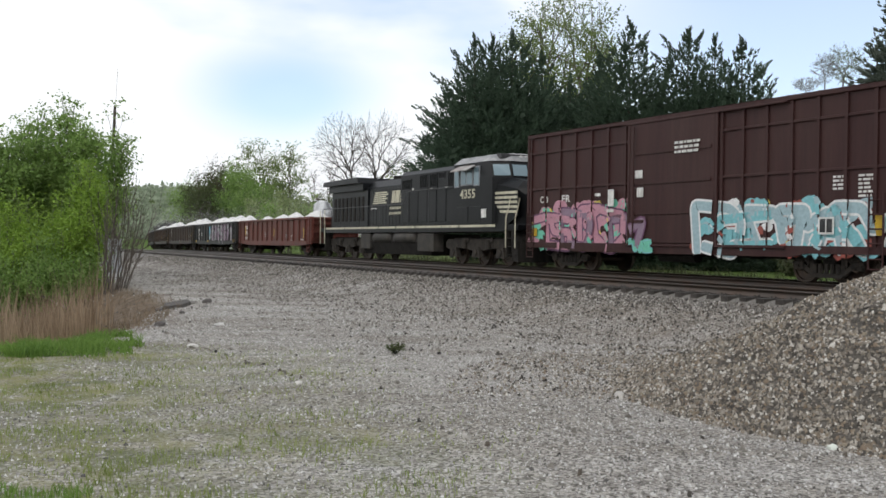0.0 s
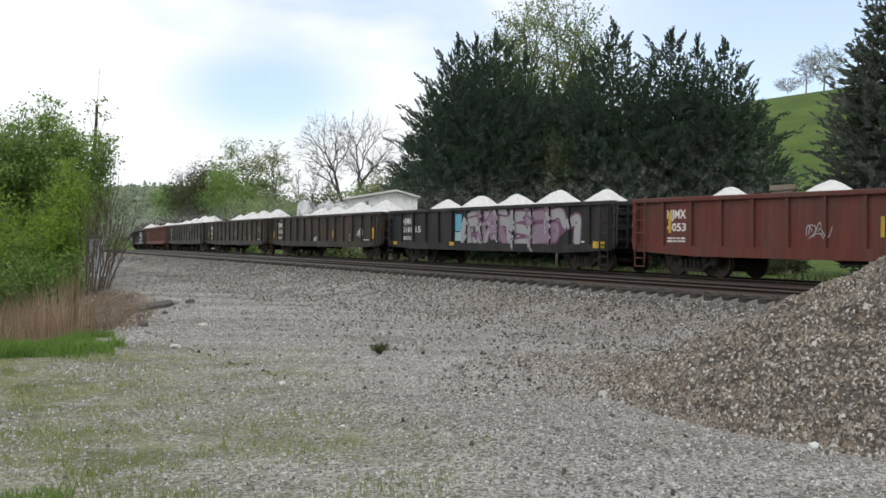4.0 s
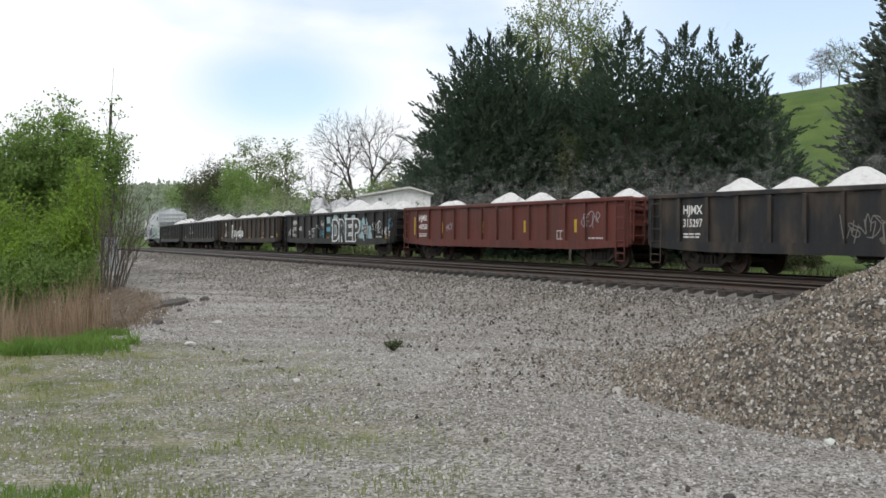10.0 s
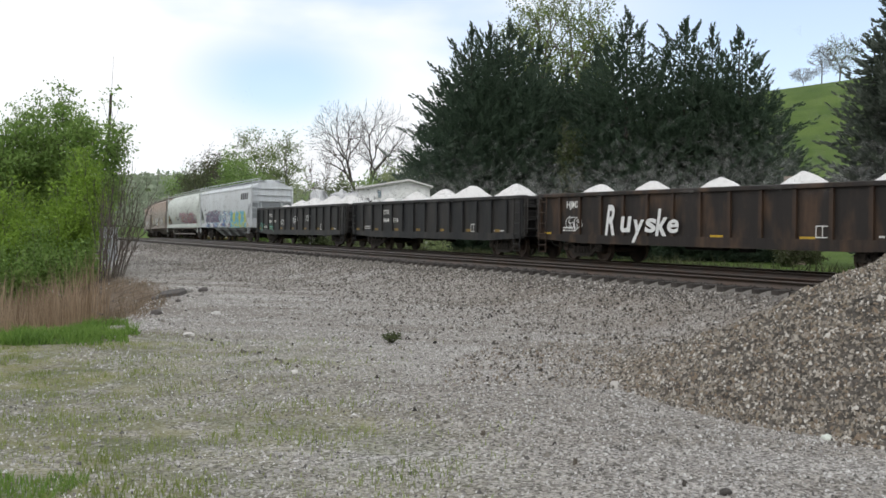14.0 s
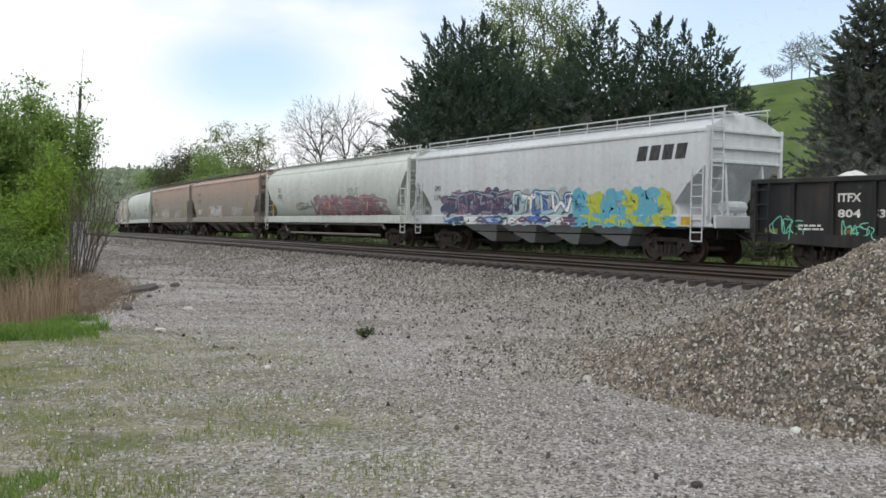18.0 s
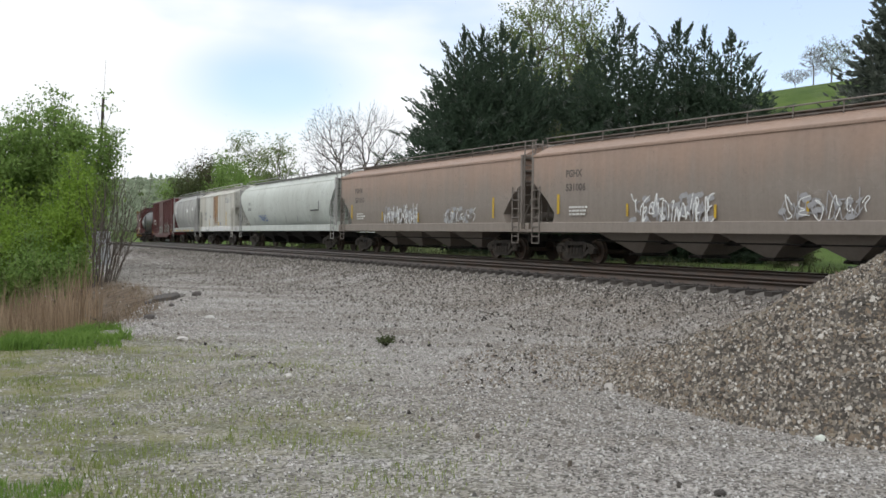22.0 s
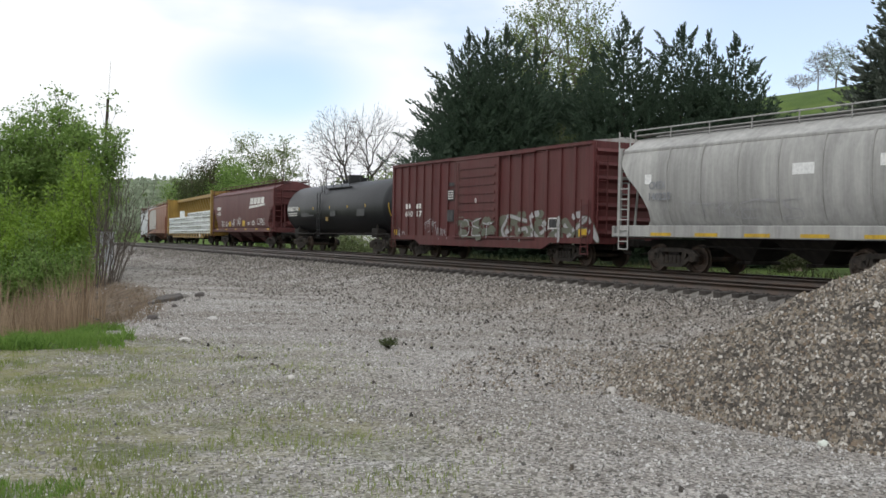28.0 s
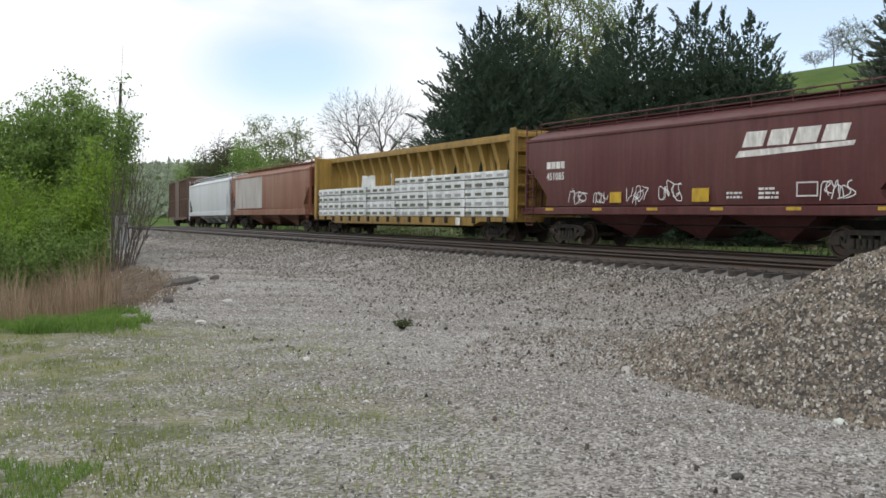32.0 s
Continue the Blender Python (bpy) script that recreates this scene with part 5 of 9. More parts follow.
    bx(bmg, -0.24, 0.24, -0.62, 0.62, 0.32, 0.42, 0.02)
    tube(bmg, (0, -0.9, 0.37), (0, -0.6, 0.37), 0.04, sides=6)
    for i in range(bays):
        x = -inner / 2 + w * (i + 0.5)
        if bay is None:
            bay = part("hopper_bay", bm, bay_mat or (mat if bays > 2 else P_UNDER), e, m=pose(x, 0, 0))
            gate = part("outlet_gate", bmg, P_UNDER, bay)
        else:
            b2 = again(bay, pose(x, 0, 0))
            again(gate, pose(0, 0, 0), b2)
    bm = bmesh.new()
    bx(bm, -h + 0.1, h - 0.1, -0.2, 0.2, 0.72, 1.0)
    bar(bm, [(-h + 3, -0.9, 0.8), (h - 3, -0.9, 0.8)], 0.025)
    part("center_sill", bm, P_UNDER, e)
    for sx in (1, -1):
        ladder(e, (sx * (h - 0.52), -W - 0.07), (sx * (h - 0.08), -W - 0.07), sill[0] + 0.05, 2.75, 5, frame_mat, True)
        ladder(e, (sx * (h + 0.12), -W + 0.05), (sx * (h + 0.12), -W + 0.5), sill[0] + 0.1, roof + 0.15, 9, frame_mat)
        truck(e, sx * (h - 2.0))
    couplers(e, h + 0.3)
    ROLLING.append((e, (rear + front) / 2, h - 2.0))

    def depth(x, z=2.0):
        return -max(s[1] for s in shape) - 0.004
    return e, h, depth


def block_logo(parent, x, z, w, hgt, y, mat, lean=0.25, shapes=4):
    """A maker's emblem as plain slanted blocks."""
    k = w / shapes
    a = k * 0.72
    for i, out in enumerate(([(a * (0.5 + 0.5 * math.cos(t)), hgt * (0.5 + 0.5 * math.sin(t))) for t in [0.4 + j * 0.7 for j in range(8)]] + [(a * (0.5 + 0.22 * math.cos(t)), hgt * (0.5 + 0.25 * math.sin(t))) for t in [5.3 - j * 0.7 for j in range(8)]],
                             [(0, 0), (a * 0.28, 0), (a * 0.5, hgt * 0.7), (a * 0.72, 0), (a, 0), (a * 0.62, hgt), (a * 0.38, hgt)],
                             [(a * 0.36, 0), (a * 0.64, 0), (a * 0.64, hgt), (a * 0.36, hgt)],
                             [(0, 0), (a * 0.3, 0), (a, hgt), (a * 0.7, hgt)])):
        bm = bmesh.new()
        prism(bm, [(x + i * k + px + lean * pz, z + pz) for px, pz in out], y, y + 0.006)
        part("emblem", bm, mat, parent)


def hoppers():
    e, h, d = hopper(28.0, 44.9, P_H1, "pale grey four-bay covered hopper with colourful graffiti along its foot", STRAIGHT, 4)
    y = -1.506
    words(e, "GPFX", -6.9, 2.42, 0.2, y, P_BLACKTXT, 0.55)
    words(e, "11196", -6.9, 2.05, 0.2, y, P_BLACKTXT, 0.6)
    for k in range(4):
        plates(e, P_BLACKTXT, [(5.5 + k * 0.55, 5.92 + k * 0.55, 3.05, 3.5)], y, "emblem", lean=0.25)

    def dh(x, z=2.0):
        return -1.508
    graffiti(e, -6.1, -1.2, 1.48, 2.35, dh, 9, ("navy", "mauve", "navy", "plum"), "navy", (("navy", 34, 0.3), ("plum", 14, 0.3), ("mauve", 18, 0.26), ("grey", 8, 0.2)), 201, 0.11, "pale_blue", "navy and plum spray-painted lettering")
    graffiti(e, -1.2, 2.4, 1.46, 2.25, dh, 6, ("pale_blue", "white", "blue"), "navy", (("pale_blue", 24, 0.3), ("grey", 12, 0.25), ("yellow", 4, 0.2)), 202, 0.13, "white", "blue and white spray-painted lettering")
    for i, (k, a, b) in enumerate((("sky", 2.5, 3.2), ("lime", 3.2, 3.9), ("sky", 3.9, 5.0), ("lime", 5.0, 5.5), ("sky", 5.5, 6.6), ("lime", 6.6, 7.0))):
        graffiti(e, a, b, 1.45, 2.15, dh, 2, (k,), None, ((k, 8, 0.25),), 210 + i, 0.3, label="teal and lime sprayed block")

    def ds(x, z=2.0):
        return -1.533
    graffiti(e, -6.0, 2.4, 1.08, 1.4, ds, 12, ("blue", "navy", "white", "plum"), None, (("pale_blue", 30, 0.2), ("navy", 12, 0.15)), 205, 0.08)
    graffiti(e, 2.5, 7.0, 1.08, 1.4, ds, 9, ("sky", "lime"), None, (("sky", 40, 0.2), ("lime", 18, 0.2)), 206, 0.12)
    plates(e, P_YELLOW, [(h - 0.95, h - 0.5, 1.12, 1.36)], -1.536, "yellow_plate")
    e, h, d = hopper(8.5, 27.2, P_H2, "greenish white round-sided covered hopper with mauve graffiti", ROUND, 4, bay_mat=P_UNDER)
    for pts, rad in (([(-6.0, -1.36, 0.55), (-6.4, -1.36, 1.0), (0.4, -1.36, 1.0)], 0.045), ([(-0.2, -1.38, 0.85), (0.2, -1.38, 1.02), (6.6, -1.38, 1.0), (6.9, -1.38, 0.8)], 0.06), ([(-5.6, -1.3, 0.5), (6.2, -1.3, 0.5)], 0.06)):
        bm = bmesh.new()
        bar(bm, pts, rad, 8)
        part("unloading_pipe", bm, P_DUSTY, e, "dusty grey unloading pipe under the bays")

    def dr(x, z=2.0):
        return -float(np.interp(z, [q[0] for q in ROUND], [q[1] for q in ROUND])) - 0.006
    words(e, "TILX", -7.2, 2.82, 0.22, -1.545, P_BLACKTXT, 0.55)
    words(e, "57121", -7.2, 2.45, 0.22, -1.545, P_BLACKTXT, 0.7)
    graffiti(e, -2.0, 6.4, 1.50, 2.40, dr, 11, ("mauve", "grey", "pink"), "rust", (("mauve", 40, 0.26), ("grey", 30, 0.26), ("pink", 26, 0.24)), 221, 0.10, None, "mauve and grey spray-painted letters with thin red outlines", 0.16)
    graffiti(e, -4.6, -2.4, 1.75, 2.2, dr, 6, ("black",), None, (), 222, 0.04)
    graffiti(e, 2.8, 4.2, 2.3, 2.9, dr, 4, ("dull_green",), None, (), 223, 0.04)
    plates(e, P_YELLOW, [(-8.1, -7.95, 1.6, 2.3), (-3.9, -3.8, 1.7, 2.1), (0.6, 0.7, 1.7, 2.1), (5.2, 5.3, 1.7, 2.1)], -1.545, "yellow_stripe")
    for rear, front, num, sd in ((-10.5, 7.1, "531006", 231), (-28.5, -11.2, "531010", 241)):
        e, h, d = hopper(rear, front, P_H3, "tan covered hopper stained with rust and grey dust", STRAIGHT, 4, frame_mat=P_DUSTY)
        words(e, "PGHX", -6.8, 2.98, 0.24, y, P_DARKTXT, 0.9)
        words(e, num, -6.8, 2.5, 0.24, y, P_DARKTXT, 1.1)
        graffiti(e, -3.3, 0.1, 1.44, 2.2, dh, 22, ("white", "grey", "white"), None, (("grey", 26, 0.18),), sd, 0.045, label="dense white scrawled tag", wild=0.34)
        graffiti(e, 2.6, 5.2, 1.46, 2.1, dh, 17, ("grey", "white", "grey"), None, (("grey", 12, 0.16),), sd + 1, 0.03, label="dense white scrawled tag", wild=0.34)
        plates(e, P_YELLOW, [(-7.3, -7.16, 1.7, 2.4), (-3.6, -3.5, 1.6, 2.0), (0.2, 0.3, 1.5, 1.9), (3.4, 3.5, 1.6, 2.0), (6.6, 6.72, 1.6, 2.4)], y - 0.002, "yellow_stripe")
        small_print(e, P_WHITE, -6.6, 1.9, 1.0, 3, y, 0.12, sd)
    e, h, d = hopper(-47.9, -29.3, P_H2, "clean greenish white round-sided covered hopper", ROUND, 4, frame_mat=P_H7, bay_mat=P_UNDER)
    words(e, "TILX", -7.2, 2.78, 0.2, -1.545, P_BLACKTXT, 0.5)
    words(e, "57118", -7.2, 2.42, 0.2, -1.545, P_BLACKTXT, 0.65)
    graffiti(e, -5.2, -3.6, 1.75, 2.15, dr, 5, ("blue",), None, (), 251, 0.05, label="blue scrawled tag")
    plates(e, P_BLACKTXT, [(5.4, 6.8, 2.2, 2.28), (6.72, 6.8, 2.3, 2.75)], -1.546, "stencil_bracket")
    for k in range(6):
        plates(e, P_GREYTXT, [(-5.6 + 2.2 * k, -5.5 + 2.2 * k, 1.6, 1.95)], -1.53, "sill_mark", lean=-0.3)
    e, h, d = hopper(-61.1, -49.8, P_H6, "dirty white two-bay covered hopper with a broad rust streak", FLAT, 2, frame_mat=P_H6, sill_mat=P_SILL)
    words(e, "CEMX", -4.0, 2.35, 0.22, y, P_GREYTXT, 0.75)
    words(e, "1630", -4.0, 1.95, 0.22, y, P_GREYTXT, 0.7)
    block_logo(e, 3.0, 3.15, 1.9, 0.42, y, P_GREYTXT, 0.0)
    r = random.Random(9)
    for k in range(26):
        bm = bmesh.new()
        a = -0.95 + 1.5 * r.random()
        w = r.uniform(0.03, 0.16)
        z0 = 1.45 + r.random() ** 2 * 1.2
        prism(bm, [(a - w * 0.3, z0), (a + w * 0.3, z0 + 0.1), (a + w, 3.78), (a - w, 3.78)], y - 0.002 - k * 0.0002, y)
        part("rust_streak", bm, P_RUST, e, "brown rust streaks running down from the roof")
    plates(e, P_YELLOW, [(-2.3, -2.2, 1.5, 2.0), (3.3, 3.45, 1.5, 2.5), (0.9, 1.15, 1.45, 1.8)], y - 0.006, "yellow_stripe")
    plates(e, P_GREYTXT, [(-2.05, -1.8, 2.1, 2.3), (1.3, 1.7, 1.5, 1.75)], y, "plate")
    small_print(e, P_BLACKTXT, -3.2, 1.12, 1.0, 1, -1.535, 0.12, 7)
    e, h, d = hopper(-74.2, -62.7, P_H7, "weathered grey curved-side covered hopper with patched paint", CURVED, 2, frame_mat=P_H7, ribs=6)

    def dc(x, z=2.0):
        return -float(np.interp(z, [q[0] for q in CURVED], [q[1] for q in CURVED])) - 0.006
    words(e, "CMEX", -4.3, 2.55, 0.22, -1.55, P_GREYTXT, 0.75)
    words(e, "140235", -4.3, 2.2, 0.22, -1.55, P_GREYTXT, 0.95)
    graffiti(e, -3.0, 1.2, 1.6, 2.2, dc, 9, ("grey",), None, (), 261, 0.025, label="faint scrawl")
    plates(e, SPRAY["white"], [(1.2, 1.9, 2.75, 3.05), (3.8, 4.3, 2.85, 3.15), (-4.5, -4.2, 2.7, 3.0)], -1.549, "bare_patch")
    plates(e, P_YELLOW, [(-4.2 + 1.9 * k, -3.3 + 1.9 * k, 1.10, 1.2) for k in range(5)], -1.536, "yellow_plate")
    e, h, d = hopper(-125.8, -109.2, P_H8, "mineral red covered hopper with a white emblem and small tags", STRAIGHT, 3, sill=(1.10, 1.36))
    words(e, "451085", -7.0, 2.35, 0.26, y, P_WHITE, 1.1)
    plates(e, P_WHITE, [(-7.0, -6.75, 2.75, 3.0), (-6.7, -6.45, 2.75, 3.0), (-6.4, -6.15, 2.75, 3.0), (-6.1, -5.9, 2.75, 3.0)], y, "worn_lettering")
    for k in range(4):
        plates(e, P_WHITE, [(2.55 + k * 0.9, 3.3 + k * 0.9, 3.0, 3.42)], y, "emblem", lean=0.4)
    bm = bmesh.new()
    prism(bm, [(2.3, 2.72), (2.45, 2.9), (6.3, 2.98), (6.25, 2.86), (3.2, 2.74)], y, y + 0.005)
    part("emblem_stroke", bm, P_WHITE, e)
    tag_marks(e, ((-5.6, 1.5, 0.9), (-4.2, 1.5, 0.7), (-2.4, 1.5, 0.9), (-0.9, 1.55, 1.0), (5.3, 1.55, 0.9)), dh, "white", 271)
    plates(e, P_YELLOW, [(-3.3, -2.7, 1.5, 1.85), (0.6, 1.3, 1.5, 1.9)], y - 0.001, "yellow_plate")
    plates(e, P_YELLOW, [(-7.0 + 2.8 * k, -6.5 + 2.8 * k, 1.24, 1.33) for k in range(6)], -1.536, "yellow_plate")
    plates(e, P_WHITE, [(4.5, 5.2, 1.6, 1.64), (4.5, 5.2, 1.95, 1.99), (4.5, 4.54, 1.6, 1.99), (5.16, 5.2, 1.6, 1.99)], y, "data_panel")
    small_print(e, P_WHITE, 3.2, 1.8, 0.7, 3, y, 0.12, 27)
    small_print(e, P_WHITE, 2.0, 1.7, 0.6, 2, y, 0.12, 28)
    e, h, d = hopper(-169.6, -150.0, P_H9, "rusty brown covered hopper with a bare grey panel", STRAIGHT, 3)
    plates(e, P_BARE, [(-8.6, -1.0, 1.55, 3.75)], y, "bare_panel", "grey panel with rust running down")
    e, h, d = hopper(-189.3, -170.7, P_H1, "pale grey covered hopper", STRAIGHT, 4)


# ---------------------------------------------------------------- tank car
def tank_car(rear, front):
    h = (front - rear) / 2
    e = thing("tank_car", "glossy black tank car with yellow stripes along its side", "tank car")
    R, zc = 1.46, 2.42
    bm = bmesh.new()
    rings = []
    n = 40
    for x, k in ((-h, 0.02), (-h + 0.03, 0.35), (-h + 0.12, 0.62), (-h + 0.28, 0.84), (-h + 0.5, 0.96), (-h + 0.75, 1.0), (-h * 0.33, 1.0), (0, 1.0), (h * 0.33, 1.0), (h - 0.75, 1.0), (h - 0.5, 0.96), (h - 0.28, 0.84), (h - 0.12, 0.62), (h - 0.03, 0.35), (h, 0.02)):
        rings.append([(x, R * k * math.sin(2 * math.pi * i / n), zc + R * k * math.cos(2 * math.pi * i / n)) for i in range(n)])
    loft(bm, rings)
    part("tank", bm, P_TANK, e, smooth=True)
    bm = bmesh.new()
    for x in (-h * 0.35, h * 0.35):
        rr = []
        for a in (x - 0.02, x + 0.02):
            rr.append([(a, (R + 0.008) * math.sin(2 * math.pi * i / n), zc + (R + 0.008) * math.cos(2 * math.pi * i / n)) for i in range(n)])
        loft(bm, rr, False)
    part("weld_band", bm, P_TANK, e)
    bm = bmesh.new()
    bx(bm, -h - 0.35, -h + 3.2, -0.35, 0.35, 0.72, 1.1)
    bx(bm, h - 3.2, h + 0.35, -0.35, 0.35, 0.72, 1.1)
    for sx in (-1, 1):
        bx(bm, sx * (h - 2.0) - 0.35, sx * (h - 2.0) + 0.35, -1.3, 1.3, 0.85, 1.3, 0.03)
        bx(bm, sx * (h + 0.2) - 0.12, sx * (h + 0.2) + 0.12, -1.5, 1.5, 0.9, 1.0)
        for y in (-1.15, 1.15):
            bar(bm, [(sx * (h - 2.0), y, 1.0), (sx * (h - 2.0), y * 0.95, 1.6)], 0.06)
    part("underframe", bm, P_UNDER, e)
    bm = bmesh.new()
    for y in (-1.5, 1.5):
        bar(bm, [(-h - 0.2, y, 1.02), (h + 0.2, y, 1.02)], 0.03)
        for x in np.linspace(-h + 1, h - 1, 7):
            tube(bm, (x, y, 1.02), (x, y * 0.72, 1.22), 0.018, sides=5)
    part("side_rail", bm, P_UNDER, e)
    bm = bmesh.new()
    tube(bm, (0.2, 0, zc + R - 0.1), (0.2, 0, zc + R + 0.42), 0.42, sides=20)
    for x in (-1.2, 1.3):
        tube(bm, (x, 0, zc + R - 0.05), (x, 0, zc + R + 0.22), 0.2, sides=14)
    part("dome_fittings", bm, P_TANK, e)
    bm = bmesh.new()
    zt = zc + R - 0.05
    bx(bm, -1.6, 1.9, -1.05, -0.55, zt - 0.28, zt - 0.24)
    bx(bm, -1.6, 1.9, 0.55, 1.05, zt - 0.28, zt - 0.24)
    for y in (-1.05, 1.05):
        for x in (-1.6, -0.45, 0.75, 1.9):
            tube(bm, (x, y, zt - 0.28), (x, y, zt + 0.75), 0.022, sides=6)
        for z in (zt + 0.3, zt + 0.75):
            bar(bm, [(-1.6, y, z), (1.9, y, z)], 0.018)
    part("platform_railing", bm, P_TANK, e)
    ladder(e, (-1.75, -1.52), (-1.3, -1.52), 0.75, zc + 0.9, 8, P_TANK)
    ladder(e, (-1.75, -1.25), (-1.3, -1.25), zc + 0.85, zt, 2, P_TANK)
    for sx in (1, -1):
        truck(e, sx * (h - 2.0))
        ladder(e, (sx * (h + 0.1), -1.45), (sx * (h - 0.3), -1.45), 0.6, 1.0, 2, P_UNDER, True)
    couplers(e, h + 0.2)
    y = -R - 0.006
    stripe = None
    for x in (-h + 0.35, -5.0, -2.6, 0.0, 2.6, 5.0, h - 0.35):
        bm = bmesh.new()
        if stripe is None:
            ps = [(zc + dz, -math.sqrt(max(R * R - dz * dz, 0)) - 0.006) for dz in (-0.62, -0.45, -0.3, -0.15, 0.0)]
            loft(bm, [[(-0.055, yy, z), (0.055, yy, z), (0.055, yy + 0.02, z), (-0.055, yy + 0.02, z)] for z, yy in ps])
            stripe = part("yellow_stripe", bm, P_YELLOW, e, m=pose(x, 0.16 if abs(x) > 6 else 0, 0.25))
        else:
            bm.free()
            again(stripe, pose(x, 0.16 if abs(x) > 6 else 0.0, 0.12))
    words(e, "70348", -6.1, 2.36, 0.26, y, P_WHITE, 0.95)
    plates(e, P_WHITE, [(-7.05 + 0.24 * k, -6.87 + 0.24 * k, 2.36, 2.6) for k in range(4)], y, "worn_lettering")
    small_print(e, P_WHITE, -6.9, 2.18, 1.6, 2, y, 0.12, 5)
    plates(e, P_FADED, [(-4.6, -3.3, 2.0, 2.2), (-3.3, -2.5, 2.02, 2.1), (0.1, 0.9, 1.98, 2.26), (3.9, 4.9, 1.95, 2.3)], y - 0.001, "faded_panel", lean=0.12)
    plates(e, P_DULL, [(-0.75, -0.35, 1.72, 1.95)], y - 0.001 + 0.09, "dull_placard", lean=-0.3)
    ROLLING.append((e, (rear + front) / 2, h - 2.0))


# ---------------------------------------------------------------- centrebeam flat car with lumber
def lumber_car(rear, front):
    h = (front - rear) / 2
    e = thing("centerbeam_flat_car", "yellow centerbeam flat car with open truss", "flat car")
    bm = bmesh.new()
    prism(bm, [(-h, 0.98), (-h, 0.8), (-h + 2.6, 0.8), (-h + 3.2, 0.62), (h - 3.2, 0.62), (h - 2.6, 0.8), (h, 0.8), (h, 0.98)], -1.5, 1.5)
    part("deck", bm, P_LUMBER, e)
    bm = bmesh.new()
    bx(bm, -0.12, 0.12, -1.56, -1.49, 0.72, 1.0, 0.02)
    pocket = None
    for x in np.linspace(-h + 0.6, h - 0.6, 18):
        pocket = part("stake_pocket", bm, P_UNDER, e, m=pose(float(x), 0, 0)) if pocket is None else again(pocket, pose(float(x), 0, 0))
    bm = bmesh.new()
    bx(bm, h - 0.22, h - 0.05, -1.5, 1.5, 0.9, 4.38)
    bmr, bmp, rib, post = bmesh.new(), bmesh.new(), None, None
    bx(bmr, h - 0.06, h + 0.08, -1.42, 1.42, -0.08, 0.08, 0.02)
    bx(bmp, h - 0.3, h + 0.06, -0.06, 0.06, 0.9, 4.45, 0.02)
    for turn in (0, 180):
        for z in (1.5, 2.2, 2.9, 3.6, 4.2):
            rib = part("bulkhead_rib", bmr, P_LUMBER, e, m=pose(0, 0, z, 0, 0, turn)) if rib is None else again(rib, pose(0, 0, z, 0, 0, turn))
        for y in (-1.46, 1.46):
            post = part("bulkhead_post", bmp, P_LUMBER, e, m=pose(0, y, 0, 0, 0, turn)) if post is None else again(post, pose(0, y, 0, 0, 0, turn))
    bulk = part("bulkhead", bm, P_LUMBER, e)
    again(bulk, pose(0, 0, 0, 0, 0, 180))
    bm = bmesh.new()
    bx(bm, -h + 0.1, h - 0.1, -0.55, 0.55, 4.24, 4.4, 0.03)
    bx(bm, -h + 0.1, h - 0.1, -0.62, -0.5, 4.1, 4.3, 0.02)
    bx(bm, -h + 0.1, h - 0.1, 0.5, 0.62, 4.1, 4.3, 0.02)
    part("top_beam", bm, P_LUMBER, e)
    post = None
    bm = bmesh.new()
    loft(bm, [[(-0.16, -0.5, 4.2), (0.16, -0.5, 4.2), (0.16, 0.5, 4.2), (-0.16, 0.5, 4.2)], [(-0.13, -0.18, 3.2), (0.13, -0.18, 3.2), (0.13, 0.18, 3.2), (-0.13, 0.18, 3.2)], [(-0.13, -0.15, 0.98), (0.13, -0.15, 0.98), (0.13, 0.15, 0.98), (-0.13, 0.15, 0.98)]])
    xs = np.linspace(-h + 1.0, h - 1.0, 18)
    for x in xs:
        post = part("truss_post", bm, P_LUMBER, e, m=pose(float(x), 0, 0)) if post is None else again(post, pose(float(x), 0, 0))
    step = float(xs[1] - xs[0])
    bm = bmesh.new()
    prism(bm, [(-step * 0.45, 4.15), (-step * 0.45 + 0.2, 4.15), (step * 0.45, 1.2), (step * 0.45 - 0.2, 1.2)], -0.06, 0.06)
    diag = None
    for i, x in enumerate((xs[:-1] + xs[1:]) / 2):
        if i % 2 == 0:
            m = pose(float(x), 0, 0, 0, 0, 180 if x < 0 else 0)
            diag = part("diagonal_brace", bm, P_LUMBER, e, m=m) if diag is None else again(diag, m)
    bm = bmesh.new()
    bx(bm, -h + 0.2, h - 0.2, -0.25, 0.25, 0.5, 0.8)
    part("center_sill", bm, P_UNDER, e)
    plates(e, P_WHITE, [(6.6, 7.0, 0.64, 0.96)], -1.565, "data_panel")
    for sx in (1, -1):
        ladder(e, (sx * (h + 0.12), -1.4), (sx * (h + 0.12), -0.95), 0.9, 4.3, 9, P_LUMBER)
        truck(e, sx * (h - 2.2))
    couplers(e, h)
    ROLLING.append((e, (rear + front) / 2, h - 2.2))
    # wrapped lumber, tier on tier on both sides of the beam
    r = random.Random(4)
    cols = 6
    wdt = (2 * h - 0.9) / cols
    bundle = {}
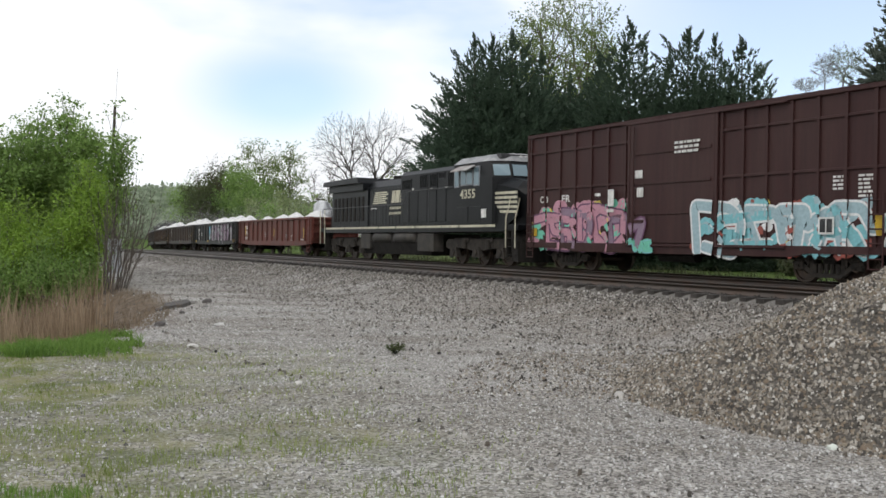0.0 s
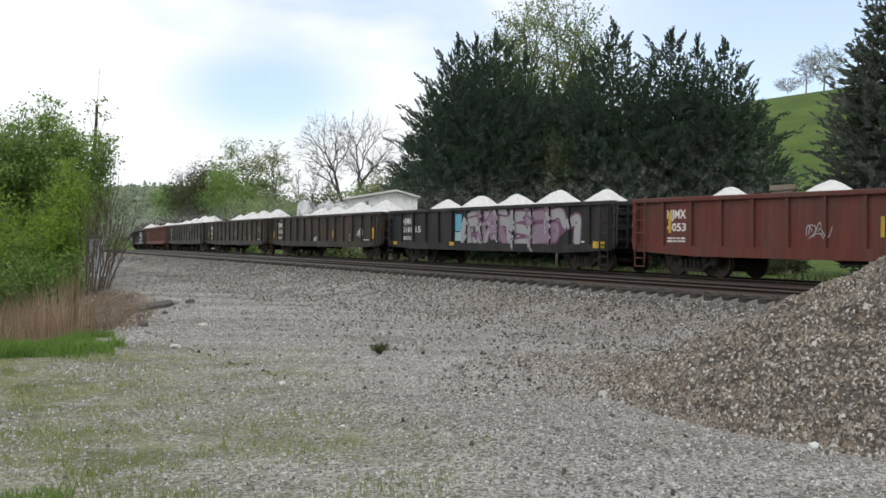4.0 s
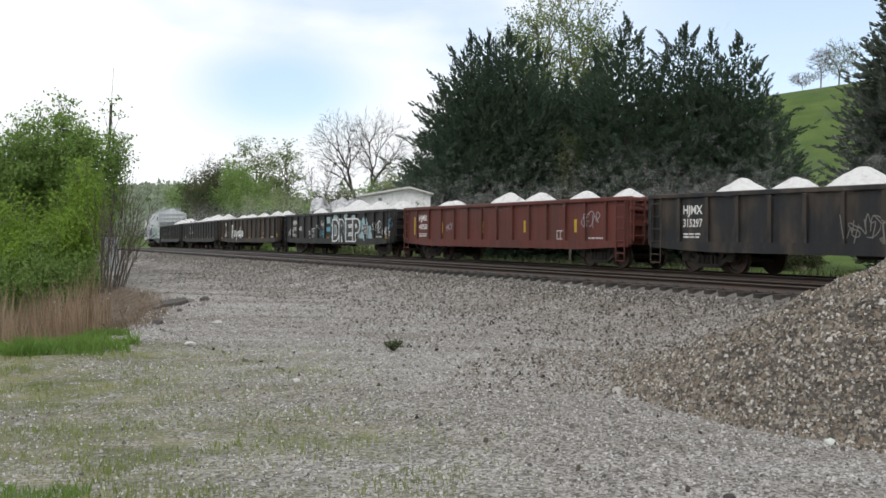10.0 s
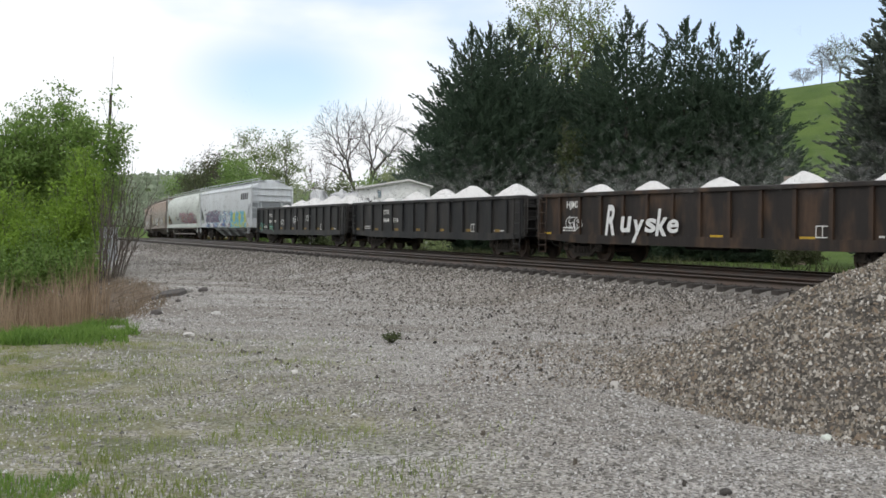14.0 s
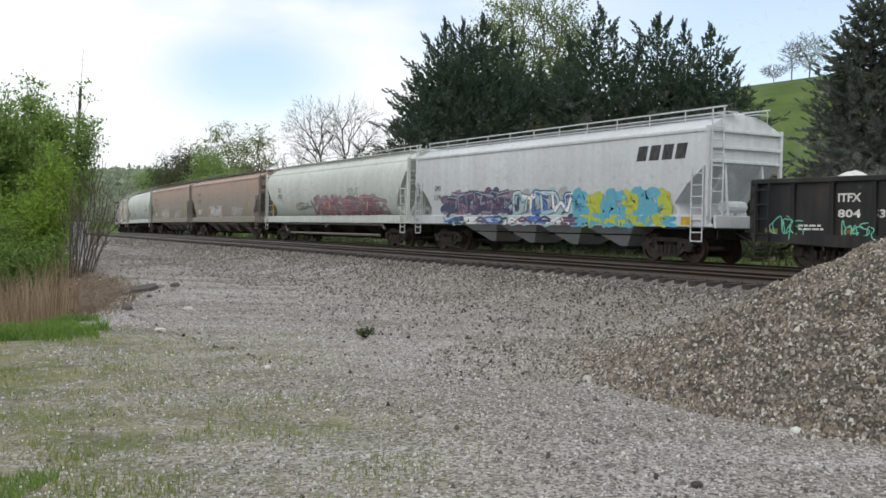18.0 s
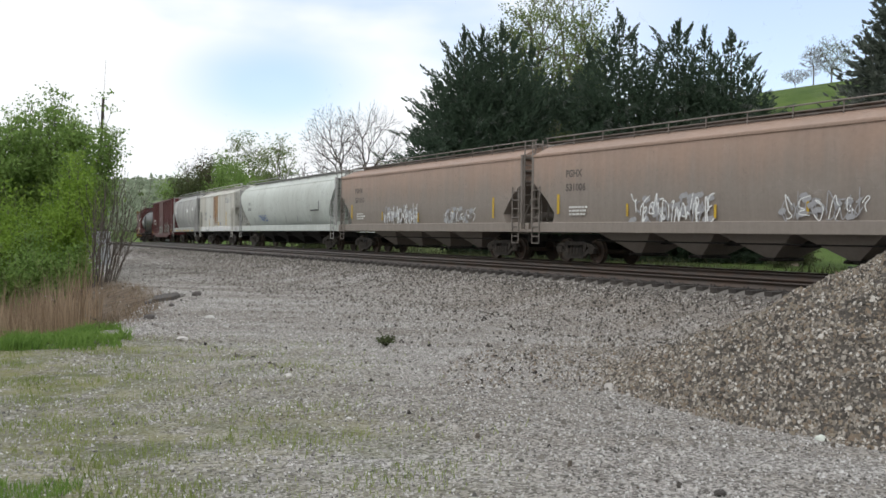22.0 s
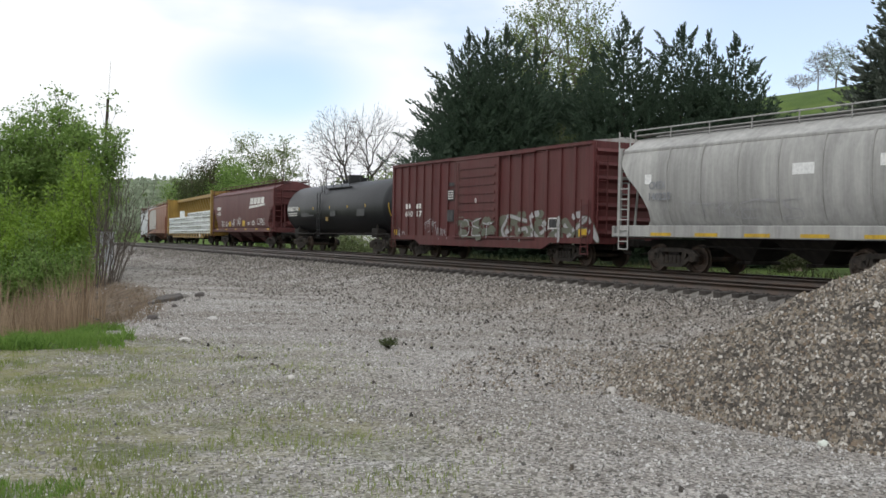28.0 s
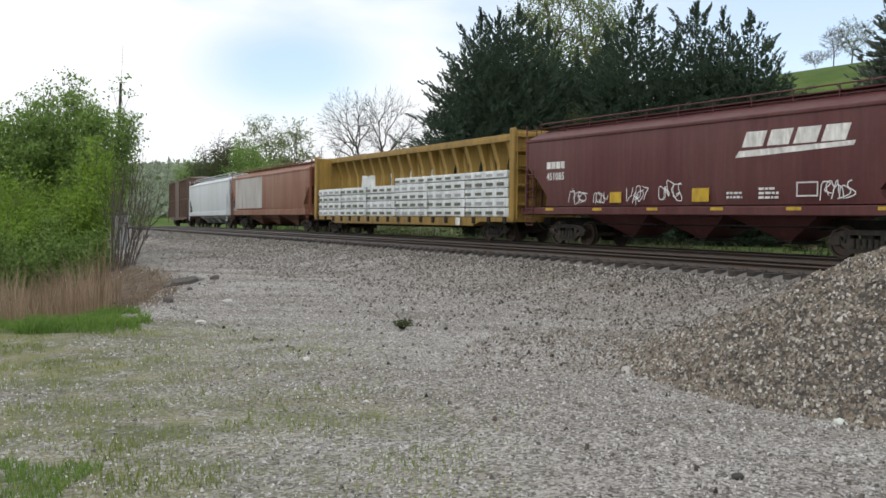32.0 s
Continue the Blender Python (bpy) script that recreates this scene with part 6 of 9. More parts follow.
    for side in (-1, 1):
        for c in range(cols):
            tiers = 5 if c >= 3 else 4
            if c == 2:
                tiers = 4
            for k in range(tiers):
                tall = 0.36 if k < 4 else 0.30
                z = 1.0 + k * 0.385
                bm = bmesh.new()
                x0, x1 = -h + 0.45 + c * wdt + 0.03, -h + 0.45 + (c + 1) * wdt - 0.03
                y0, y1 = (-1.46, -0.22) if side < 0 else (0.22, 1.46)
                bx(bm, x0 + r.uniform(0, 0.12), x1 - r.uniform(0, 0.12), y0 + r.uniform(0, 0.05), y1, z, z + tall, 0.03)
                ob = put("timber_pack", bm, P_WRAP)
                tagged(ob, "bundle of lumber in white plastic wrap on the flat car", "lumber", "lumber bundles on the flat car")
                ROLLING.append((ob, (rear + front) / 2, h - 2.2))
                bm = bmesh.new()
                for q in range(4):
                    x = x0 + (x1 - x0) * (q + 0.5) / 4
                    bx(bm, x - 0.42, x + 0.1, y0 - 0.006 if side < 0 else y1 - 0.02, y0 + 0.02 if side < 0 else y1 + 0.006, z + tall * 0.25, z + tall * 0.6)
                tagged(part("wrap_print", bm, SPRAY["dull_green"] if (c + k) % 3 else SPRAY["grey"], ob), kind="stuff")
    # torn loose sheet of wrap on the load
    bm = bmesh.new()
    prism(bm, [(-4.2, 2.5), (-2.9, 2.52), (-3.0, 3.1), (-3.6, 2.98), (-4.1, 3.12)], -1.44, -1.2)
    ob = put("torn_wrap", bm, P_WRAP)
    tagged(ob, "torn white wrap lying over the lumber", "wrap")
    ROLLING.append((ob, (rear + front) / 2, h - 2.2))


# ---------------------------------------------------------------- locomotive
def loco_truck(parent, x):
    t = new("truck")
    t.parent = parent
    t.matrix_basis = pose(x, 0, 0)
    t["label"] = "grimy three-axle locomotive truck"
    bm = bmesh.new()
    prism(bm, [(-2.75, 0.95), (-2.5, 1.08), (2.5, 1.08), (2.75, 0.95), (2.75, 0.72), (2.3, 0.62), (1.5, 0.72), (0.55, 0.62), (-0.55, 0.62), (-1.5, 0.72), (-2.3, 0.62), (-2.75, 0.72)], -0.07, 0.07)
    for a in (-1.95, 0.0, 1.95):
        prism(bm, [(a - 0.34, 0.32), (a + 0.34, 0.32), (a + 0.22, 0.74), (a - 0.22, 0.74)], -0.15, 0.05)
        tube(bm, (a, -0.2, 0.53), (a, -0.1, 0.53), 0.15, sides=14)
    for a in (-1.0, 1.0):
        tube(bm, (a, -0.12, 0.7), (a, -0.12, 1.05), 0.12, sides=10)
        bx(bm, a - 0.3, a + 0.3, -0.14, 0.0, 0.92, 1.12, 0.03)
    s = part("side_frame", bm, P_TRUCK, t, m=pose(0, -1.08, 0))
    again(s, pose(0, 1.08, 0, 0, 0, 180))
    bm = bmesh.new()
    bx(bm, -2.4, 2.4, -0.95, 0.95, 0.75, 1.15, 0.04)
    part("bolster", bm, P_UNDER, t)
    for dx in (-1.95, 0.0, 1.95):
        o = new("wheel_set", LOCO_WHEELS)
        o.parent, o.matrix_basis = t, pose(dx, 0, 0.53)
        SPIN.setdefault((dx, 0.53), []).append(o)


def locomotive(rear, front):
    h = (front - rear) / 2
    e = thing("diesel_locomotive", "black diesel freight locomotive with cream stripes and number", "locomotive")
    DK = 1.66
    bm = bmesh.new()
    bx(bm, -h + 0.5, h - 0.9, -1.5, 1.5, 1.38, DK)
    bx(bm, -h, -h + 0.5, -1.5, 1.5, 1.42, DK, 0.02)
    bx(bm, h - 0.9, h, -1.5, 1.5, 1.42, DK, 0.02)
    part("frame", bm, P_LOCO, e)
    bm = bmesh.new()
    x = -h + 0.35
    for x0, x1 in ((-9.6, -6.9), (-6.8, -4.5), (-4.4, -2.4), (-2.3, -0.4), (-0.3, 1.7), (1.8, 4.3), (4.4, 5.9), (6.0, 8.9)):
        bx(bm, x0, x1, -1.512, -1.49, 1.565, 1.665)
    part("sill_stripe", bm, P_CREAM, e, "worn cream stripe along the frame")
    # hoods
    bm = bmesh.new()
    HW = 0.92
    loft(bm, [[(x, -HW, DK), (x, -HW, 3.72), (x, -HW + 0.25, 4.06), (x, HW - 0.25, 4.06), (x, HW, 3.72), (x, HW, DK)] for x in (-4.9, -0.35)])
    part("engine_hood", bm, P_LOCO, e)
    bm = bmesh.new()
    bx(bm, -10.0, -4.9, -1.0, 1.0, DK, 3.75, 0.02)
    part("radiator_hood", bm, P_LOCO, e)
    bm = bmesh.new()
    prism(bm, [(-10.25, 3.98), (-10.15, 4.22), (-5.3, 4.28), (-5.1, 3.98)], -1.48, 1.48)
    prism(bm, [(-10.0, 3.62), (-10.0, 3.99), (-5.1, 3.99), (-5.1, 3.62)], -1.2, 1.2)
    part("radiator_wing", bm, P_LOCO, e, "overhanging radiator roof")
    bm, leaf_ = bmesh.new(), None
    bx(bm, 0, 0.26, -1.03, -0.99, 2.05, 3.25)
    bx(bm, -0.04, 0.3, -1.012, -0.985, 2.0, 3.3)
    for k in range(8):
        m = pose(-9.6 + k * 0.56, 0, 0)
        leaf_ = part("radiator_louver", bm, P_UNDER, e, m=m) if leaf_ is None else again(leaf_, m)
    bm, leaf_ = bmesh.new(), None
    bx(bm, 0, 0.37, -HW - 0.022, -HW + 0.02, 1.8, 3.6, 0.01)
    for k in range(11):
        m = pose(-4.7 + k * 0.4, 0, 0)
        leaf_ = part("hood_door", bm, P_LOCO, e, m=m) if leaf_ is None else again(leaf_, m)
    bm = bmesh.new()
    loft(bm, [[(x, -1.25, DK), (x, -1.25, 4.08), (x, -1.08, 4.26), (x, 1.08, 4.26), (x, 1.25, 4.08), (x, 1.25, DK)] for x in (-0.35, 5.35)])
    part("equipment_hood", bm, P_LOCO, e)
    for x0, x1, z0, z1 in ((-0.15, 0.75, 3.42, 3.86), (1.75, 2.45, 3.42, 4.0), (2.75, 3.4, 3.42, 4.0), (3.6, 4.1, 3.8, 4.0), (4.5, 5.2, 3.4, 4.0)):
        bm = bmesh.new()
        for a0, a1, c0, c1 in ((x0 - 0.05, x1 + 0.05, z0 - 0.05, z0), (x0 - 0.05, x1 + 0.05, z1, z1 + 0.05), (x0 - 0.05, x0, z0, z1), (x1, x1 + 0.05, z0, z1)):
            bx(bm, a0, a1, -1.275, -1.24, c0, c1)
        grille = part("intake_frame", bm, P_LOCO, e)
        # flat plate on the closed hood, its near-black colour painting the intake's inner shade
        bm = bmesh.new()
        bx(bm, x0, x1, -1.256, -1.246, z0, z1)
        part("intake_shade_plate", bm, P_INTAKE_SHADE, grille, "near-black plate painting the shade inside the intake")
        bm, slat = bmesh.new(), None
        bx(bm, -0.012, 0.012, -1.27, -1.25, z0, z1)
        for k in range(1, int((x1 - x0) / 0.12)):
            m = pose(x0 + 0.12 * k, 0, 0)
            slat = part("intake_slat", bm, P_LOCO, grille, m=m) if slat is None else again(slat, m, grille)
    bm = bmesh.new()
    for x0 in (5.65, 6.75):
        bx(bm, x0, x0 + 1.0, -1.495, -1.475, 1.78, 2.42, 0.01)
    part("battery_door", bm, P_LOCO, e)
    bm, leaf_ = bmesh.new(), None
    bx(bm, 0, 0.86, -1.272, -1.24, 1.85, 3.28, 0.012)
    for k in range(6):
        m = pose(-0.25 + k * 0.92, 0, 0)
        leaf_ = part("access_panel", bm, P_LOCO, e, m=m) if leaf_ is None else again(leaf_, m)
    bm = bmesh.new()
    tube(bm, (-3.2, 0, 4.0), (-3.2, 0, 4.3), 0.3, sides=12)
    bx(bm, -2.2, -1.2, -0.4, 0.4, 4.0, 4.22, 0.04)
    part("exhaust_stack", bm, P_UNDER, e)
    # cab and nose
    bm = bmesh.new()
    cab = [(5.35, -1.48), (8.6, -1.48), (9.0, -0.8), (9.05, 0.8), (8.6, 1.48), (5.35, 1.48)]
    loft(bm, [[(x, y, DK) for x, y in cab], [(x, y, 3.55) for x, y in cab], [(x if x < 8 else x - 0.25, y * 0.97, 4.22) for x, y in cab]])
    part("cab", bm, P_LOCO, e)
    bm = bmesh.new()
    loft(bm, [[(x if x < 8 else x - 0.2, y * 1.0, 4.22) for x, y in cab], [(x if x < 8 else x - 0.45, y * 0.72, 4.52) for x, y in cab], [(x if x < 8 else x - 0.9, y * 0.3, 4.6) for x, y in cab]])
    part("cab_roof", bm, paint("cab_roof_paint", (0.20, 0.205, 0.21), (0.36, 0.36, 0.36), 0.8, 2, 0), e, "dusty grey cab roof")
    bm = bmesh.new()
    loft(bm, [[(8.55, y, z) for y, z in ((-1.35, DK), (-1.35, 3.3), (-0.9, 3.62), (0.9, 3.62), (1.35, 3.3), (1.35, DK))],
              [(9.9, y, z) for y, z in ((-1.15, DK), (-1.15, 3.05), (-0.8, 3.38), (0.8, 3.38), (1.15, 3.05), (1.15, DK))],
              [(10.2, y, z) for y, z in ((-0.9, DK), (-0.9, 2.8), (-0.7, 3.1), (0.7, 3.1), (0.9, 2.8), (0.9, DK))]])
    part("nose", bm, P_LOCO, e)
    for nm, x0, x1, z0, z1 in (("side_window", 5.5, 5.85, 3.3, 3.92), ("side_window", 6.05, 6.45, 3.35, 3.92), ("side_window", 6.53, 6.98, 3.35, 3.92), ("side_window", 7.15, 7.55, 3.3, 4.02)):
        bm = bmesh.new()
        bx(bm, x0 - 0.05, x1 + 0.05, -1.495, -1.44, z0 - 0.05, z1 + 0.05, 0.01)
        w = part(nm, bm, P_GREYTXT, e)
        bm = bmesh.new()
        bx(bm, x0, x1, -1.502, -1.492, z0, z1)
        part("pane", bm, P_GLASS, w)
    bm = bmesh.new()
    loft(bm, [[(x, -1.46, 4.1), (x, -1.46, 4.14), (x, -1.86, 3.92), (x, -1.86, 3.88)] for x in (5.75, 7.2)])
    part("sun_visor", bm, P_GALV, e, "pale grey sun visor over the cab window")

    def front_pane(a, b, z0, z1):
        """A windscreen pane on the slanted cab front, between two plan corners."""
        bm = bmesh.new()
        ax, ay = a
        bx_, by_ = b
        d = Vector((bx_ - ax, by_ - ay, 0)).normalized()
        nrm = Vector((-d.y, d.x, 0))
        if nrm.x < 0:
            nrm = -nrm
        p = [Vector((ax, ay, z0)) + nrm * 0.02, Vector((bx_, by_, z0)) + nrm * 0.02, Vector((bx_ - 0.2, by_ * 0.97, z1)) + nrm * 0.02, Vector((ax - 0.2, ay * 0.97, z1)) + nrm * 0.02]
        back = [v - nrm * 0.03 for v in p]
        loft(bm, [p, back])
        return bm
    for a, b in (((8.64, -1.42), (8.98, -0.85)), ((9.0, -0.72), (9.04, -0.06)), ((9.04, 0.06), (9.0, 0.72))):
        part("windscreen", front_pane(a, b, 3.62, 4.08), P_GLASS, e)
    # the flared side panel ahead of the cab carries the stripes
    bm = bmesh.new()
    prism(bm, [(8.0, DK), (9.6, DK), (10.35, 2.0), (10.35, 2.95), (8.0, 3.1)], -1.36, -1.30)
    part("nose_side_panel", bm, P_LOCO, e)
    bm = bmesh.new()
    for k in range(5):
        z = 2.12 + k * 0.185
        prism(bm, [(9.05 - k * 0.19, z), (10.3, z - 0.02), (10.3, z + 0.08), (9.0 - k * 0.19, z + 0.1)], -1.375, -1.358)
    part("nose_stripe", bm, P_CREAM, e, "cream warning stripes on the nose")
    bm = bmesh.new()
    for k in range(5):
        z = 2.12 + k * 0.185
        bx(bm, 10.2, 10.215, -0.85, 0.85, z, z + 0.09)
    part("nose_stripe", bm, P_CREAM, e)
    bm = bmesh.new()
    bx(bm, 8.3, 8.62, -1.1, 0.9, 4.32, 4.52, 0.02)
    part("number_board", bm, P_BLACKTXT, e)
    bm = bmesh.new()
    for y in (-0.18, 0.06):
        tube(bm, (8.55, y, 4.38), (8.66, y, 4.38), 0.09, sides=12)
    part("headlight", bm, P_WHITE, e, "round headlights over the windscreen")
    bm = bmesh.new()
    prism(bm, [(10.1, 0.25), (10.55, 0.2), (10.5, 1.0), (10.2, 1.45), (10.0, 1.45)], -1.45, 1.45)
    part("pilot", bm, P_UNDER, e, "dark snow plough")
    # steps and rails
    for sx in (1, -1):
        bm = bmesh.new()
        for k in range(4):
            z = 0.45 + k * 0.32
            bx(bm, sx * (h - 0.75), sx * (h - 0.15), -1.5, -1.1, z, z + 0.04)
        bx(bm, min(sx * (h - 0.8), sx * (h - 0.74)), max(sx * (h - 0.8), sx * (h - 0.74)), -1.5, -1.0, 0.4, DK)
        part("step", bm, P_UNDER, e)
        bm = bmesh.new()
        for dx in (0.8, 0.12):
            xx = sx * (h - dx)
            bar(bm, [(xx, -1.53, 0.75), (xx, -1.53, 1.9), (xx + 0.14 * sx, -1.5, 2.3), (xx + 0.2 * sx, -1.46, 2.65)], 0.025)
        part("step_rail", bm, P_CREAM, e, "pale yellow step handrail")
    bm = bmesh.new()
    bar(bm, [(-h + 0.3, -1.46, 2.72), (0.3, -1.46, 2.72), (0.85, -1.46, 3.3), (5.3, -1.46, 3.3)], 0.022)
    bar(bm, [(-h + 0.3, 1.46, 2.72), (5.3, 1.46, 2.72)], 0.022)
    part("handrail", bm, P_RAILING, e)
    bm = bmesh.new()
    bm2, st = bmesh.new(), None
    tube(bm, (0, -1.46, DK), (0, -1.46, 2.72), 0.02, sides=5)
    for xx in np.linspace(-h + 0.3, 0.3, 9):
        st = part("handrail_stanchion", bm, P_RAILING, e, m=pose(float(xx), 0, 0)) if st is None else again(st, pose(float(xx), 0, 0))
    tube(bm2, (0, -1.46, DK), (0, -1.46, 3.3), 0.02, sides=5)
    again(part("handrail_stanchion", bm2, P_RAILING, e, m=pose(0.85, 0, 0)), pose(3.0, 0, 0))
    # under the frame
    bm = bmesh.new()
    loft(bm, [[(x, -1.3, 1.3), (x, -1.42, 0.95), (x, -1.2, 0.32), (x, 1.2, 0.32), (x, 1.42, 0.95), (x, 1.3, 1.3)] for x in (-4.6, 2.9)])
    part("fuel_tank", bm, P_UNDER, e)
    for x0, x1 in ((-3.2, -1.1), (-0.7, 1.6)):
        bm = bmesh.new()
        k = 16
        loft(bm, [[(x, -1.28 + r_ * math.sin(6.283 * i / k), 1.12 + r_ * math.cos(6.283 * i / k)) for i in range(k)] for x, r_ in ((x0, 0.06), (x0 + 0.05, 0.2), (x0 + 0.16, 0.27), (x1 - 0.16, 0.27), (x1 - 0.05, 0.2), (x1, 0.06))])
        part("air_reservoir", bm, P_VESSEL, e, smooth=True)
    bm = bmesh.new()
    bx(bm, -4.7, -3.5, -1.46, -0.9, 0.55, 1.36, 0.03)
    part("battery_box", bm, P_VESSEL, e)
    bm = bmesh.new()
    bx(bm, 1.9, 3.5, -1.46, -0.9, 0.5, 1.34, 0.03)
    part("battery_box", bm, P_VESSEL, e)
    loco_truck(e, 6.9)
    loco_truck(e, -7.1)
    couplers(e, h)
    # marks
    words(e, "4355", 5.95, 2.78, 0.36, -1.486, P_CREAM, 1.3)
    plates(e, P_WHITE, [(7.75, 8.15, 1.95, 2.3)], -1.487, "notice")
    r = random.Random(3)
    for k in range(6):
        plates(e, P_CREAM, [(-4.4 + 0.06 * k, -2.7 + 0.05 * k - 0.2 * (k % 2), 2.86 + k * 0.105, 2.93 + k * 0.105)], -HW - 0.027, "emblem_stripe", lean=0.3)
    for x0, x1 in ((-2.1, -1.75), (-1.7, -1.2), (-1.1, -0.5)):
        plates(e, P_CREAM, [(x0, x1, 2.86, 3.46)], -HW - 0.027 if x1 < -0.35 else -1.255, "emblem", lean=0.2)
    plates(e, P_CREAM, [(-2.3 + 0.2 * k, -2.15 + 0.2 * k, 2.54, 2.66) for k in range(7)] + [(-2.35 + 0.2 * k, -2.2 + 0.2 * k, 2.28, 2.40) for k in range(8)], -HW - 0.027, "emblem_line", lean=0.2)
    small_print(e, P_WHITE, -4.6, 2.6, 0.8, 1, -HW - 0.027, 0.1, 8)
    plates(e, P_WHITE, [(0.9, 1.05, 3.35, 3.45), (2.7, 2.95, 3.33, 3.37), (4.2, 4.5, 3.33, 3.37)], -1.26, "notice")
    ROLLING.append((e, (rear + front) / 2, 7.0))


boxcars()
locomotive(221.0, 242.1)
gondolas()
hoppers()
tank_car(-107.2, -91.5)
lumber_car(-149.1, -126.7)


# ---------------------------------------------------------------- stones
def stone_material(name, tones, rough=0.95):
    """Loose stones, each with a tone of its own."""
    m = bpy.data.materials.new(name)
    m.use_nodes = True
    n, l = m.node_tree.nodes, m.node_tree.links
    b = n["Principled BSDF"]
    b.inputs["Roughness"].default_value = rough
    b.inputs["Specular IOR Level"].default_value = 0.2
    g = n.new("ShaderNodeNewGeometry")
    ramp = n.new("ShaderNodeValToRGB")
    ramp.color_ramp.interpolation = "CONSTANT"
    for i, c in enumerate(tones):
        el = ramp.color_ramp.elements[i] if i < 2 else ramp.color_ramp.elements.new(i / len(tones))
        el.position, el.color = i / len(tones), (*c, 1)
    co = n.new("ShaderNodeTexCoord")
    t = n.new("ShaderNodeTexNoise")
    t.inputs["Scale"].default_value = 40
    r = n.new("ShaderNodeMapRange")
    r.inputs[1].default_value, r.inputs[2].default_value, r.inputs[3].default_value, r.inputs[4].default_value = 0.25, 0.75, 0.75, 1.25
    sc = n.new("ShaderNodeVectorMath")
    sc.operation = "SCALE"
    l.new(g.outputs["Random Per Island"], ramp.inputs[0])
    l.new(co.outputs["Object"], t.inputs["Vector"])
    l.new(t.outputs[0], r.inputs[0])
    l.new(ramp.outputs[0], sc.inputs[0])
    l.new(r.outputs[0], sc.inputs["Scale"])
    l.new(sc.outputs[0], b.inputs["Base Color"])
    return m


STONE_V = np.array([(1, 0, -0.4), (-1, 0, -0.4), (0, 1, -0.4), (0, -1, -0.4), (0.5, 0.15, 0.85), (-0.5, -0.15, 0.75)], float)
STONE_F = np.array([(0, 2, 4), (2, 5, 4), (2, 1, 5), (1, 3, 5), (3, 4, 5), (3, 0, 4)])


def pebbles(name, x, y, z, size, mat, seed, label, category):
    """Angular stones at many places, as one mesh."""
    r = np.random.RandomState(seed)
    n = len(x)
    v = STONE_V[None] * r.uniform(0.55, 1.15, (n, 6, 1)) + r.uniform(-0.25, 0.25, (n, 6, 3))
    v = v * (size[:, None, None] * r.uniform(0.62, 1.4, (n, 1, 3)))
    a = r.uniform(0, 6.283, n)
    c, s = np.cos(a)[:, None], np.sin(a)[:, None]
    vx, vy = v[..., 0] * c - v[..., 1] * s, v[..., 0] * s + v[..., 1] * c
    out = np.stack([vx + x[:, None], vy + y[:, None], v[..., 2] + z[:, None]], -1).reshape(-1, 3)
    f = (STONE_F[None] + (np.arange(n) * 6)[:, None, None]).reshape(-1, 3)
    return tagged(raw(name, out, f, mat), label, category, kind="stuff")


M_LOTSTONE = stone_material("limestone_chips", ((0.10, 0.096, 0.09), (0.26, 0.25, 0.235), (0.40, 0.39, 0.375), (0.52, 0.51, 0.49), (0.23, 0.215, 0.195), (0.33, 0.32, 0.305), (0.56, 0.55, 0.535), (0.30, 0.29, 0.28), (0.44, 0.43, 0.415), (0.17, 0.162, 0.15)))
M_BEDSTONE = stone_material("ballast_chips", ((0.035, 0.032, 0.029), (0.105, 0.095, 0.083), (0.185, 0.17, 0.15), (0.30, 0.285, 0.26), (0.095, 0.08, 0.065), (0.145, 0.132, 0.117), (0.06, 0.054, 0.048), (0.22, 0.202, 0.18), (0.13, 0.12, 0.11), (0.40, 0.38, 0.35)))
M_PILESTONE = stone_material("river_stones", ((0.062, 0.055, 0.048), (0.16, 0.139, 0.114), (0.251, 0.226, 0.192), (0.068, 0.062, 0.054), (0.188, 0.146, 0.107), (0.171, 0.137, 0.103), (0.296, 0.271, 0.233), (0.217, 0.192, 0.16), (0.114, 0.104, 0.091), (0.194, 0.174, 0.148), (0.342, 0.314, 0.271), (0.091, 0.082, 0.071), (0.228, 0.194, 0.148), (0.479, 0.456, 0.416)))
rs = np.random.RandomState(11)

# the lot: stones thicker near the camera
n_ = 72000
d_ = 4.6 + 21.0 * rs.uniform(0, 1, n_) ** 1.2
a_ = rs.uniform(-0.56, 0.56, n_)
x_, y_ = a_ * d_, d_
s_, l_, _z = to_line(x_, y_)
w_, g_, e_ = zone_masks(x_, y_)
keep = (l_ < -8.0) & (left_of_bank(x_, y_) < 0.8) & (rs.uniform(0, 1, n_) > 0.8 * w_ + 0.3 * bumps(x_, y_, 2.6, 41)) & (g_ < 0.4) & (np.hypot(x_ - 7.0, y_ - 11.6) > 4.9)
x_, y_ = x_[keep], y_[keep]
pebbles("loose_gravel", x_, y_, ground_height(x_, y_) + 0.003, rs.uniform(0.006, 0.016, len(x_)) * (0.8 + 0.02 * y_) * (1 + 0.7 * (rs.uniform(0, 1, len(x_)) > 0.975)), M_LOTSTONE, 1, "loose grey limestone chips over the lot", "gravel")
# the ballast shoulder
n_ = 52000
s_ = 87 - 80 * rs.uniform(0, 1, n_) ** 1.25
l_ = -5.78 - np.minimum(rs.exponential(2.3, n_), 12.0)
x_, y_, z_ = on_line(s_, l_)
prof_l, prof_u = zip(*PROFILE)
z_ = np.maximum(z_ + np.interp(l_, prof_l, prof_u), ground_height(x_, y_))
pebbles("ballast_stones", x_, y_, z_ + 0.01, rs.uniform(0.018, 0.040, n_), M_BEDSTONE, 2, "crushed grey ballast stones on the shoulder", "ballast")
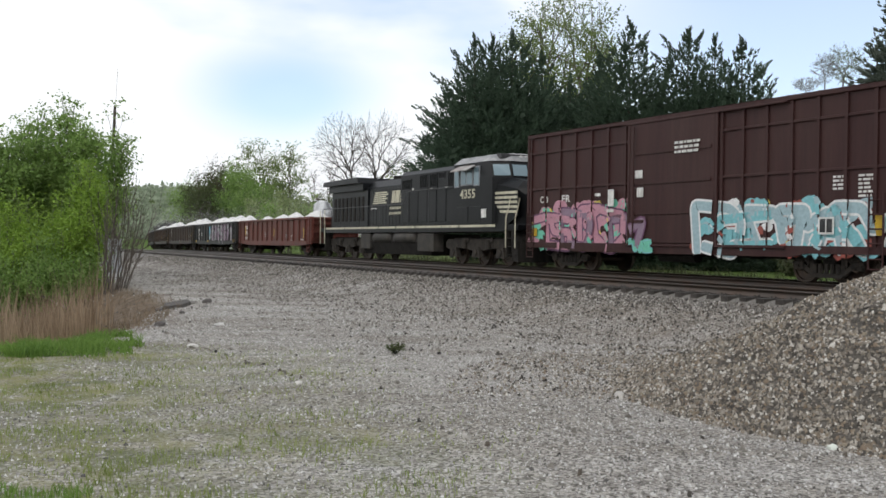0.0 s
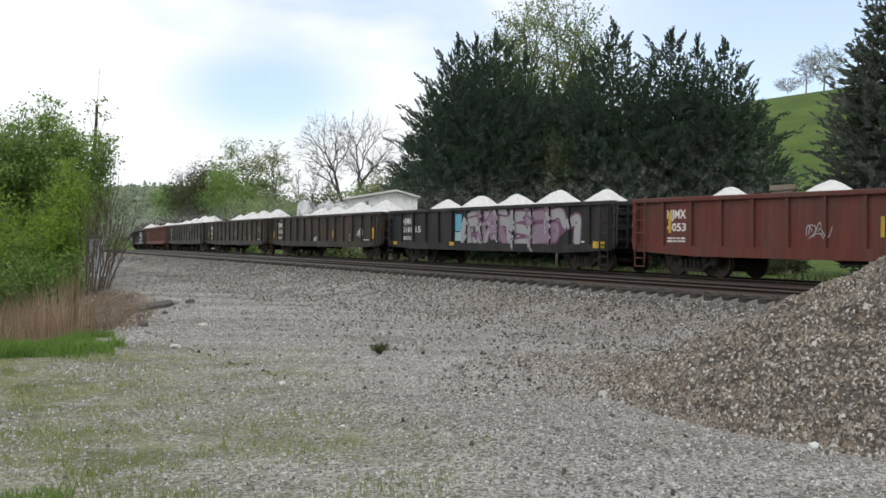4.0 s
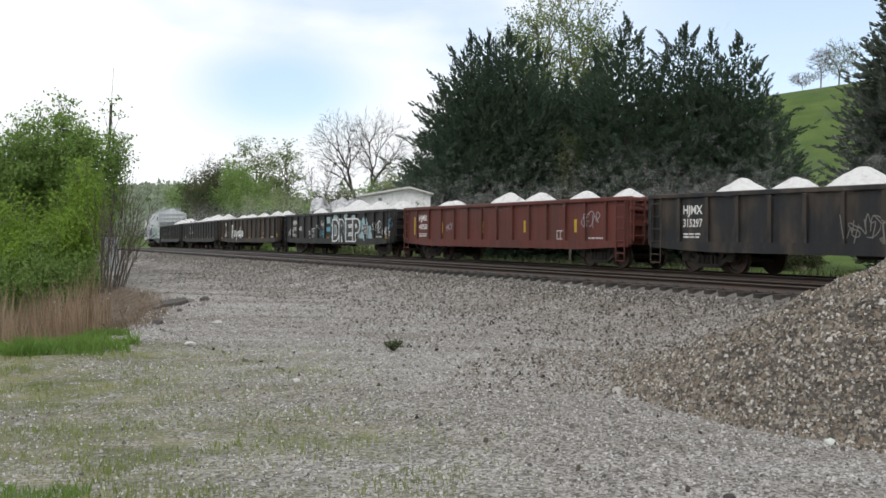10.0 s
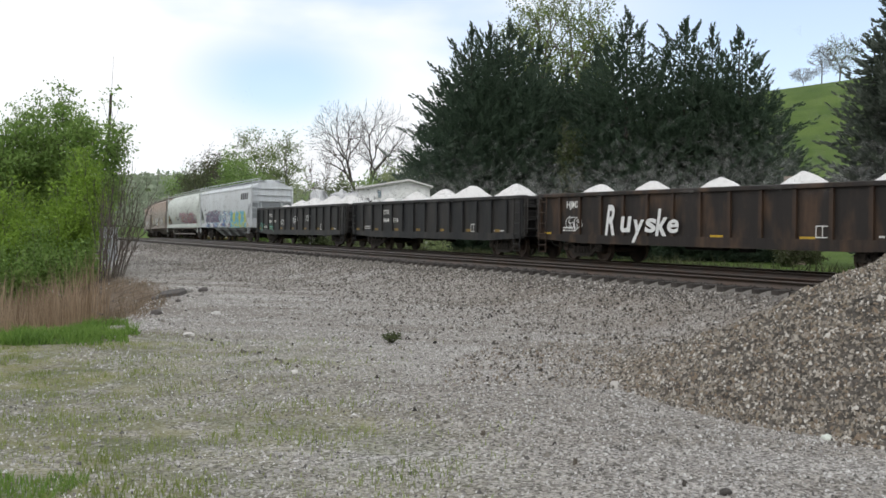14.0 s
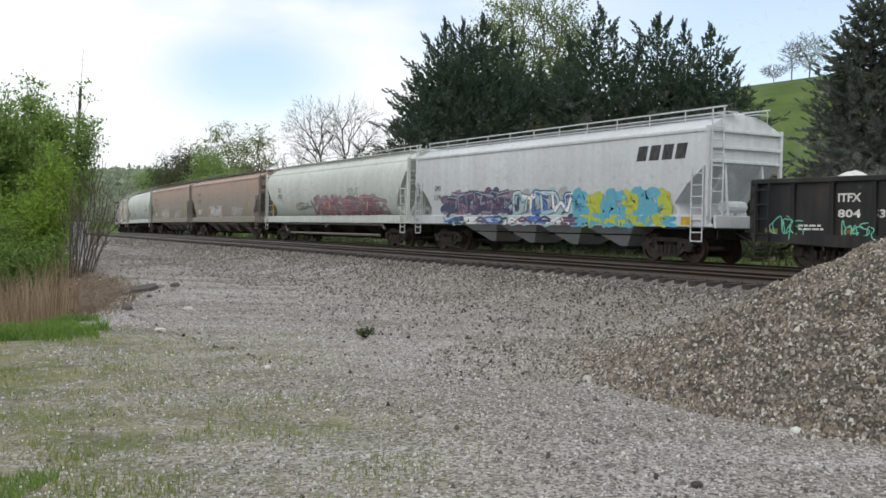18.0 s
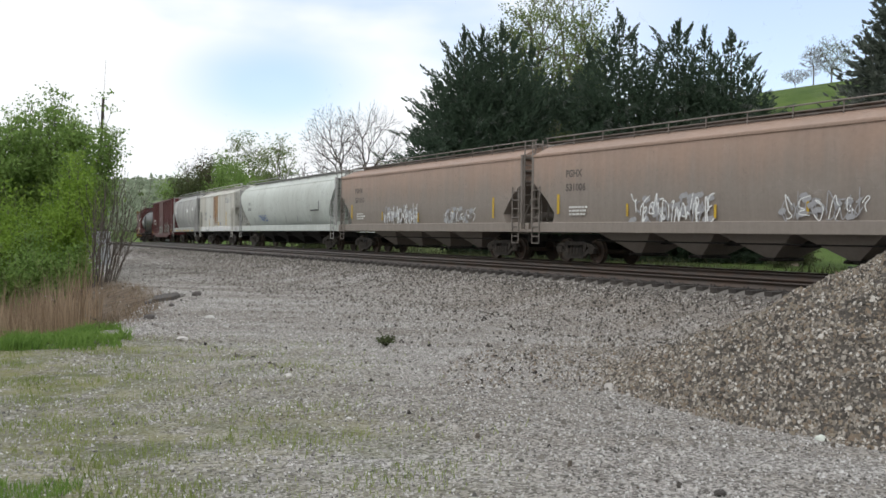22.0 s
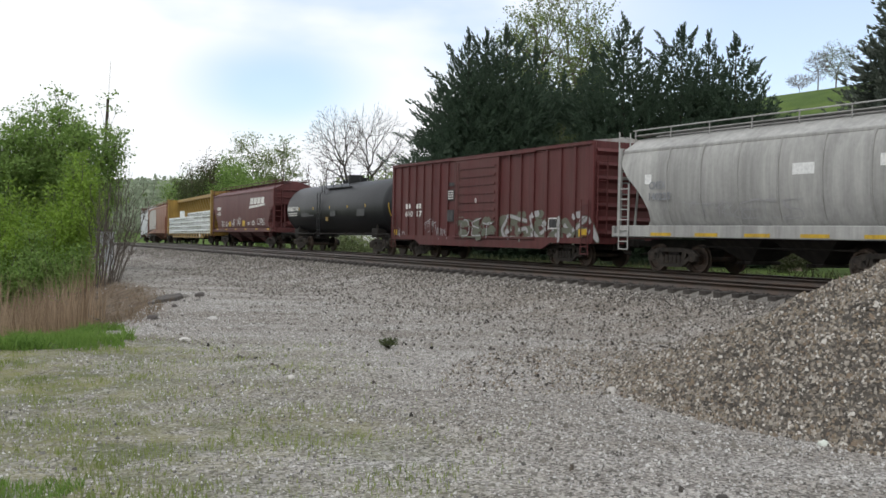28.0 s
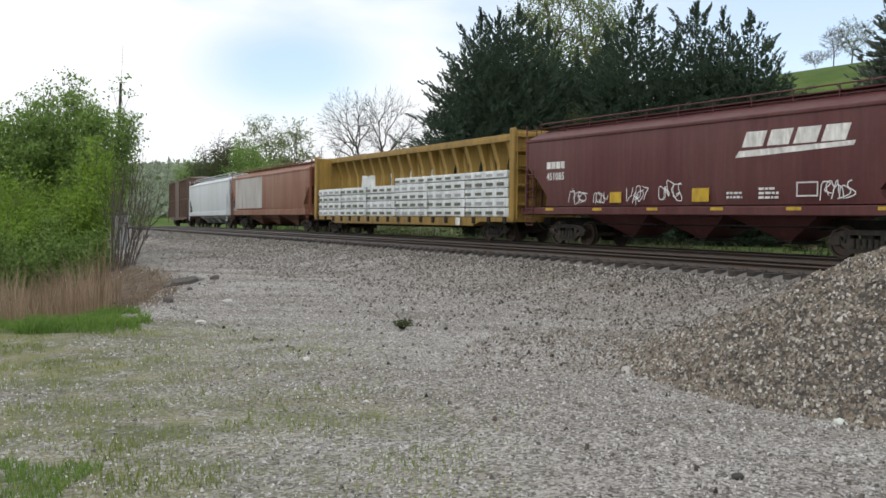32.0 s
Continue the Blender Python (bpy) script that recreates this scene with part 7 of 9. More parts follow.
# between the tracks and rails, darker with dirt
M_DIRTYSTONE = stone_material("dirty_ballast", ((0.05, 0.045, 0.04), (0.085, 0.077, 0.07), (0.12, 0.108, 0.095), (0.16, 0.145, 0.13)))
n_ = 9000
s_ = 88 - 78 * rs.uniform(0, 1, n_) ** 1.25
l_ = rs.uniform(-5.5, 1.5, n_)
x_, y_, z_ = on_line(s_, l_)
z_ = z_ + np.interp(l_, prof_l, prof_u)
pebbles("dirty_ballast_stones", x_, y_, z_ + 0.008, rs.uniform(0.02, 0.04, n_), M_DIRTYSTONE, 3, "dirty brown ballast between the rails", "ballast")

# ---------------------------------------------------------------- the heap of stone
HX, HY, HR = 7.0, 11.6, 5.0


def heap_height(x, y):
    r = np.hypot(x - HX, (y - HY) * 0.97)
    k = np.clip(1 - r / HR, 0, 1)
    return ground_height(x, y) - 0.03 + (1.66 * k + 1.12 * k * k) * (1 + 0.04 * bumps(x, y, 2.2, 31)) + 0.05 * bumps(x, y, 0.9, 32) * smooth(0, 0.2, k)


# base colour darkened to paint the shade in gaps between the heap's stones
M_HEAP = material("heap_base_gap_shade", (0.06, 0.053, 0.045), 0.95, spots=(0.12, 0.107, 0.09), spot_scale=14, spot_amount=0.7, grain=60, grain_amount=0.35, bump=1.0, bump_scale=22)
gx, gy = np.meshgrid(np.linspace(HX - HR, HX + HR, 110), np.linspace(HY - HR * 1.03, HY + HR * 1.03, 110))
gz = heap_height(gx, gy)
gz = np.where(np.hypot(gx - HX, (gy - HY) * 0.97) > HR, gz - 0.3, gz)
idx = np.arange(gx.size).reshape(gx.shape)
heap = raw("spoil_heap", np.stack([gx, gy, gz], -1).reshape(-1, 3), np.stack([idx[:-1, :-1], idx[:-1, 1:], idx[1:, 1:], idx[1:, :-1]], -1).reshape(-1, 4), M_HEAP, smooth=True)
tagged(heap, "heap of brown and grey crushed stone beside the line", "stone heap", kind="stuff")
n_ = 100000
rr, aa = HR * np.sqrt(rs.uniform(0, 1, n_)), rs.uniform(0, 6.283, n_)
x_, y_ = HX + rr * np.cos(aa), HY + rr * np.sin(aa)
keep = ((x_ - HX) * 0.51 + (y_ - HY) * 0.86 < 2.0) & (x_ < 8.6)
x_, y_ = x_[keep], y_[keep]
sz = rs.uniform(0.013, 0.028, len(x_)) * np.where(rs.uniform(0, 1, len(x_)) > 0.95, 1.45, 1)
pebbles("heap_stones", x_, y_, heap_height(x_, y_) + sz * 0.35, sz, M_PILESTONE, 4, "loose brown, tan and grey stones covering the heap", "stones")
# thrown stones round its foot, and the thinner spread between heap and track
n_ = 11000
rr, aa = HR * (0.95 + 0.45 * rs.uniform(0, 1, n_) ** 2.2), rs.uniform(1.35, 5.3, n_)
rr = np.where(aa > 3.3, HR * (0.94 + 0.08 * rs.uniform(0, 1, n_) ** 2), rr)
x_, y_ = HX + rr * np.cos(aa), HY + rr * np.sin(aa)
keep = to_line(x_, y_)[1] < -6.6
x_, y_ = x_[keep], y_[keep]
pebbles("strewn_stones", x_, y_, ground_height(x_, y_) + 0.008, rs.uniform(0.012, 0.026, len(x_)), M_PILESTONE, 5, "brown stones strewn round the foot of the heap", "stones")


def rock(name, x, y, size, tone, seed, label, flat=0.6):
    bm = bmesh.new()
    bmesh.ops.create_icosphere(bm, subdivisions=2, radius=1)
    for v in bm.verts:
        k = 1 + 0.35 * noise.noise(v.co * 1.3 + Vector((seed, 0, 0)))
        v.co = Vector((v.co.x * size * k, v.co.y * size * 0.8 * k, v.co.z * size * flat * k))
    z = float(heap_height(np.array([x]), np.array([y]))[0]) if math.hypot(x - HX, y - HY) < HR else float(ground_height(np.array([x]), np.array([y]))[0])
    ob = put(name, bm, material("rock_%s" % name, tone, 0.9, spots=tuple(c * 0.7 for c in tone), spot_scale=20, bump=0.5), m=pose(x, y, z + size * flat * 0.4, 0, 0, seed * 40))
    return tagged(ob, label, "rock")


rock("pale_rock", 3.24, 8.17, 0.055, (0.62, 0.66, 0.60), 1, "pale greenish rock at the foot of the heap")
rock("white_rock", -1.70, 11.1, 0.05, (0.62, 0.6, 0.57), 2, "white rock lying in the gravel")
rock("flat_white_rock", -4.05, 15.4, 0.11, (0.58, 0.56, 0.53), 3, "flat white rock near the bank", 0.35)
rock("white_rock", -4.6, 19.6, 0.10, (0.55, 0.54, 0.52), 4, "white rock on the bank", 0.5)
rock("dark_rock", 1.82, 6.2, 0.045, (0.06, 0.055, 0.05), 5, "small dark rock in the gravel")
rock("pale_rock", 1.95, 11.0, 0.07, (0.45, 0.43, 0.40), 6, "pale rock where heap and lot meet")

# broken slab of asphalt lying on the bank's edge
bm = bmesh.new()
out = [(-0.62, -0.22), (-0.3, -0.34), (0.25, -0.3), (0.6, -0.12), (0.55, 0.2), (0.1, 0.33), (-0.45, 0.26)]
a = [bm.verts.new((x, y, 0.0)) for x, y in out]
b = [bm.verts.new((x * 0.94, y * 0.94, 0.15 + 0.02 * math.sin(i * 2.1))) for i, (x, y) in enumerate(out)]
bm.faces.new(a[::-1])
bm.faces.new(b)
for i in range(len(out)):
    bm.faces.new((a[i], a[(i + 1) % 7], b[(i + 1) % 7], b[i]))
slab = put("broken_slab", bm, material("old_asphalt", (0.075, 0.07, 0.066), 0.95, spots=(0.14, 0.13, 0.12), spot_scale=14, bump=0.6), m=Matrix.Translation((-7.08, 25.3, float(ground_height(np.array([-7.08]), np.array([25.3]))[0]) + 0.05)) @ pose(0, 0, 0, 14, -9, 22) @ Matrix.Scale(0.62, 4))
tagged(slab, "broken dark asphalt slab on the edge of the bank", "slab")
for k, (x, y, s) in enumerate(((-6.75, 27.2, 0.15), (-7.1, 26.9, 0.12), (-7.35, 26.2, 0.17), (-7.5, 25.5, 0.12), (-7.45, 25.0, 0.10), (-6.3, 25.2, 0.07), (-6.2, 22.6, 0.08), (-6.0, 20.4, 0.10), (-5.7, 19.2, 0.11))):
    rock("rubble_block", x, y, s, (0.20, 0.19, 0.175) if k % 2 else (0.1, 0.09, 0.085), 10 + k, "lump of broken rubble on the bank", 0.6)


# ---------------------------------------------------------------- plants
def blades(name, x, y, z, height, width, mat, seed, label, category, lean=0.35, kind="stuff"):
    """Grass: one bent blade at each place, as one mesh."""
    r = np.random.RandomState(seed)
    n = len(x)
    a, b = r.uniform(0, 6.283, n), r.uniform(0, 6.283, n)
    h = height * r.uniform(0.5, 1.15, n)
    l1 = h * lean * r.uniform(0.1, 1.0, n)
    dx, dy = np.cos(a) * width / 2, np.sin(a) * width / 2
    ox, oy = np.cos(b) * l1, np.sin(b) * l1
    P = np.stack([np.stack([x - dx, y - dy, z], -1), np.stack([x + dx, y + dy, z], -1),
                  np.stack([x + dx * 0.7 + ox * 0.35, y + dy * 0.7 + oy * 0.35, z + h * 0.6], -1), np.stack([x - dx * 0.7 + ox * 0.35, y - dy * 0.7 + oy * 0.35, z + h * 0.6], -1),
                  np.stack([x + ox, y + oy, z + h], -1), np.stack([x + ox * 1.01, y + oy, z + h], -1)], 1)
    f = np.array([(0, 1, 2, 3), (3, 2, 5, 4)])
    return tagged(raw(name, P.reshape(-1, 3), (f[None] + (np.arange(n) * 6)[:, None, None]).reshape(-1, 4), mat), label, category, kind=kind)


def leaf_material(name, dark, light, rough=0.6, speckle=0.6):
    m = bpy.data.materials.new(name)
    m.use_nodes = True
    n, l = m.node_tree.nodes, m.node_tree.links
    b = n["Principled BSDF"]
    b.inputs["Roughness"].default_value = rough
    b.inputs["Specular IOR Level"].default_value = 0.25
    g = n.new("ShaderNodeNewGeometry")
    co = n.new("ShaderNodeTexCoord")
    t = n.new("ShaderNodeTexNoise")
    t.inputs["Scale"].default_value, t.inputs["Detail"].default_value = 0.8, 3
    l.new(co.outputs["Object"], t.inputs["Vector"])
    ad = n.new("ShaderNodeMath")
    ad.operation = "ADD"
    sb = n.new("ShaderNodeMapRange")
    sb.inputs[1].default_value, sb.inputs[2].default_value, sb.inputs[3].default_value, sb.inputs[4].default_value = 0.3, 0.7, -0.35, 0.35
    l.new(t.outputs[0], sb.inputs[0])
    spk = n.new("ShaderNodeMapRange")
    spk.inputs[3].default_value, spk.inputs[4].default_value = 0.5 - speckle / 2, 0.5 + speckle / 2
    l.new(g.outputs["Random Per Island"], spk.inputs[0])
    l.new(spk.outputs[0], ad.inputs[0])
    l.new(sb.outputs[0], ad.inputs[1])
    mx = n.new("ShaderNodeMix")
    mx.data_type = "RGBA"
    mx.inputs["A"].default_value, mx.inputs["B"].default_value = (*dark, 1), (*light, 1)
    l.new(ad.outputs[0], mx.inputs["Factor"])
    l.new(mx.outputs["Result"], b.inputs["Base Color"])
    tr = n.new("ShaderNodeBsdfTranslucent")
    l.new(mx.outputs["Result"], tr.inputs["Color"])
    ms = n.new("ShaderNodeMixShader")
    ms.inputs[0].default_value = 0.4
    l.new(b.outputs[0], ms.inputs[1])
    l.new(tr.outputs[0], ms.inputs[2])
    l.new(ms.outputs[0], n["Material Output"].inputs[0])
    return m


M_BARK = material("grey_brown_bark", (0.10, 0.085, 0.07), 0.9, spots=(0.17, 0.15, 0.13), spot_scale=8, bump=0.6, streak=4)
M_DARKBARK = material("dark_bark", (0.045, 0.037, 0.03), 0.9, spots=(0.08, 0.07, 0.06), spot_scale=8, bump=0.6, streak=4)
M_SAPLING = material("sapling_bark", (0.085, 0.07, 0.058), 0.9, spots=(0.15, 0.13, 0.11), spot_scale=8, bump=0.4, streak=4)
L_SPRUCE = leaf_material("spruce_needles", (0.044, 0.070, 0.048), (0.086, 0.128, 0.084), speckle=0.3)
L_SPRUCE2 = leaf_material("grey_spruce_needles", (0.075, 0.095, 0.078), (0.18, 0.205, 0.17), speckle=0.5)
L_BUSH = leaf_material("fresh_green_leaves", (0.13, 0.225, 0.026), (0.28, 0.42, 0.07))
L_DEEP = leaf_material("deep_green_leaves", (0.13, 0.22, 0.055), (0.27, 0.40, 0.115))
L_SPRING = leaf_material("thin_spring_leaves", (0.11, 0.165, 0.05), (0.24, 0.30, 0.11))
L_HILL = leaf_material("hillside_leaves", (0.18, 0.235, 0.105), (0.34, 0.40, 0.19))
# paler and bluer than the other leaves: haze put into the colour
L_FAR_HAZE = leaf_material("far_hill_leaves_hazed", (0.22, 0.275, 0.185), (0.36, 0.41, 0.30))
L_OLIVE = leaf_material("olive_leaves", (0.05, 0.07, 0.028), (0.12, 0.145, 0.06))
L_BROWN = leaf_material("reddish_buds", (0.07, 0.045, 0.035), (0.13, 0.085, 0.06))
L_GRASS = leaf_material("bright_grass", (0.09, 0.175, 0.03), (0.21, 0.33, 0.075))
L_LITTER = leaf_material("brown_litter", (0.11, 0.082, 0.055), (0.24, 0.185, 0.125))
L_VERGE = leaf_material("rough_verge_grass", (0.055, 0.07, 0.032), (0.115, 0.125, 0.062))
L_DRY = leaf_material("dry_reeds", (0.19, 0.135, 0.085), (0.40, 0.305, 0.21), speckle=1.0)
L_WEED = leaf_material("yellow_green_weeds", (0.14, 0.19, 0.045), (0.30, 0.34, 0.12))


def limbs(segs, sides=5):
    """Tapered limbs as arrays: segs of (a, b, ra, rb)."""
    A = np.array([s[0] for s in segs], float)
    B = np.array([s[1] for s in segs], float)
    ra, rb = np.array([s[2] for s in segs]), np.array([s[3] for s in segs])
    d = B - A
    d /= np.maximum(np.linalg.norm(d, axis=1, keepdims=True), 1e-6)
    u = np.cross(d, np.where(np.abs(d[:, 2:3]) > 0.9, [[1.0, 0, 0]], [[0, 0, 1.0]]))
    u /= np.maximum(np.linalg.norm(u, axis=1, keepdims=True), 1e-6)
    w = np.cross(d, u)
    rings = []
    for P, r in ((A, ra), (B, rb)):
        for i in range(sides):
            t = 6.283 * i / sides
            rings.append(P + (u * math.cos(t) + w * math.sin(t)) * r[:, None])
    V = np.stack(rings, 1).reshape(-1, 3)
    f = np.array([(i, (i + 1) % sides, sides + (i + 1) % sides, sides + i) for i in range(sides)])
    return V, (f[None] + (np.arange(len(segs)) * 2 * sides)[:, None, None]).reshape(-1, 4)


def grow(r, start, direction, length, radius, levels, kids, segs, tips, spread=0.7, up=0.12, steps=4):
    p, d = Vector(start), Vector(direction).normalized()
    rad = radius
    for k in range(steps):
        d = (d + Vector((r.uniform(-1, 1), r.uniform(-1, 1), r.uniform(-0.6, 1))) * 0.16 + Vector((0, 0, up))).normalized()
        q = p + d * (length / steps)
        r2 = rad * (0.84 if levels else 0.72)
        segs.append((tuple(p), tuple(q), rad, r2))
        if levels and k >= (1 if levels < 3 else 0):
            for _ in range(kids):
                side = Vector((r.uniform(-1, 1), r.uniform(-1, 1), r.uniform(-0.25, 0.6)))
                nd = (d * (1 - spread) + side.normalized() * spread).normalized()
                grow(r, q, nd, length * r.uniform(0.45, 0.68), r2 * 0.55, levels - 1, kids, segs, tips, spread, up, max(2, steps - 1))
        p, rad = q, r2
        if levels <= 1:
            tips.append(tuple(q))
    tips.append(tuple(p))


def leaf_cloud(r, tips, per, reach, size, flat=0.6):
    """Small leaf clumps round the twigs' ends, two crossed faces each."""
    T = np.repeat(np.array(tips), per, axis=0)
    n = len(T)
    C = T + r.normal(0, 1, (n, 3)) * reach * np.array([1, 1, flat])
    s = size * r.uniform(0.5, 1.2, n)
    e1 = r.normal(0, 1, (n, 3))
    e1 /= np.linalg.norm(e1, axis=1, keepdims=True)
    e2 = np.cross(e1, r.normal(0, 1, (n, 3)))
    e2 /= np.linalg.norm(e2, axis=1, keepdims=True)
    e1, e2 = e1 * s[:, None], e2 * (s * 0.62)[:, None]
    V = np.stack([C - e1, C - e2 * 0.9 + e1 * 0.1, C + e1, C + e2 + e1 * 0.1], 1).reshape(-1, 3)
    F = np.arange(4 * n).reshape(-1, 4)
    return V, F


def spruce(x, y, height, spread, seed, leaf, label, rise=(0.18, 0.95), gap=0.45, thick=0.95, full=6.5, top_bare=0.0):
    """A conifer: a straight trunk and boughs feathered with short sprays of needles, the boughs rising more steeply towards the top."""
    r = np.random.RandomState(seed)
    e = thing("conifer_tree", label, "conifer tree", "conifers behind the line")
    z0 = float(ground_height(np.array([x]), np.array([y]))[0]) - 0.1
    e.matrix_basis = pose(x, y, z0)
    segs = [((0, 0, height * k / 8), (0, 0, height * (k + 1) / 8), 0.28 * (1 - k / 8.2), 0.28 * (1 - (k + 1) / 8.2)) for k in range(8)]
    B, D, T, W = [], [], [], []
    zz = height * 0.02
    while zz < height * 0.985:
        k = zz / height
        R = min(spread * 2.05 * (height - zz) ** 0.76 + 0.1, full * (0.62 + 0.38 * min(1, k / 0.22)))
        n = int((5 + 2.6 * R) * thick)
        for b in range(n):
            az = r.uniform(0, 6.283)
            L = R * (0.76 + 0.34 * r.uniform(0, 1) ** 2.5)
            up = rise[0] + (rise[1] - rise[0]) * k ** 0.8 + r.uniform(-0.22, 0.22)
            m = max(3, int(L * 0.78 / 0.195))
            t = 0.22 + 0.78 * (np.arange(m) + r.uniform(0.2, 0.8, m)) / m
            zb = max(zz - L * max(up, 0) * 0.5, 0.4 + 0.25 * zz)
            bend = r.uniform(-0.45, 0.45)
            c, s = math.cos(az), math.sin(az)
            h = zb + L * (up * 0.35 * t + up * 0.65 * t ** 2.2)
            slope = up * 0.35 + up * 1.43 * t ** 1.2
            bx_ = L * t - 0.2 * L * t * t * abs(bend)
            by_ = bend * L * t * t * 0.6
            B.append(np.stack([c * bx_ - s * by_, s * bx_ + c * by_, np.maximum(h, 0.05)], -1))
            dv = np.stack([np.full(m, c), np.full(m, s), slope], -1)
            D.append(dv / np.linalg.norm(dv, axis=1, keepdims=True))
            T.append(t)
            W.append(np.full(m, min(1.0, 0.35 + L / 4)))
            if b % 3 == 0 and L > 1:
                segs.append(((0, 0, max(zb, 0.1)), tuple(np.array([c * L * 0.6, s * L * 0.6, max(zb + L * up * 0.42, 0.1)])), 0.05, 0.02))
        zz += gap * r.uniform(0.75, 1.2)
    B.append(np.stack([np.zeros(9), np.zeros(9), height - 1.1 + 0.13 * np.arange(9)], -1))
    D.append(np.tile([[0.05, 0, 1.0]], (9, 1)))
    T.append(np.linspace(0.6, 1, 9))
    W.append(np.full(9, 0.5))
    V, F = limbs(segs, 6)
    raw("trunk", V, F, M_DARKBARK, e)
    B, D, T, W = np.concatenate(B), np.concatenate(D), np.concatenate(T), np.concatenate(W)
    B = B + r.normal(0, 1, B.shape) * ((0.05 + 0.12 * W) * np.clip(1.15 - T, 0.1, 1))[:, None] * np.array([1, 1, 0.8])
    Vs = []
    for q in range(4):
        side = np.cross(D, r.normal(0, 1, D.shape) * np.array([0.5, 0.5, 1.0]))
        side /= np.maximum(np.linalg.norm(side, axis=1, keepdims=True), 1e-6)
        d = D * 0.85 + side * ((1.05 - 0.85 * T)[:, None] if q else 0.1) + np.array([0, 0, 0.10])
        d /= np.linalg.norm(d, axis=1, keepdims=True)
        ln = ((0.30 + 0.55 * (1 - T) ** 0.8 * (q > 0) + 0.12 * r.uniform(0, 1, len(T))) * W)[:, None]
        wd = (0.062 + 0.042 * r.uniform(0, 1, len(T)))[:, None] * (1.3 - 0.6 * T)[:, None]
        o = np.cross(d, r.normal(0, 1, d.shape))
        o /= np.maximum(np.linalg.norm(o, axis=1, keepdims=True), 1e-6)
        Vs.append(np.stack([B, B + d * ln * 0.45 + o * wd, B + d * ln, B + d * ln * 0.5 - o * wd], 1))
    V = np.concatenate(Vs).reshape(-1, 3)
    raw("crown", V, np.arange(len(V)).reshape(-1, 4), leaf, e)
    return e


def plume_tree(x, y, height, spread, seed, leaf, label, full=6.2, spears=(), density=1.0, skirt=0.6):
    """A dense conifer: a tapering body of pointed plumes that point out and up, over a darker heart; spears are single long boughs (height share, bearing, length)."""
    r = np.random.RandomState(seed)
    e = thing("conifer_tree", label, "conifer tree", "conifers behind the line")
    z0 = float(ground_height(np.array([x]), np.array([y]))[0]) - 0.1
    e.matrix_basis = pose(x, y, z0)
    segs = [((0, 0, height * k / 8), (0, 0, height * (k + 1) / 8), 0.3 * (1 - k / 8.2), 0.3 * (1 - (k + 1) / 8.2)) for k in range(8)]

    def reach(z):
        return np.minimum(spread * 1.55 * np.maximum(height - z - 0.5, 0.02) ** 0.86, full * (skirt + (1 - skirt) * np.minimum(1, z / height / 0.3)))

    # where each plume starts, and where it points
    n = int(1750 * density * (height / 16) * (spread / 0.46))
    z = height * (1 - r.uniform(0, 1, n * 3) ** 0.8)
    keep = r.uniform(0, 1, n * 3) < np.clip(reach(z) / full, 0.10, 1)
    z = z[keep][:n]
    n = len(z)
    az = r.uniform(0, 6.283, n)
    lump = 1 + 0.13 * bumps(az * 2.2, z * 0.9, 1.9, seed + 70) + 0.08 * bumps(az * 5, z * 1.6, 1.1, seed + 71)
    R = reach(z) * lump * (0.42 + 0.52 * r.uniform(0, 1, n) ** 0.5)
    el = np.radians(np.interp(z / height, (0, 0.5, 0.9, 1), (16, 38, 62, 82)) + r.normal(0, 9, n))
    A = np.stack([np.cos(az) * R, np.sin(az) * R, np.maximum(z - R * 0.10, 0.3)], -1)
    turn = az + r.normal(0, 0.35, n)
    D = np.stack([np.cos(turn) * np.cos(el), np.sin(turn) * np.cos(el), np.sin(el)], -1)
    L = (0.7 + 0.9 * r.uniform(0, 1, n) ** 2) * np.clip(0.45 + reach(z) / 5, 0.5, 1.05)
    fat = L * r.uniform(0.2, 0.3, n)
    more = []
    for share, bear, ln in spears:
        a = radians(bear)
        zz = share * height
        r0 = float(reach(zz)) * 0.55
        tilt = radians(np.interp(share, (0, 0.5, 0.75, 1), (12, 20, 40, 80)))
        d = np.array([math.cos(a) * math.cos(tilt), math.sin(a) * math.cos(tilt), math.sin(tilt)])
        p0 = np.array([math.cos(a) * r0, math.sin(a) * r0, zz])
        for q in range(9):
            more.append((p0 + d * ln * q / 9 + r.normal(0, 0.05, 3), d + r.normal(0, 0.16, 3), 0.9 - 0.04 * q, 0.16))
        segs.append((tuple(p0 * np.array([0.1, 0.1, 1])), tuple(p0 + d * ln * 0.8), 0.06, 0.02))
    for q in range(10):
        more.append((np.array([r.normal(0, 0.06), r.normal(0, 0.06), height - 1.7 + 0.12 * q]), np.array([r.normal(0, 0.25), r.normal(0, 0.25), 1.0]), 0.62, 0.12))
    A = np.concatenate([A, [m[0] for m in more]])
    D = np.concatenate([D, [np.asarray(m[1]) / np.linalg.norm(m[1]) for m in more]])
    L = np.concatenate([L, [m[2] for m in more]])
    fat = np.concatenate([fat, [m[3] for m in more]])
    m = 20
    k = len(A)
    t = (np.arange(m)[None] + r.uniform(0, 1, (k, m))) / m * 0.92
    side = np.cross(D[:, None], r.normal(0, 1, (k, m, 3)))
    side /= np.maximum(np.linalg.norm(side, axis=2, keepdims=True), 1e-6)
    body = fat[:, None] * (1 - t) ** 0.8 * np.minimum(1, 0.35 + 3 * t)
    P = A[:, None] + D[:, None] * (L[:, None] * t)[..., None] + side * (body * r.uniform(0.1, 0.75, (k, m)))[..., None] + np.array([0, 0, -0.10]) * (t * (1 - t))[..., None]
    d = D[:, None] * 0.9 + side * (0.55 * (1 - t))[..., None] + r.normal(0, 0.12, (k, m, 3))
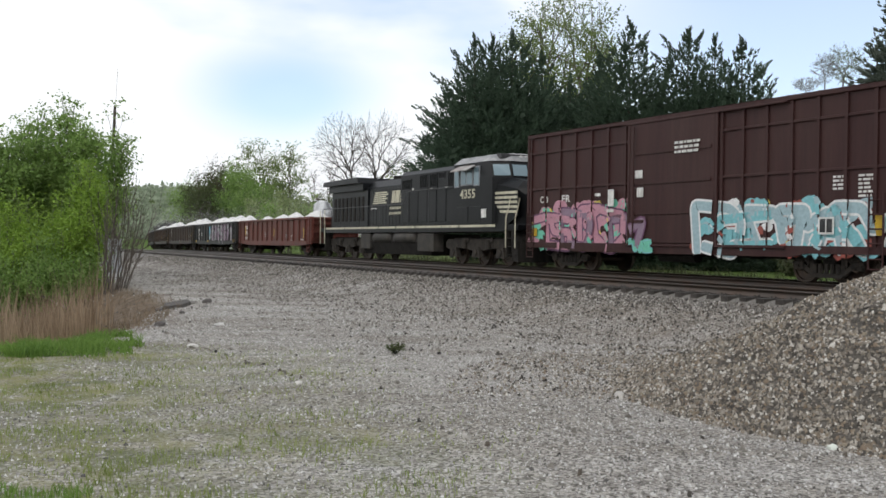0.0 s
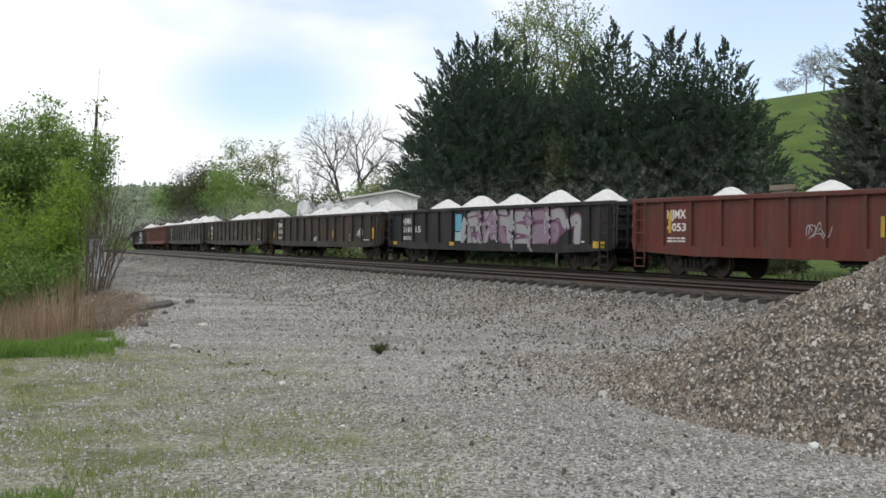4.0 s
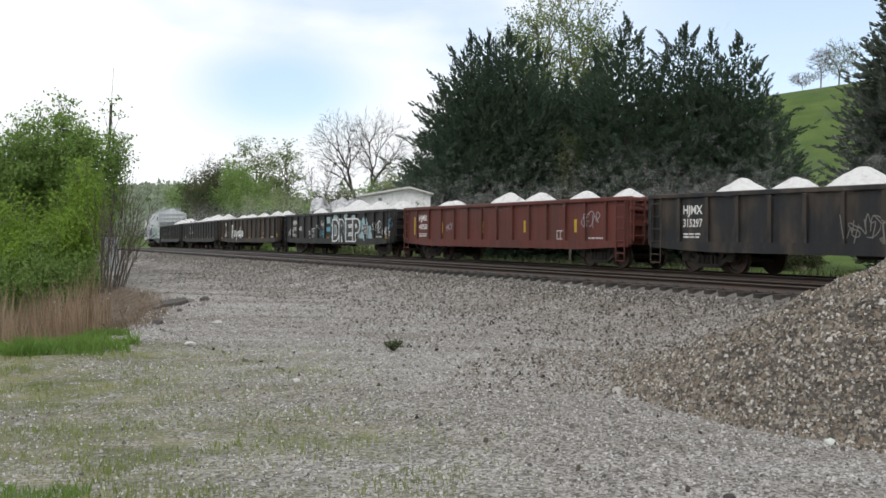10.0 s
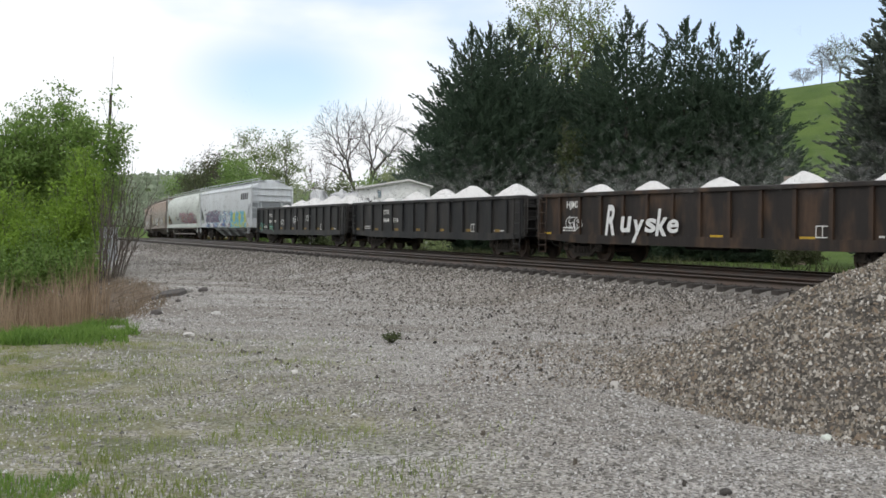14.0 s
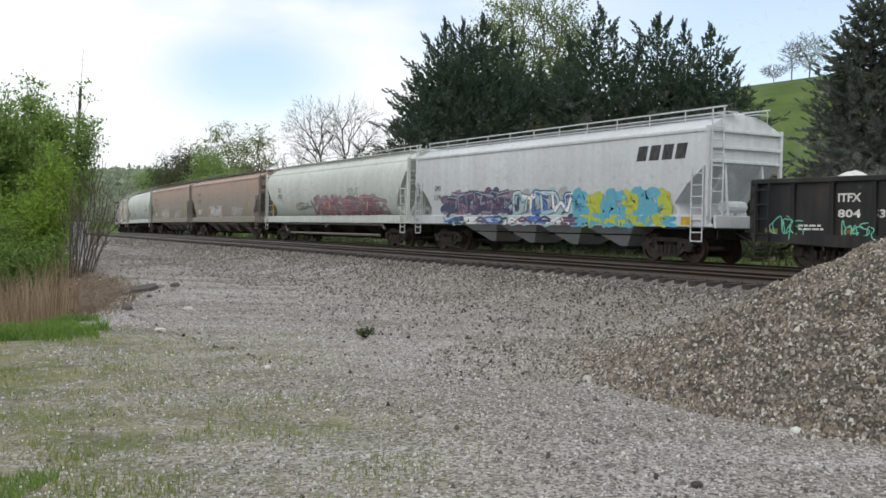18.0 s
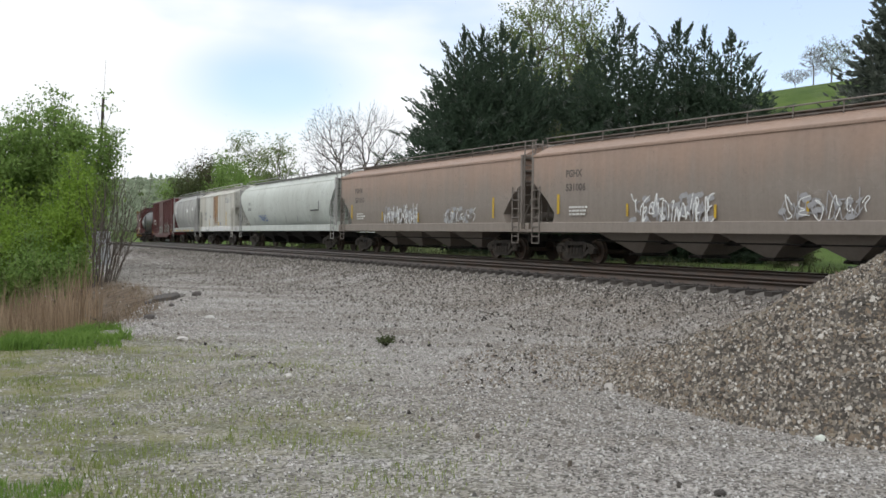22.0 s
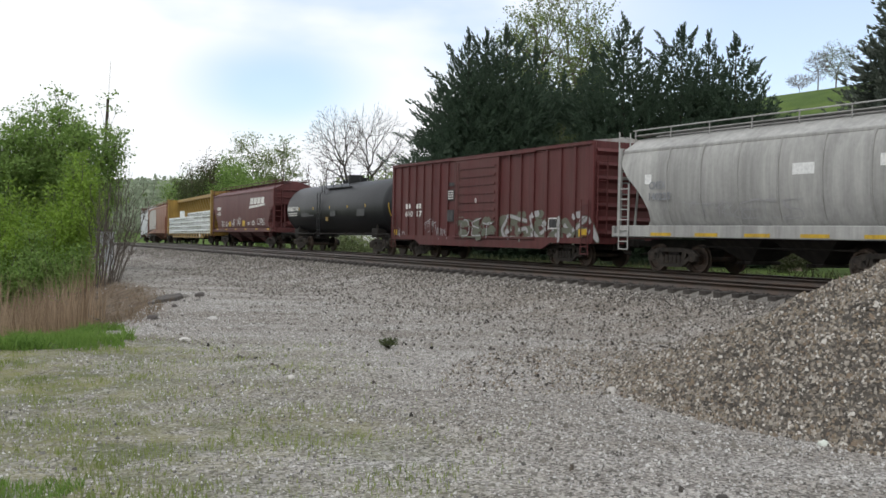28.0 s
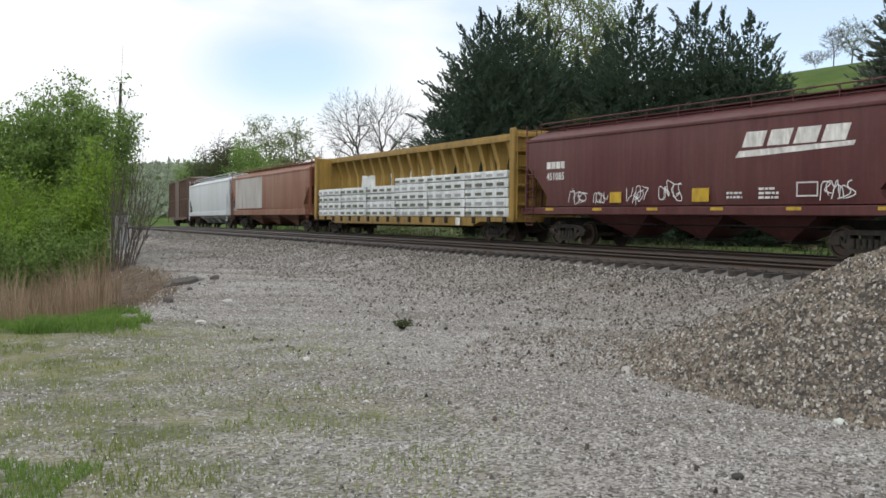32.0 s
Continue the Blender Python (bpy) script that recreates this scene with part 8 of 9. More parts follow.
    d /= np.linalg.norm(d, axis=2, keepdims=True)
    o = np.cross(d, r.normal(0, 1, (k, m, 3)))
    o /= np.maximum(np.linalg.norm(o, axis=2, keepdims=True), 1e-6)
    ln = ((0.22 + 0.13 * r.uniform(0, 1, (k, m))) * np.clip(L / 1.0, 0.6, 1.2)[:, None])[..., None]
    wd = (0.046 + 0.032 * r.uniform(0, 1, (k, m)))[..., None] * (1.15 - 0.4 * t)[..., None]
    V1 = np.stack([P, P + d * ln * 0.45 + o * wd, P + d * ln, P + d * ln * 0.5 - o * wd], 2).reshape(-1, 3)
    # the heart of the crown: broad hanging sprays, thick enough to shut out the light
    nh = int(3600 * density)
    zh = height * 0.95 * (1 - r.uniform(0, 1, nh) ** 0.7)
    ah = r.uniform(0, 6.283, nh)
    rh = reach(zh) * np.sqrt(r.uniform(0.03, 0.45, nh))
    H = np.stack([np.cos(ah) * rh, np.sin(ah) * rh, zh], -1)
    e1 = r.normal(0, 1, (nh, 3))
    e1 /= np.linalg.norm(e1, axis=1, keepdims=True)
    e2 = np.cross(e1, r.normal(0, 1, (nh, 3)))
    e2 /= np.linalg.norm(e2, axis=1, keepdims=True)
    big = np.clip(reach(zh) * 0.09, 0.1, 0.30)[:, None]
    V2 = np.stack([H - e1 * big, H - e2 * big * 0.6, H + e1 * big, H + e2 * big * 0.6], 1).reshape(-1, 3)
    V, F = limbs(segs, 6)
    raw("trunk", V, F, M_DARKBARK, e)
    V = np.concatenate([V1, V2])
    raw("crown", V, np.arange(len(V)).reshape(-1, 4), leaf, e)
    return e


def shaped_tree(x, y, height, width, seed, leaf, label, bark=M_BARK, clear=0.3, tips=260, shell=0.4, per=30, reach=0.4, size=0.12, girth=0.02, thin=0.012, off=0.0, vase=0.6, uneven=0.16, low=0.0,
                name="tree", category="tree", group="", sink=0.1, share=0.34, bare=0.0, flat=0.75, stems=1):
    """A broad-leaved tree: twig ends spread through a lumpy rounded crown, and limbs that divide again and again to reach them."""
    r = np.random.RandomState(seed)
    e = thing(name, label, category, group)
    e.matrix_basis = pose(x, y, float(ground_height(np.array([x]), np.array([y]))[0]) - sink)
    d = r.normal(0, 1, (tips, 3))
    d /= np.linalg.norm(d, axis=1, keepdims=True)
    k = r.uniform(0.03, 1, tips) ** shell * (1 + uneven * bumps(d[:, 0] * 2 + d[:, 2], d[:, 1] * 2 - d[:, 2], 1.1, seed + 5))
    q = d * k[:, None]
    base = height * clear
    zf = 0.5 + 0.5 * q[:, 2]
    grow_out = vase + (1 - vase) * np.clip(zf * 1.8, 0, 1)
    T = np.stack([q[:, 0] * width / 2 * grow_out + off, q[:, 1] * width / 2 * grow_out, base + (height - base) * zf], -1)
    segs, joints = [], []
    r0 = girth * height / 2

    def rad(n):
        return max(r0 * (n / tips) ** 0.5, thin)

    def limb(a, b, n, bend):
        mid = (a + b) / 2 + r.normal(0, 1, 3) * np.linalg.norm(b - a) * bend
        segs.append((a, mid, rad(n), rad(n * 0.9)))
        segs.append((mid, b, rad(n * 0.9), rad(n * 0.8)))

    def divide(p, idx):
        if len(idx) == 1:
            limb(p, T[idx[0]], 1, 0.07)
            return
        c = T[idx].mean(0)
        nxt = p + (c - p) * share * r.uniform(0.75, 1.25)
        limb(p, nxt, len(idx), 0.05)
        if len(idx) < 9:
            joints.append(nxt)
        rel = T[idx] - nxt
        axis_ = np.linalg.svd(rel - rel.mean(0), full_matrices=False)[2][0] if len(idx) > 2 else rel[0] - rel[1]
        v = rel @ (axis_ + r.normal(0, 0.25, 3))
        order = np.argsort(v)
        cut = max(1, min(len(idx) - 1, int(len(idx) * r.uniform(0.34, 0.66))))
        divide(nxt, idx[order[:cut]])
        divide(nxt, idx[order[cut:]])

    groups = [np.arange(tips)] if stems == 1 else np.array_split(np.argsort(T[:, 0] + 0.6 * T[:, 1]), stems)
    for i, g in enumerate(groups):
        a0 = np.array([(i - (stems - 1) / 2) * 0.035 * width, r.normal(0, 0.03) * width * (stems > 1), 0.0])
        fork = a0 + (T[g].mean(0) - a0) * np.array([0.22, 0.22, 0.0]) + np.array([0, 0, base * (0.75 if base > 0.8 else 0.5)])
        limb(a0, fork, len(g), 0.02)
        divide(fork, g)
    segs.sort(key=lambda g: -g[2])
    cut = max(1, sum(g[2] > 2.2 * thin for g in segs))
    V, F = limbs(segs[:cut], 6)
    V2, F2 = limbs(segs[cut:], 3)
    raw("trunk", np.concatenate([V, V2]), np.concatenate([F, F2 + len(V)]), bark, e)
    if leaf is not None and per:
        C = np.concatenate([T, np.array(joints).reshape(-1, 3)])
        C = C[(C[:, 2] > low * height) & (r.uniform(0, 1, len(C)) >= bare)]
        V, F = leaf_cloud(r, C, per, reach, size, flat)
        raw("crown", V, F, leaf, e)
    return e


def spot(px, dist):
    """A place on the ground from its bearing and its distance ahead."""
    return (px - 784) / 1720 * dist, dist


SPEARS = {6: ((0.60, 5, 3.6), (0.53, -8, 3.9), (0.36, 10, 4.4), (0.22, -15, 4.8), (0.70, 175, 2.4), (0.82, 10, 1.8)), 5: ((0.86, 170, 2.2), (0.9, 20, 1.6), (0.8, 150, 2.6)),
          1: ((0.75, 170, 2.6), (0.62, 185, 3.2), (0.5, 175, 3.6), (0.38, 180, 4.2), (0.26, 190, 4.6), (0.85, 200, 1.8)), 4: ((0.87, 30, 1.8), (0.8, 160, 2.2)), 2: ((0.88, 10, 1.8), (0.8, 200, 2.0)), 9: ((0.9, 160, 1.5),)}
for px, d, top, slope, seed, leaf, words_ in (
        (826, 77, 68, 0.47, 1, L_SPRUCE, "tall dark green conifer with feathery rising boughs"), (858, 79, 62, 0.48, 9, L_SPRUCE, "tall dark green conifer with feathery rising boughs"), (893, 78, 54, 0.46, 2, L_SPRUCE, "tall dark green conifer with feathery rising boughs"),
        (946, 80, 92, 0.42, 3, L_SPRUCE, "shorter dark conifer between two taller ones"), (1100, 76, 32, 0.46, 4, L_SPRUCE, "tallest dark conifer of the row"), (1046, 79, 100, 0.44, 10, L_SPRUCE, "shorter dark conifer between two taller ones"), (996, 81, 140, 0.5, 11, L_SPRUCE, "shorter dark conifer between two taller ones"),
        (1203, 75, 42, 0.42, 5, L_SPRUCE, "tall dark green conifer with several tips"), (1250, 76, 62, 0.36, 8, L_SPRUCE, "slim dark conifer close beside its neighbour"), (1298, 74, 62, 0.46, 6, L_SPRUCE, "dark conifer with boughs standing out over the pasture"),
        (1588, 60, -70, 0.37, 7, L_SPRUCE2, "grey-green spruce with layered level boughs")):
    x, y = spot(px, d)
    ground_z = float(ground_height(np.array([x]), np.array([y]))[0])
    hgt = EYE + (438 - top) / 1720 * d - ground_z + 0.1
    if leaf is L_SPRUCE2:
        spruce(x, y, hgt, slope, seed, leaf, words_, rise=(-0.05, 0.5), gap=0.42, thick=1.0, full=5.2)
    else:
        plume_tree(x, y, hgt, slope, seed, leaf, words_, spears=SPEARS.get(seed, ()))


def tree_at(px, d, top, wide, seed, leaf, label, **kw):
    """A tree by its bearing, distance, the height of its top and its crown's width."""
    x, y = spot(px, d)
    g = float(ground_height(np.array([x]), np.array([y]))[0])
    return shaped_tree(x, y, EYE + (438 - top) / 1720 * d - g + 0.1, wide / 1720 * d, seed, leaf, label, **kw)


tree_at(1004, 73, 215, 54, 19, L_OLIVE, "olive green young tree in front of the conifers", tips=90, per=26, reach=0.28, size=0.10, clear=0.1)
tree_at(984, 100, -14, 256, 21, L_SPRING, "tall broad tree just coming into pale green leaf", tips=520, per=20, reach=0.42, size=0.15, clear=0.42, girth=0.045, thin=0.024, vase=0.5, shell=0.30, stems=2, low=0.55, uneven=0.08)
tree_at(1046, 104, 84, 74, 20, L_SPRING, "young tree in thin pale green leaf", tips=120, per=16, reach=0.4, size=0.14, clear=0.35, thin=0.02)
tree_at(634, 212, 197, 136, 23, None, "bare spreading tree with fine grey twigs", tips=850, clear=0.32, thin=0.026, bark=M_DARKBARK, girth=0.034, off=-4.8, vase=0.45, shell=0.36, share=0.3, uneven=0.08)
tree_at(642, 214, 192, 140, 24, None, "bare spreading tree with fine grey twigs", tips=850, clear=0.30, thin=0.026, bark=M_DARKBARK, girth=0.034, off=3.0, vase=0.45, shell=0.36, share=0.3, uneven=0.08)
tree_at(572, 150, 290, 46, 25, None, "small bare tree on the hillside", tips=200, clear=0.25, thin=0.022)
tree_at(545, 150, 300, 40, 32, L_BROWN, "small tree with reddish buds on the hillside", tips=140, clear=0.25, thin=0.022, per=3, reach=0.3, size=0.12)
tree_at(500, 140, 246, 78, 26, L_SPRING, "slender tree with thin spring leaves", tips=150, per=12, reach=0.40, size=0.16, clear=0.34, thin=0.022, girth=0.026, uneven=0.18)
tree_at(442, 150, 244, 112, 27, L_SPRING, "slender tree with thin spring leaves", tips=300, per=13, reach=0.45, size=0.17, clear=0.22, thin=0.022, uneven=0.15, bare=0.15)
tree_at(410, 138, 288, 92, 28, L_DEEP, "round fresh green tree beyond the line", tips=190, per=30, reach=0.5, size=0.17, clear=0.08, uneven=0.1)
tree_at(362, 142, 278, 76, 29, L_BROWN, "tree with reddish buds beyond the line", tips=200, per=5, reach=0.38, size=0.13, clear=0.18, thin=0.02)
tree_at(340, 146, 286, 60, 34, None, "thin bare tree beyond the line", tips=160, clear=0.2, thin=0.02)
tree_at(326, 150, 316, 92, 30, L_DEEP, "green tree beyond the line", tips=130, per=24, reach=0.55, size=0.17, clear=0.1)
tree_at(378, 165, 302, 90, 31, L_OLIVE, "dull green tree beyond the line", tips=110, per=24, reach=0.55, size=0.18, clear=0.1)
tree_at(458, 160, 298, 100, 33, L_HILL, "green tree beyond the line", tips=120, per=22, reach=0.55, size=0.18, clear=0.12)
tree_at(352, 138, 304, 92, 35, L_OLIVE, "dull green tree beyond the line", tips=130, per=24, reach=0.5, size=0.17, clear=0.08, uneven=0.1)
tree_at(432, 134, 300, 96, 36, L_DEEP, "round fresh green tree beyond the line", tips=150, per=26, reach=0.5, size=0.17, clear=0.08, uneven=0.1)
tree_at(388, 146, 282, 76, 37, L_OLIVE, "dull green tree beyond the line", tips=150, per=16, reach=0.45, size=0.16, clear=0.15, uneven=0.14)
rt = random.Random(77)
for k in range(30):
    px = 440 + k * 11.5 + rt.uniform(-5, 5)
    d = rt.uniform(105, 165)
    tree_at(px, d, np.interp(px, (440, 560, 640, 700, 780), (332, 330, 318, 284, 258)) + rt.uniform(-4, 22), rt.uniform(46, 78), 300 + k, rt.choice((L_HILL, L_DEEP, L_SPRING, L_OLIVE)), "small hillside tree in early leaf", tips=60, per=16, reach=0.42, size=0.17, clear=0.08, vase=0.8, group="trees of the hillside")
for px, d, top, wide, seed, leaf in ((1412, 205, 126, 56, 41, None), (1444, 208, 82, 56, 42, None), (1476, 212, 68, 90, 43, L_SPRING)):
    tree_at(px, d, top, wide, seed, leaf, "bare tree on the crest of the hill" if leaf is None else "tree coming into leaf on the crest of the hill", tips=420, clear=0.22, sink=0.4, thin=0.03, girth=0.03, per=2, reach=0.3, size=0.16, shell=0.4)

# woods on the far hill, distance haze mixed into their leaf colour
n_ = 9000
a_, d_ = rs.uniform(-0.52, -0.12, n_), rs.uniform(330, 620, n_)
x_, y_ = a_ * d_, d_
P_ = np.stack([x_, y_, ground_height(x_, y_) + rs.uniform(0.5, 6.0, n_) * (0.6 + 0.4 * bumps(x_, y_, 40, 66))], -1)
V, F = leaf_cloud(np.random.RandomState(5), P_, 2, 0.9, 1.9)
tagged(raw("far_woods", V, F, L_FAR_HAZE), "green woods covering the far hill, paled with painted distance haze", "woods", kind="stuff")

# low shrubs before the building and the tarpaulin
for k in range(11):
    px = 556 + k * 21
    x, y = spot(px, 63.5 + (k % 3) * 0.7)
    shaped_tree(x, y, 1.9 + 0.5 * ((k * 7) % 5) / 5, 2.4, 700 + k, L_HILL, "low green shrub beside the line", clear=0.04, tips=46, per=14, reach=0.2, size=0.09, girth=0.02, vase=0.9, stems=3, name="shrub", category="shrub", group="shrubs beside the line")

for k, (px, d) in enumerate(((1384, 62), (1404, 61.5), (1426, 62))):
    x, y = spot(px, d)
    shaped_tree(x, y, 1.9, 2.2, 730 + k, L_VERGE, "low dull green shrub beside the line", clear=0.04, tips=46, per=14, reach=0.2, size=0.09, girth=0.02, vase=0.9, stems=3, name="shrub", category="shrub", group="shrubs beside the line")

# the thicket beside the lot: tall trees behind, brighter saplings in front
for k, (px, d, top, wide, leaf, tips) in enumerate((
        (-50, 43, 225, 130, L_DEEP, 150), (14, 44, 214, 108, L_DEEP, 150), (62, 46, 198, 104, L_DEEP, 150), (108, 45, 180, 92, L_DEEP, 160), (34, 47, 240, 120, L_DEEP, 130), (136, 44, 222, 70, L_DEEP, 110), (192, 47, 200, 58, L_DEEP, 70), (174, 46, 262, 50, L_DEEP, 70))):
    tree_at(px, d, top, wide, 500 + k, leaf, "dense green tree at the back of the thicket", tips=tips, per=29, reach=0.27, size=0.085, clear=0.28, girth=0.02, thin=0.012, name="thicket_tree", group="thicket trees", shell=0.36, uneven=0.22, flat=0.55)
for k, (px, d, top, wide, leaf, tips) in enumerate((
        (-24, 38, 330, 90, L_BUSH, 90), (22, 37.5, 322, 70, L_BUSH, 90), (54, 39, 366, 60, L_BUSH, 70), (98, 37.5, 322, 66, L_BUSH, 80), (146, 38, 286, 74, L_BUSH, 150), (124, 36.5, 350, 74, L_BUSH, 100),
        (10, 35, 400, 80, L_BUSH, 80), (60, 35.5, 410, 70, L_DEEP, 70), (112, 36, 400, 80, L_BUSH, 80), (-60, 36, 340, 110, L_BUSH, 90), (20, 34, 462, 90, L_DEEP, 60), (70, 34.5, 456, 80, L_DEEP, 60), (116, 35, 452, 80, L_DEEP, 60), (146, 36, 450, 44, L_DEEP, 50), (-40, 34, 440, 90, L_DEEP, 60))):
    tree_at(px, d, top, wide, 520 + k, leaf, "leafy bright green sapling in the thicket" if leaf is L_BUSH else "low green bush in the thicket", tips=tips, per=26, reach=0.20, size=0.062, clear=0.06, girth=0.014, thin=0.007, vase=0.85, stems=3, name="thicket_tree", group="thicket trees", shell=0.42, uneven=0.25, flat=0.9)
for k, (px, d, top, wide, off) in enumerate(((174, 35, 322, 50, 0.2), (186, 35.5, 296, 60, 0.3), (195, 36, 318, 70, 0.5), (203, 36.5, 300, 76, 0.7), (210, 36, 326, 80, 0.9), (200, 35, 372, 60, 0.2), (188, 34.6, 380, 50, -0.1), (180, 36.4, 340, 60, -0.2), (212, 35.2, 396, 50, 0.4))):
    tree_at(px, d, top, wide, 540 + k, None, "thin bare sapling without leaves", tips=42, stems=2, clear=0.22, girth=0.018, thin=0.008, off=off, vase=0.3, uneven=0.25, name="sapling", group="bare saplings", bark=M_SAPLING)

# grass strip, reeds, weeds
n_ = 30000
x_, y_ = rs.uniform(-12, -4.0, n_), rs.uniform(13.2, 17.2, n_)
clump = 0.5 + 0.5 * bumps(x_, y_, 0.8, 53) + 0.25 * bumps(x_, y_, 0.3, 50)
keep = (left_of_bank(x_, y_) > 0.1 + 0.4 * bumps(x_, y_, 1.1, 51)) & (y_ > 13.9 + 0.5 * bumps(x_, y_, 1.5, 52)) & (rs.uniform(0, 1, n_) < 0.25 + clump)
x_, y_ = x_[keep], y_[keep]
blades("grass_strip", x_, y_, ground_height(x_, y_), 0.06 + 0.15 * np.clip(clump[keep], 0, 1.2), 0.018, L_GRASS, 1, "strip of bright green grass at the foot of the bank", "grass", 1.3)
n_ = 11000
x_, y_ = rs.uniform(-16, -6.4, n_), rs.uniform(16.8, 27.0, n_)
dd = left_of_bank(x_, y_)
keep = (dd > 1.9 + 0.9 * bumps(x_, y_, 2.0, 54)) & (dd < 10) & (x_ < (-0.362 + 0.02 * bumps(x_, y_, 1.5, 49)) * y_) & (y_ < 26 + bumps(x_, y_, 2.0, 56))
x_, y_ = x_[keep], y_[keep]
blades("dry_reeds", x_, y_, ground_height(x_, y_) - 0.05, 1.75 * (0.75 + 0.3 * bumps(x_, y_, 2.5, 55)), 0.02, L_DRY, 2, "stand of dry tan reeds below the bank", "reeds", 0.3)
n_ = 7000
x_, y_ = rs.uniform(-14, -5.0, n_), rs.uniform(16.5, 34.0, n_)
dd = left_of_bank(x_, y_)
keep = (dd > 0.1) & (dd < 4.5) & (rs.uniform(0, 1, n_) < 0.5 + 0.5 * bumps(x_, y_, 1.2, 48))
x_, y_ = x_[keep], y_[keep]
blades("bank_grass", x_, y_, ground_height(x_, y_), 0.2, 0.016, L_LITTER, 3, "thin dry grass on the bank", "grass", 1.1)
n_ = 70000
d_ = 4.8 + 13.0 * rs.uniform(0, 1, n_) ** 1.1
x_ = rs.uniform(-0.56, 0.1, n_) * d_
y_ = d_
w_, g_, e_ = zone_masks(x_, y_)
patch = 0.5 + 0.5 * bumps(x_, y_, 1.6, 57) + 0.35 * bumps(x_, y_, 0.5, 58)
keep = (rs.uniform(0, 1, n_) < w_ * np.clip(patch - 0.12, 0, 1) * 0.8) & ((left_of_bank(x_, y_) < 0.5) | (y_ < 15.6))
x_, y_ = x_[keep], y_[keep]
blades("lot_weeds", x_, y_, ground_height(x_, y_), 0.05 * (0.5 + np.clip(patch[keep], 0, 1)), 0.009, L_WEED, 4, "short yellow-green weeds growing through the gravel", "weeds", 0.8)
n_ = 5000
x_, y_ = rs.uniform(-3.4, -2.1, n_), rs.uniform(4.9, 6.9, n_)
keep = 0.45 * bumps(x_, y_, 0.8, 59) + 0.35 - np.abs(x_ + 2.55) * 1.2 - np.maximum(y_ - 6.3, 0) * 2 > 0
x_, y_ = x_[keep], y_[keep]
blades("grass_tuft", x_, y_, ground_height(x_, y_), 0.07, 0.007, L_GRASS, 5, "tuft of bright grass in the lot", "grass", 0.7)
n_ = 20000
s_, l_ = rs.uniform(-5, 95, n_), 3.4 + 9 * rs.uniform(0, 1, n_) ** 1.3
x_, y_, z_ = on_line(s_, l_)
blades("verge_grass", x_, y_, ground_height(x_, y_) - 0.02, 0.45 + 0.4 * np.clip(bumps(x_, y_, 3.0, 60) + 0.4, 0, 1), 0.06, L_VERGE, 6, "rough grass along the far side of the line", "grass", 0.6)

# a single dark weed in the gravel
x, y = -0.80, 14.9
e = thing("weed_plant", "dark dried weed standing in the gravel", "weed")
e.matrix_basis = pose(x, y, float(ground_height(np.array([x]), np.array([y]))[0]))
r = random.Random(8)
segs, tips = [], []
for k in range(16):
    a = r.uniform(0, 6.283)
    grow(r, (0, 0, 0), (math.cos(a) * 1.1, math.sin(a) * 1.1, 0.8), 0.13, 0.005, 1, 2, segs, tips, 0.6, 0.0, 3)
V, F = limbs(segs, 4)
raw("stems", V, F, M_DARKBARK, e)
V, F = leaf_cloud(np.random.RandomState(3), tips, 3, 0.012, 0.016)
raw("leaves", V, F, L_OLIVE, e)

# ---------------------------------------------------------------- buildings and poles beyond the line
M_SIDING = material("white_siding", (0.82, 0.83, 0.83), 0.7, spots=(0.72, 0.72, 0.7), spot_scale=0.6, spot_amount=0.5, grain=12, streak=2)
M_TRIM = material("pale_trim", (0.62, 0.62, 0.6), 0.7)
# the tarpaulin's dark spots paint the shade of its folds onto the silver
M_TARP = material("silver_tarp_fold_shade", (0.52, 0.53, 0.54), 0.5, spots=(0.10, 0.105, 0.11), spot_scale=1.6, spot_amount=0.85, bump=0.3, bump_scale=4, streak=2)
M_SHED = material("brown_shed_roof", (0.26, 0.21, 0.165), 0.8, spots=(0.22, 0.17, 0.14), spot_scale=3)
bx0, by0 = spot(718, 68)
gz0 = float(ground_height(np.array([bx0]), np.array([by0]))[0]) - 0.3
house = thing("white_building", "white gabled building with one small window beyond the line", "building")
house.matrix_basis = pose(bx0, by0, gz0, 0, 0, 4)
top = EYE + (438 - 337) / 1720 * 68 - gz0
bm = bmesh.new()
prism(bm, [(-3.5, 0), (1.5, 0), (1.5, top - 0.50), (0, top - 0.12), (-3.5, top - 0.72)], 0, 9)
part("wall", bm, M_SIDING, house)
bm = bmesh.new()
prism(bm, [(-3.7, top - 0.75), (0, top - 0.1), (1.7, top - 0.53), (1.7, top - 0.43), (0, top + 0.03), (-3.7, top - 0.63)], -0.4, 9.4)
part("roof", bm, M_TRIM, house, "low-pitched pale roof")
bm = bmesh.new()
bx(bm, -2.17, -1.87, -0.04, 0.1, top - 1.35, top - 0.75, 0.01)
w = part("window", bm, M_TRIM, house)
bm = bmesh.new()
bx(bm, -2.13, -1.91, -0.05, 0.0, top - 1.31, top - 0.79)
part("pane", bm, P_GLASS, w)
# tarpaulin slung over a frame
bx1, by1 = spot(602, 72)
g1 = float(ground_height(np.array([bx1]), np.array([by1]))[0]) - 0.2
top1 = EYE + (438 - 349) / 1720 * 70 - g1
gx, gt = np.meshgrid(np.linspace(-2.3, 2.3, 90), np.linspace(0, 1, 46))
ang = gt * math.pi
fold = 0.10 * np.sin(gx * 9 + 3 * np.sin(gt * 5)) + 0.12 * bumps(gx, gt * 4, 0.9, 61) + 0.07 * bumps(gx, gt * 4, 0.35, 62)
hh = top1 * (0.93 + 0.06 * bumps(gx, gt * 0, 1.8, 63))
ty = -np.cos(ang) * (1.6 + fold)
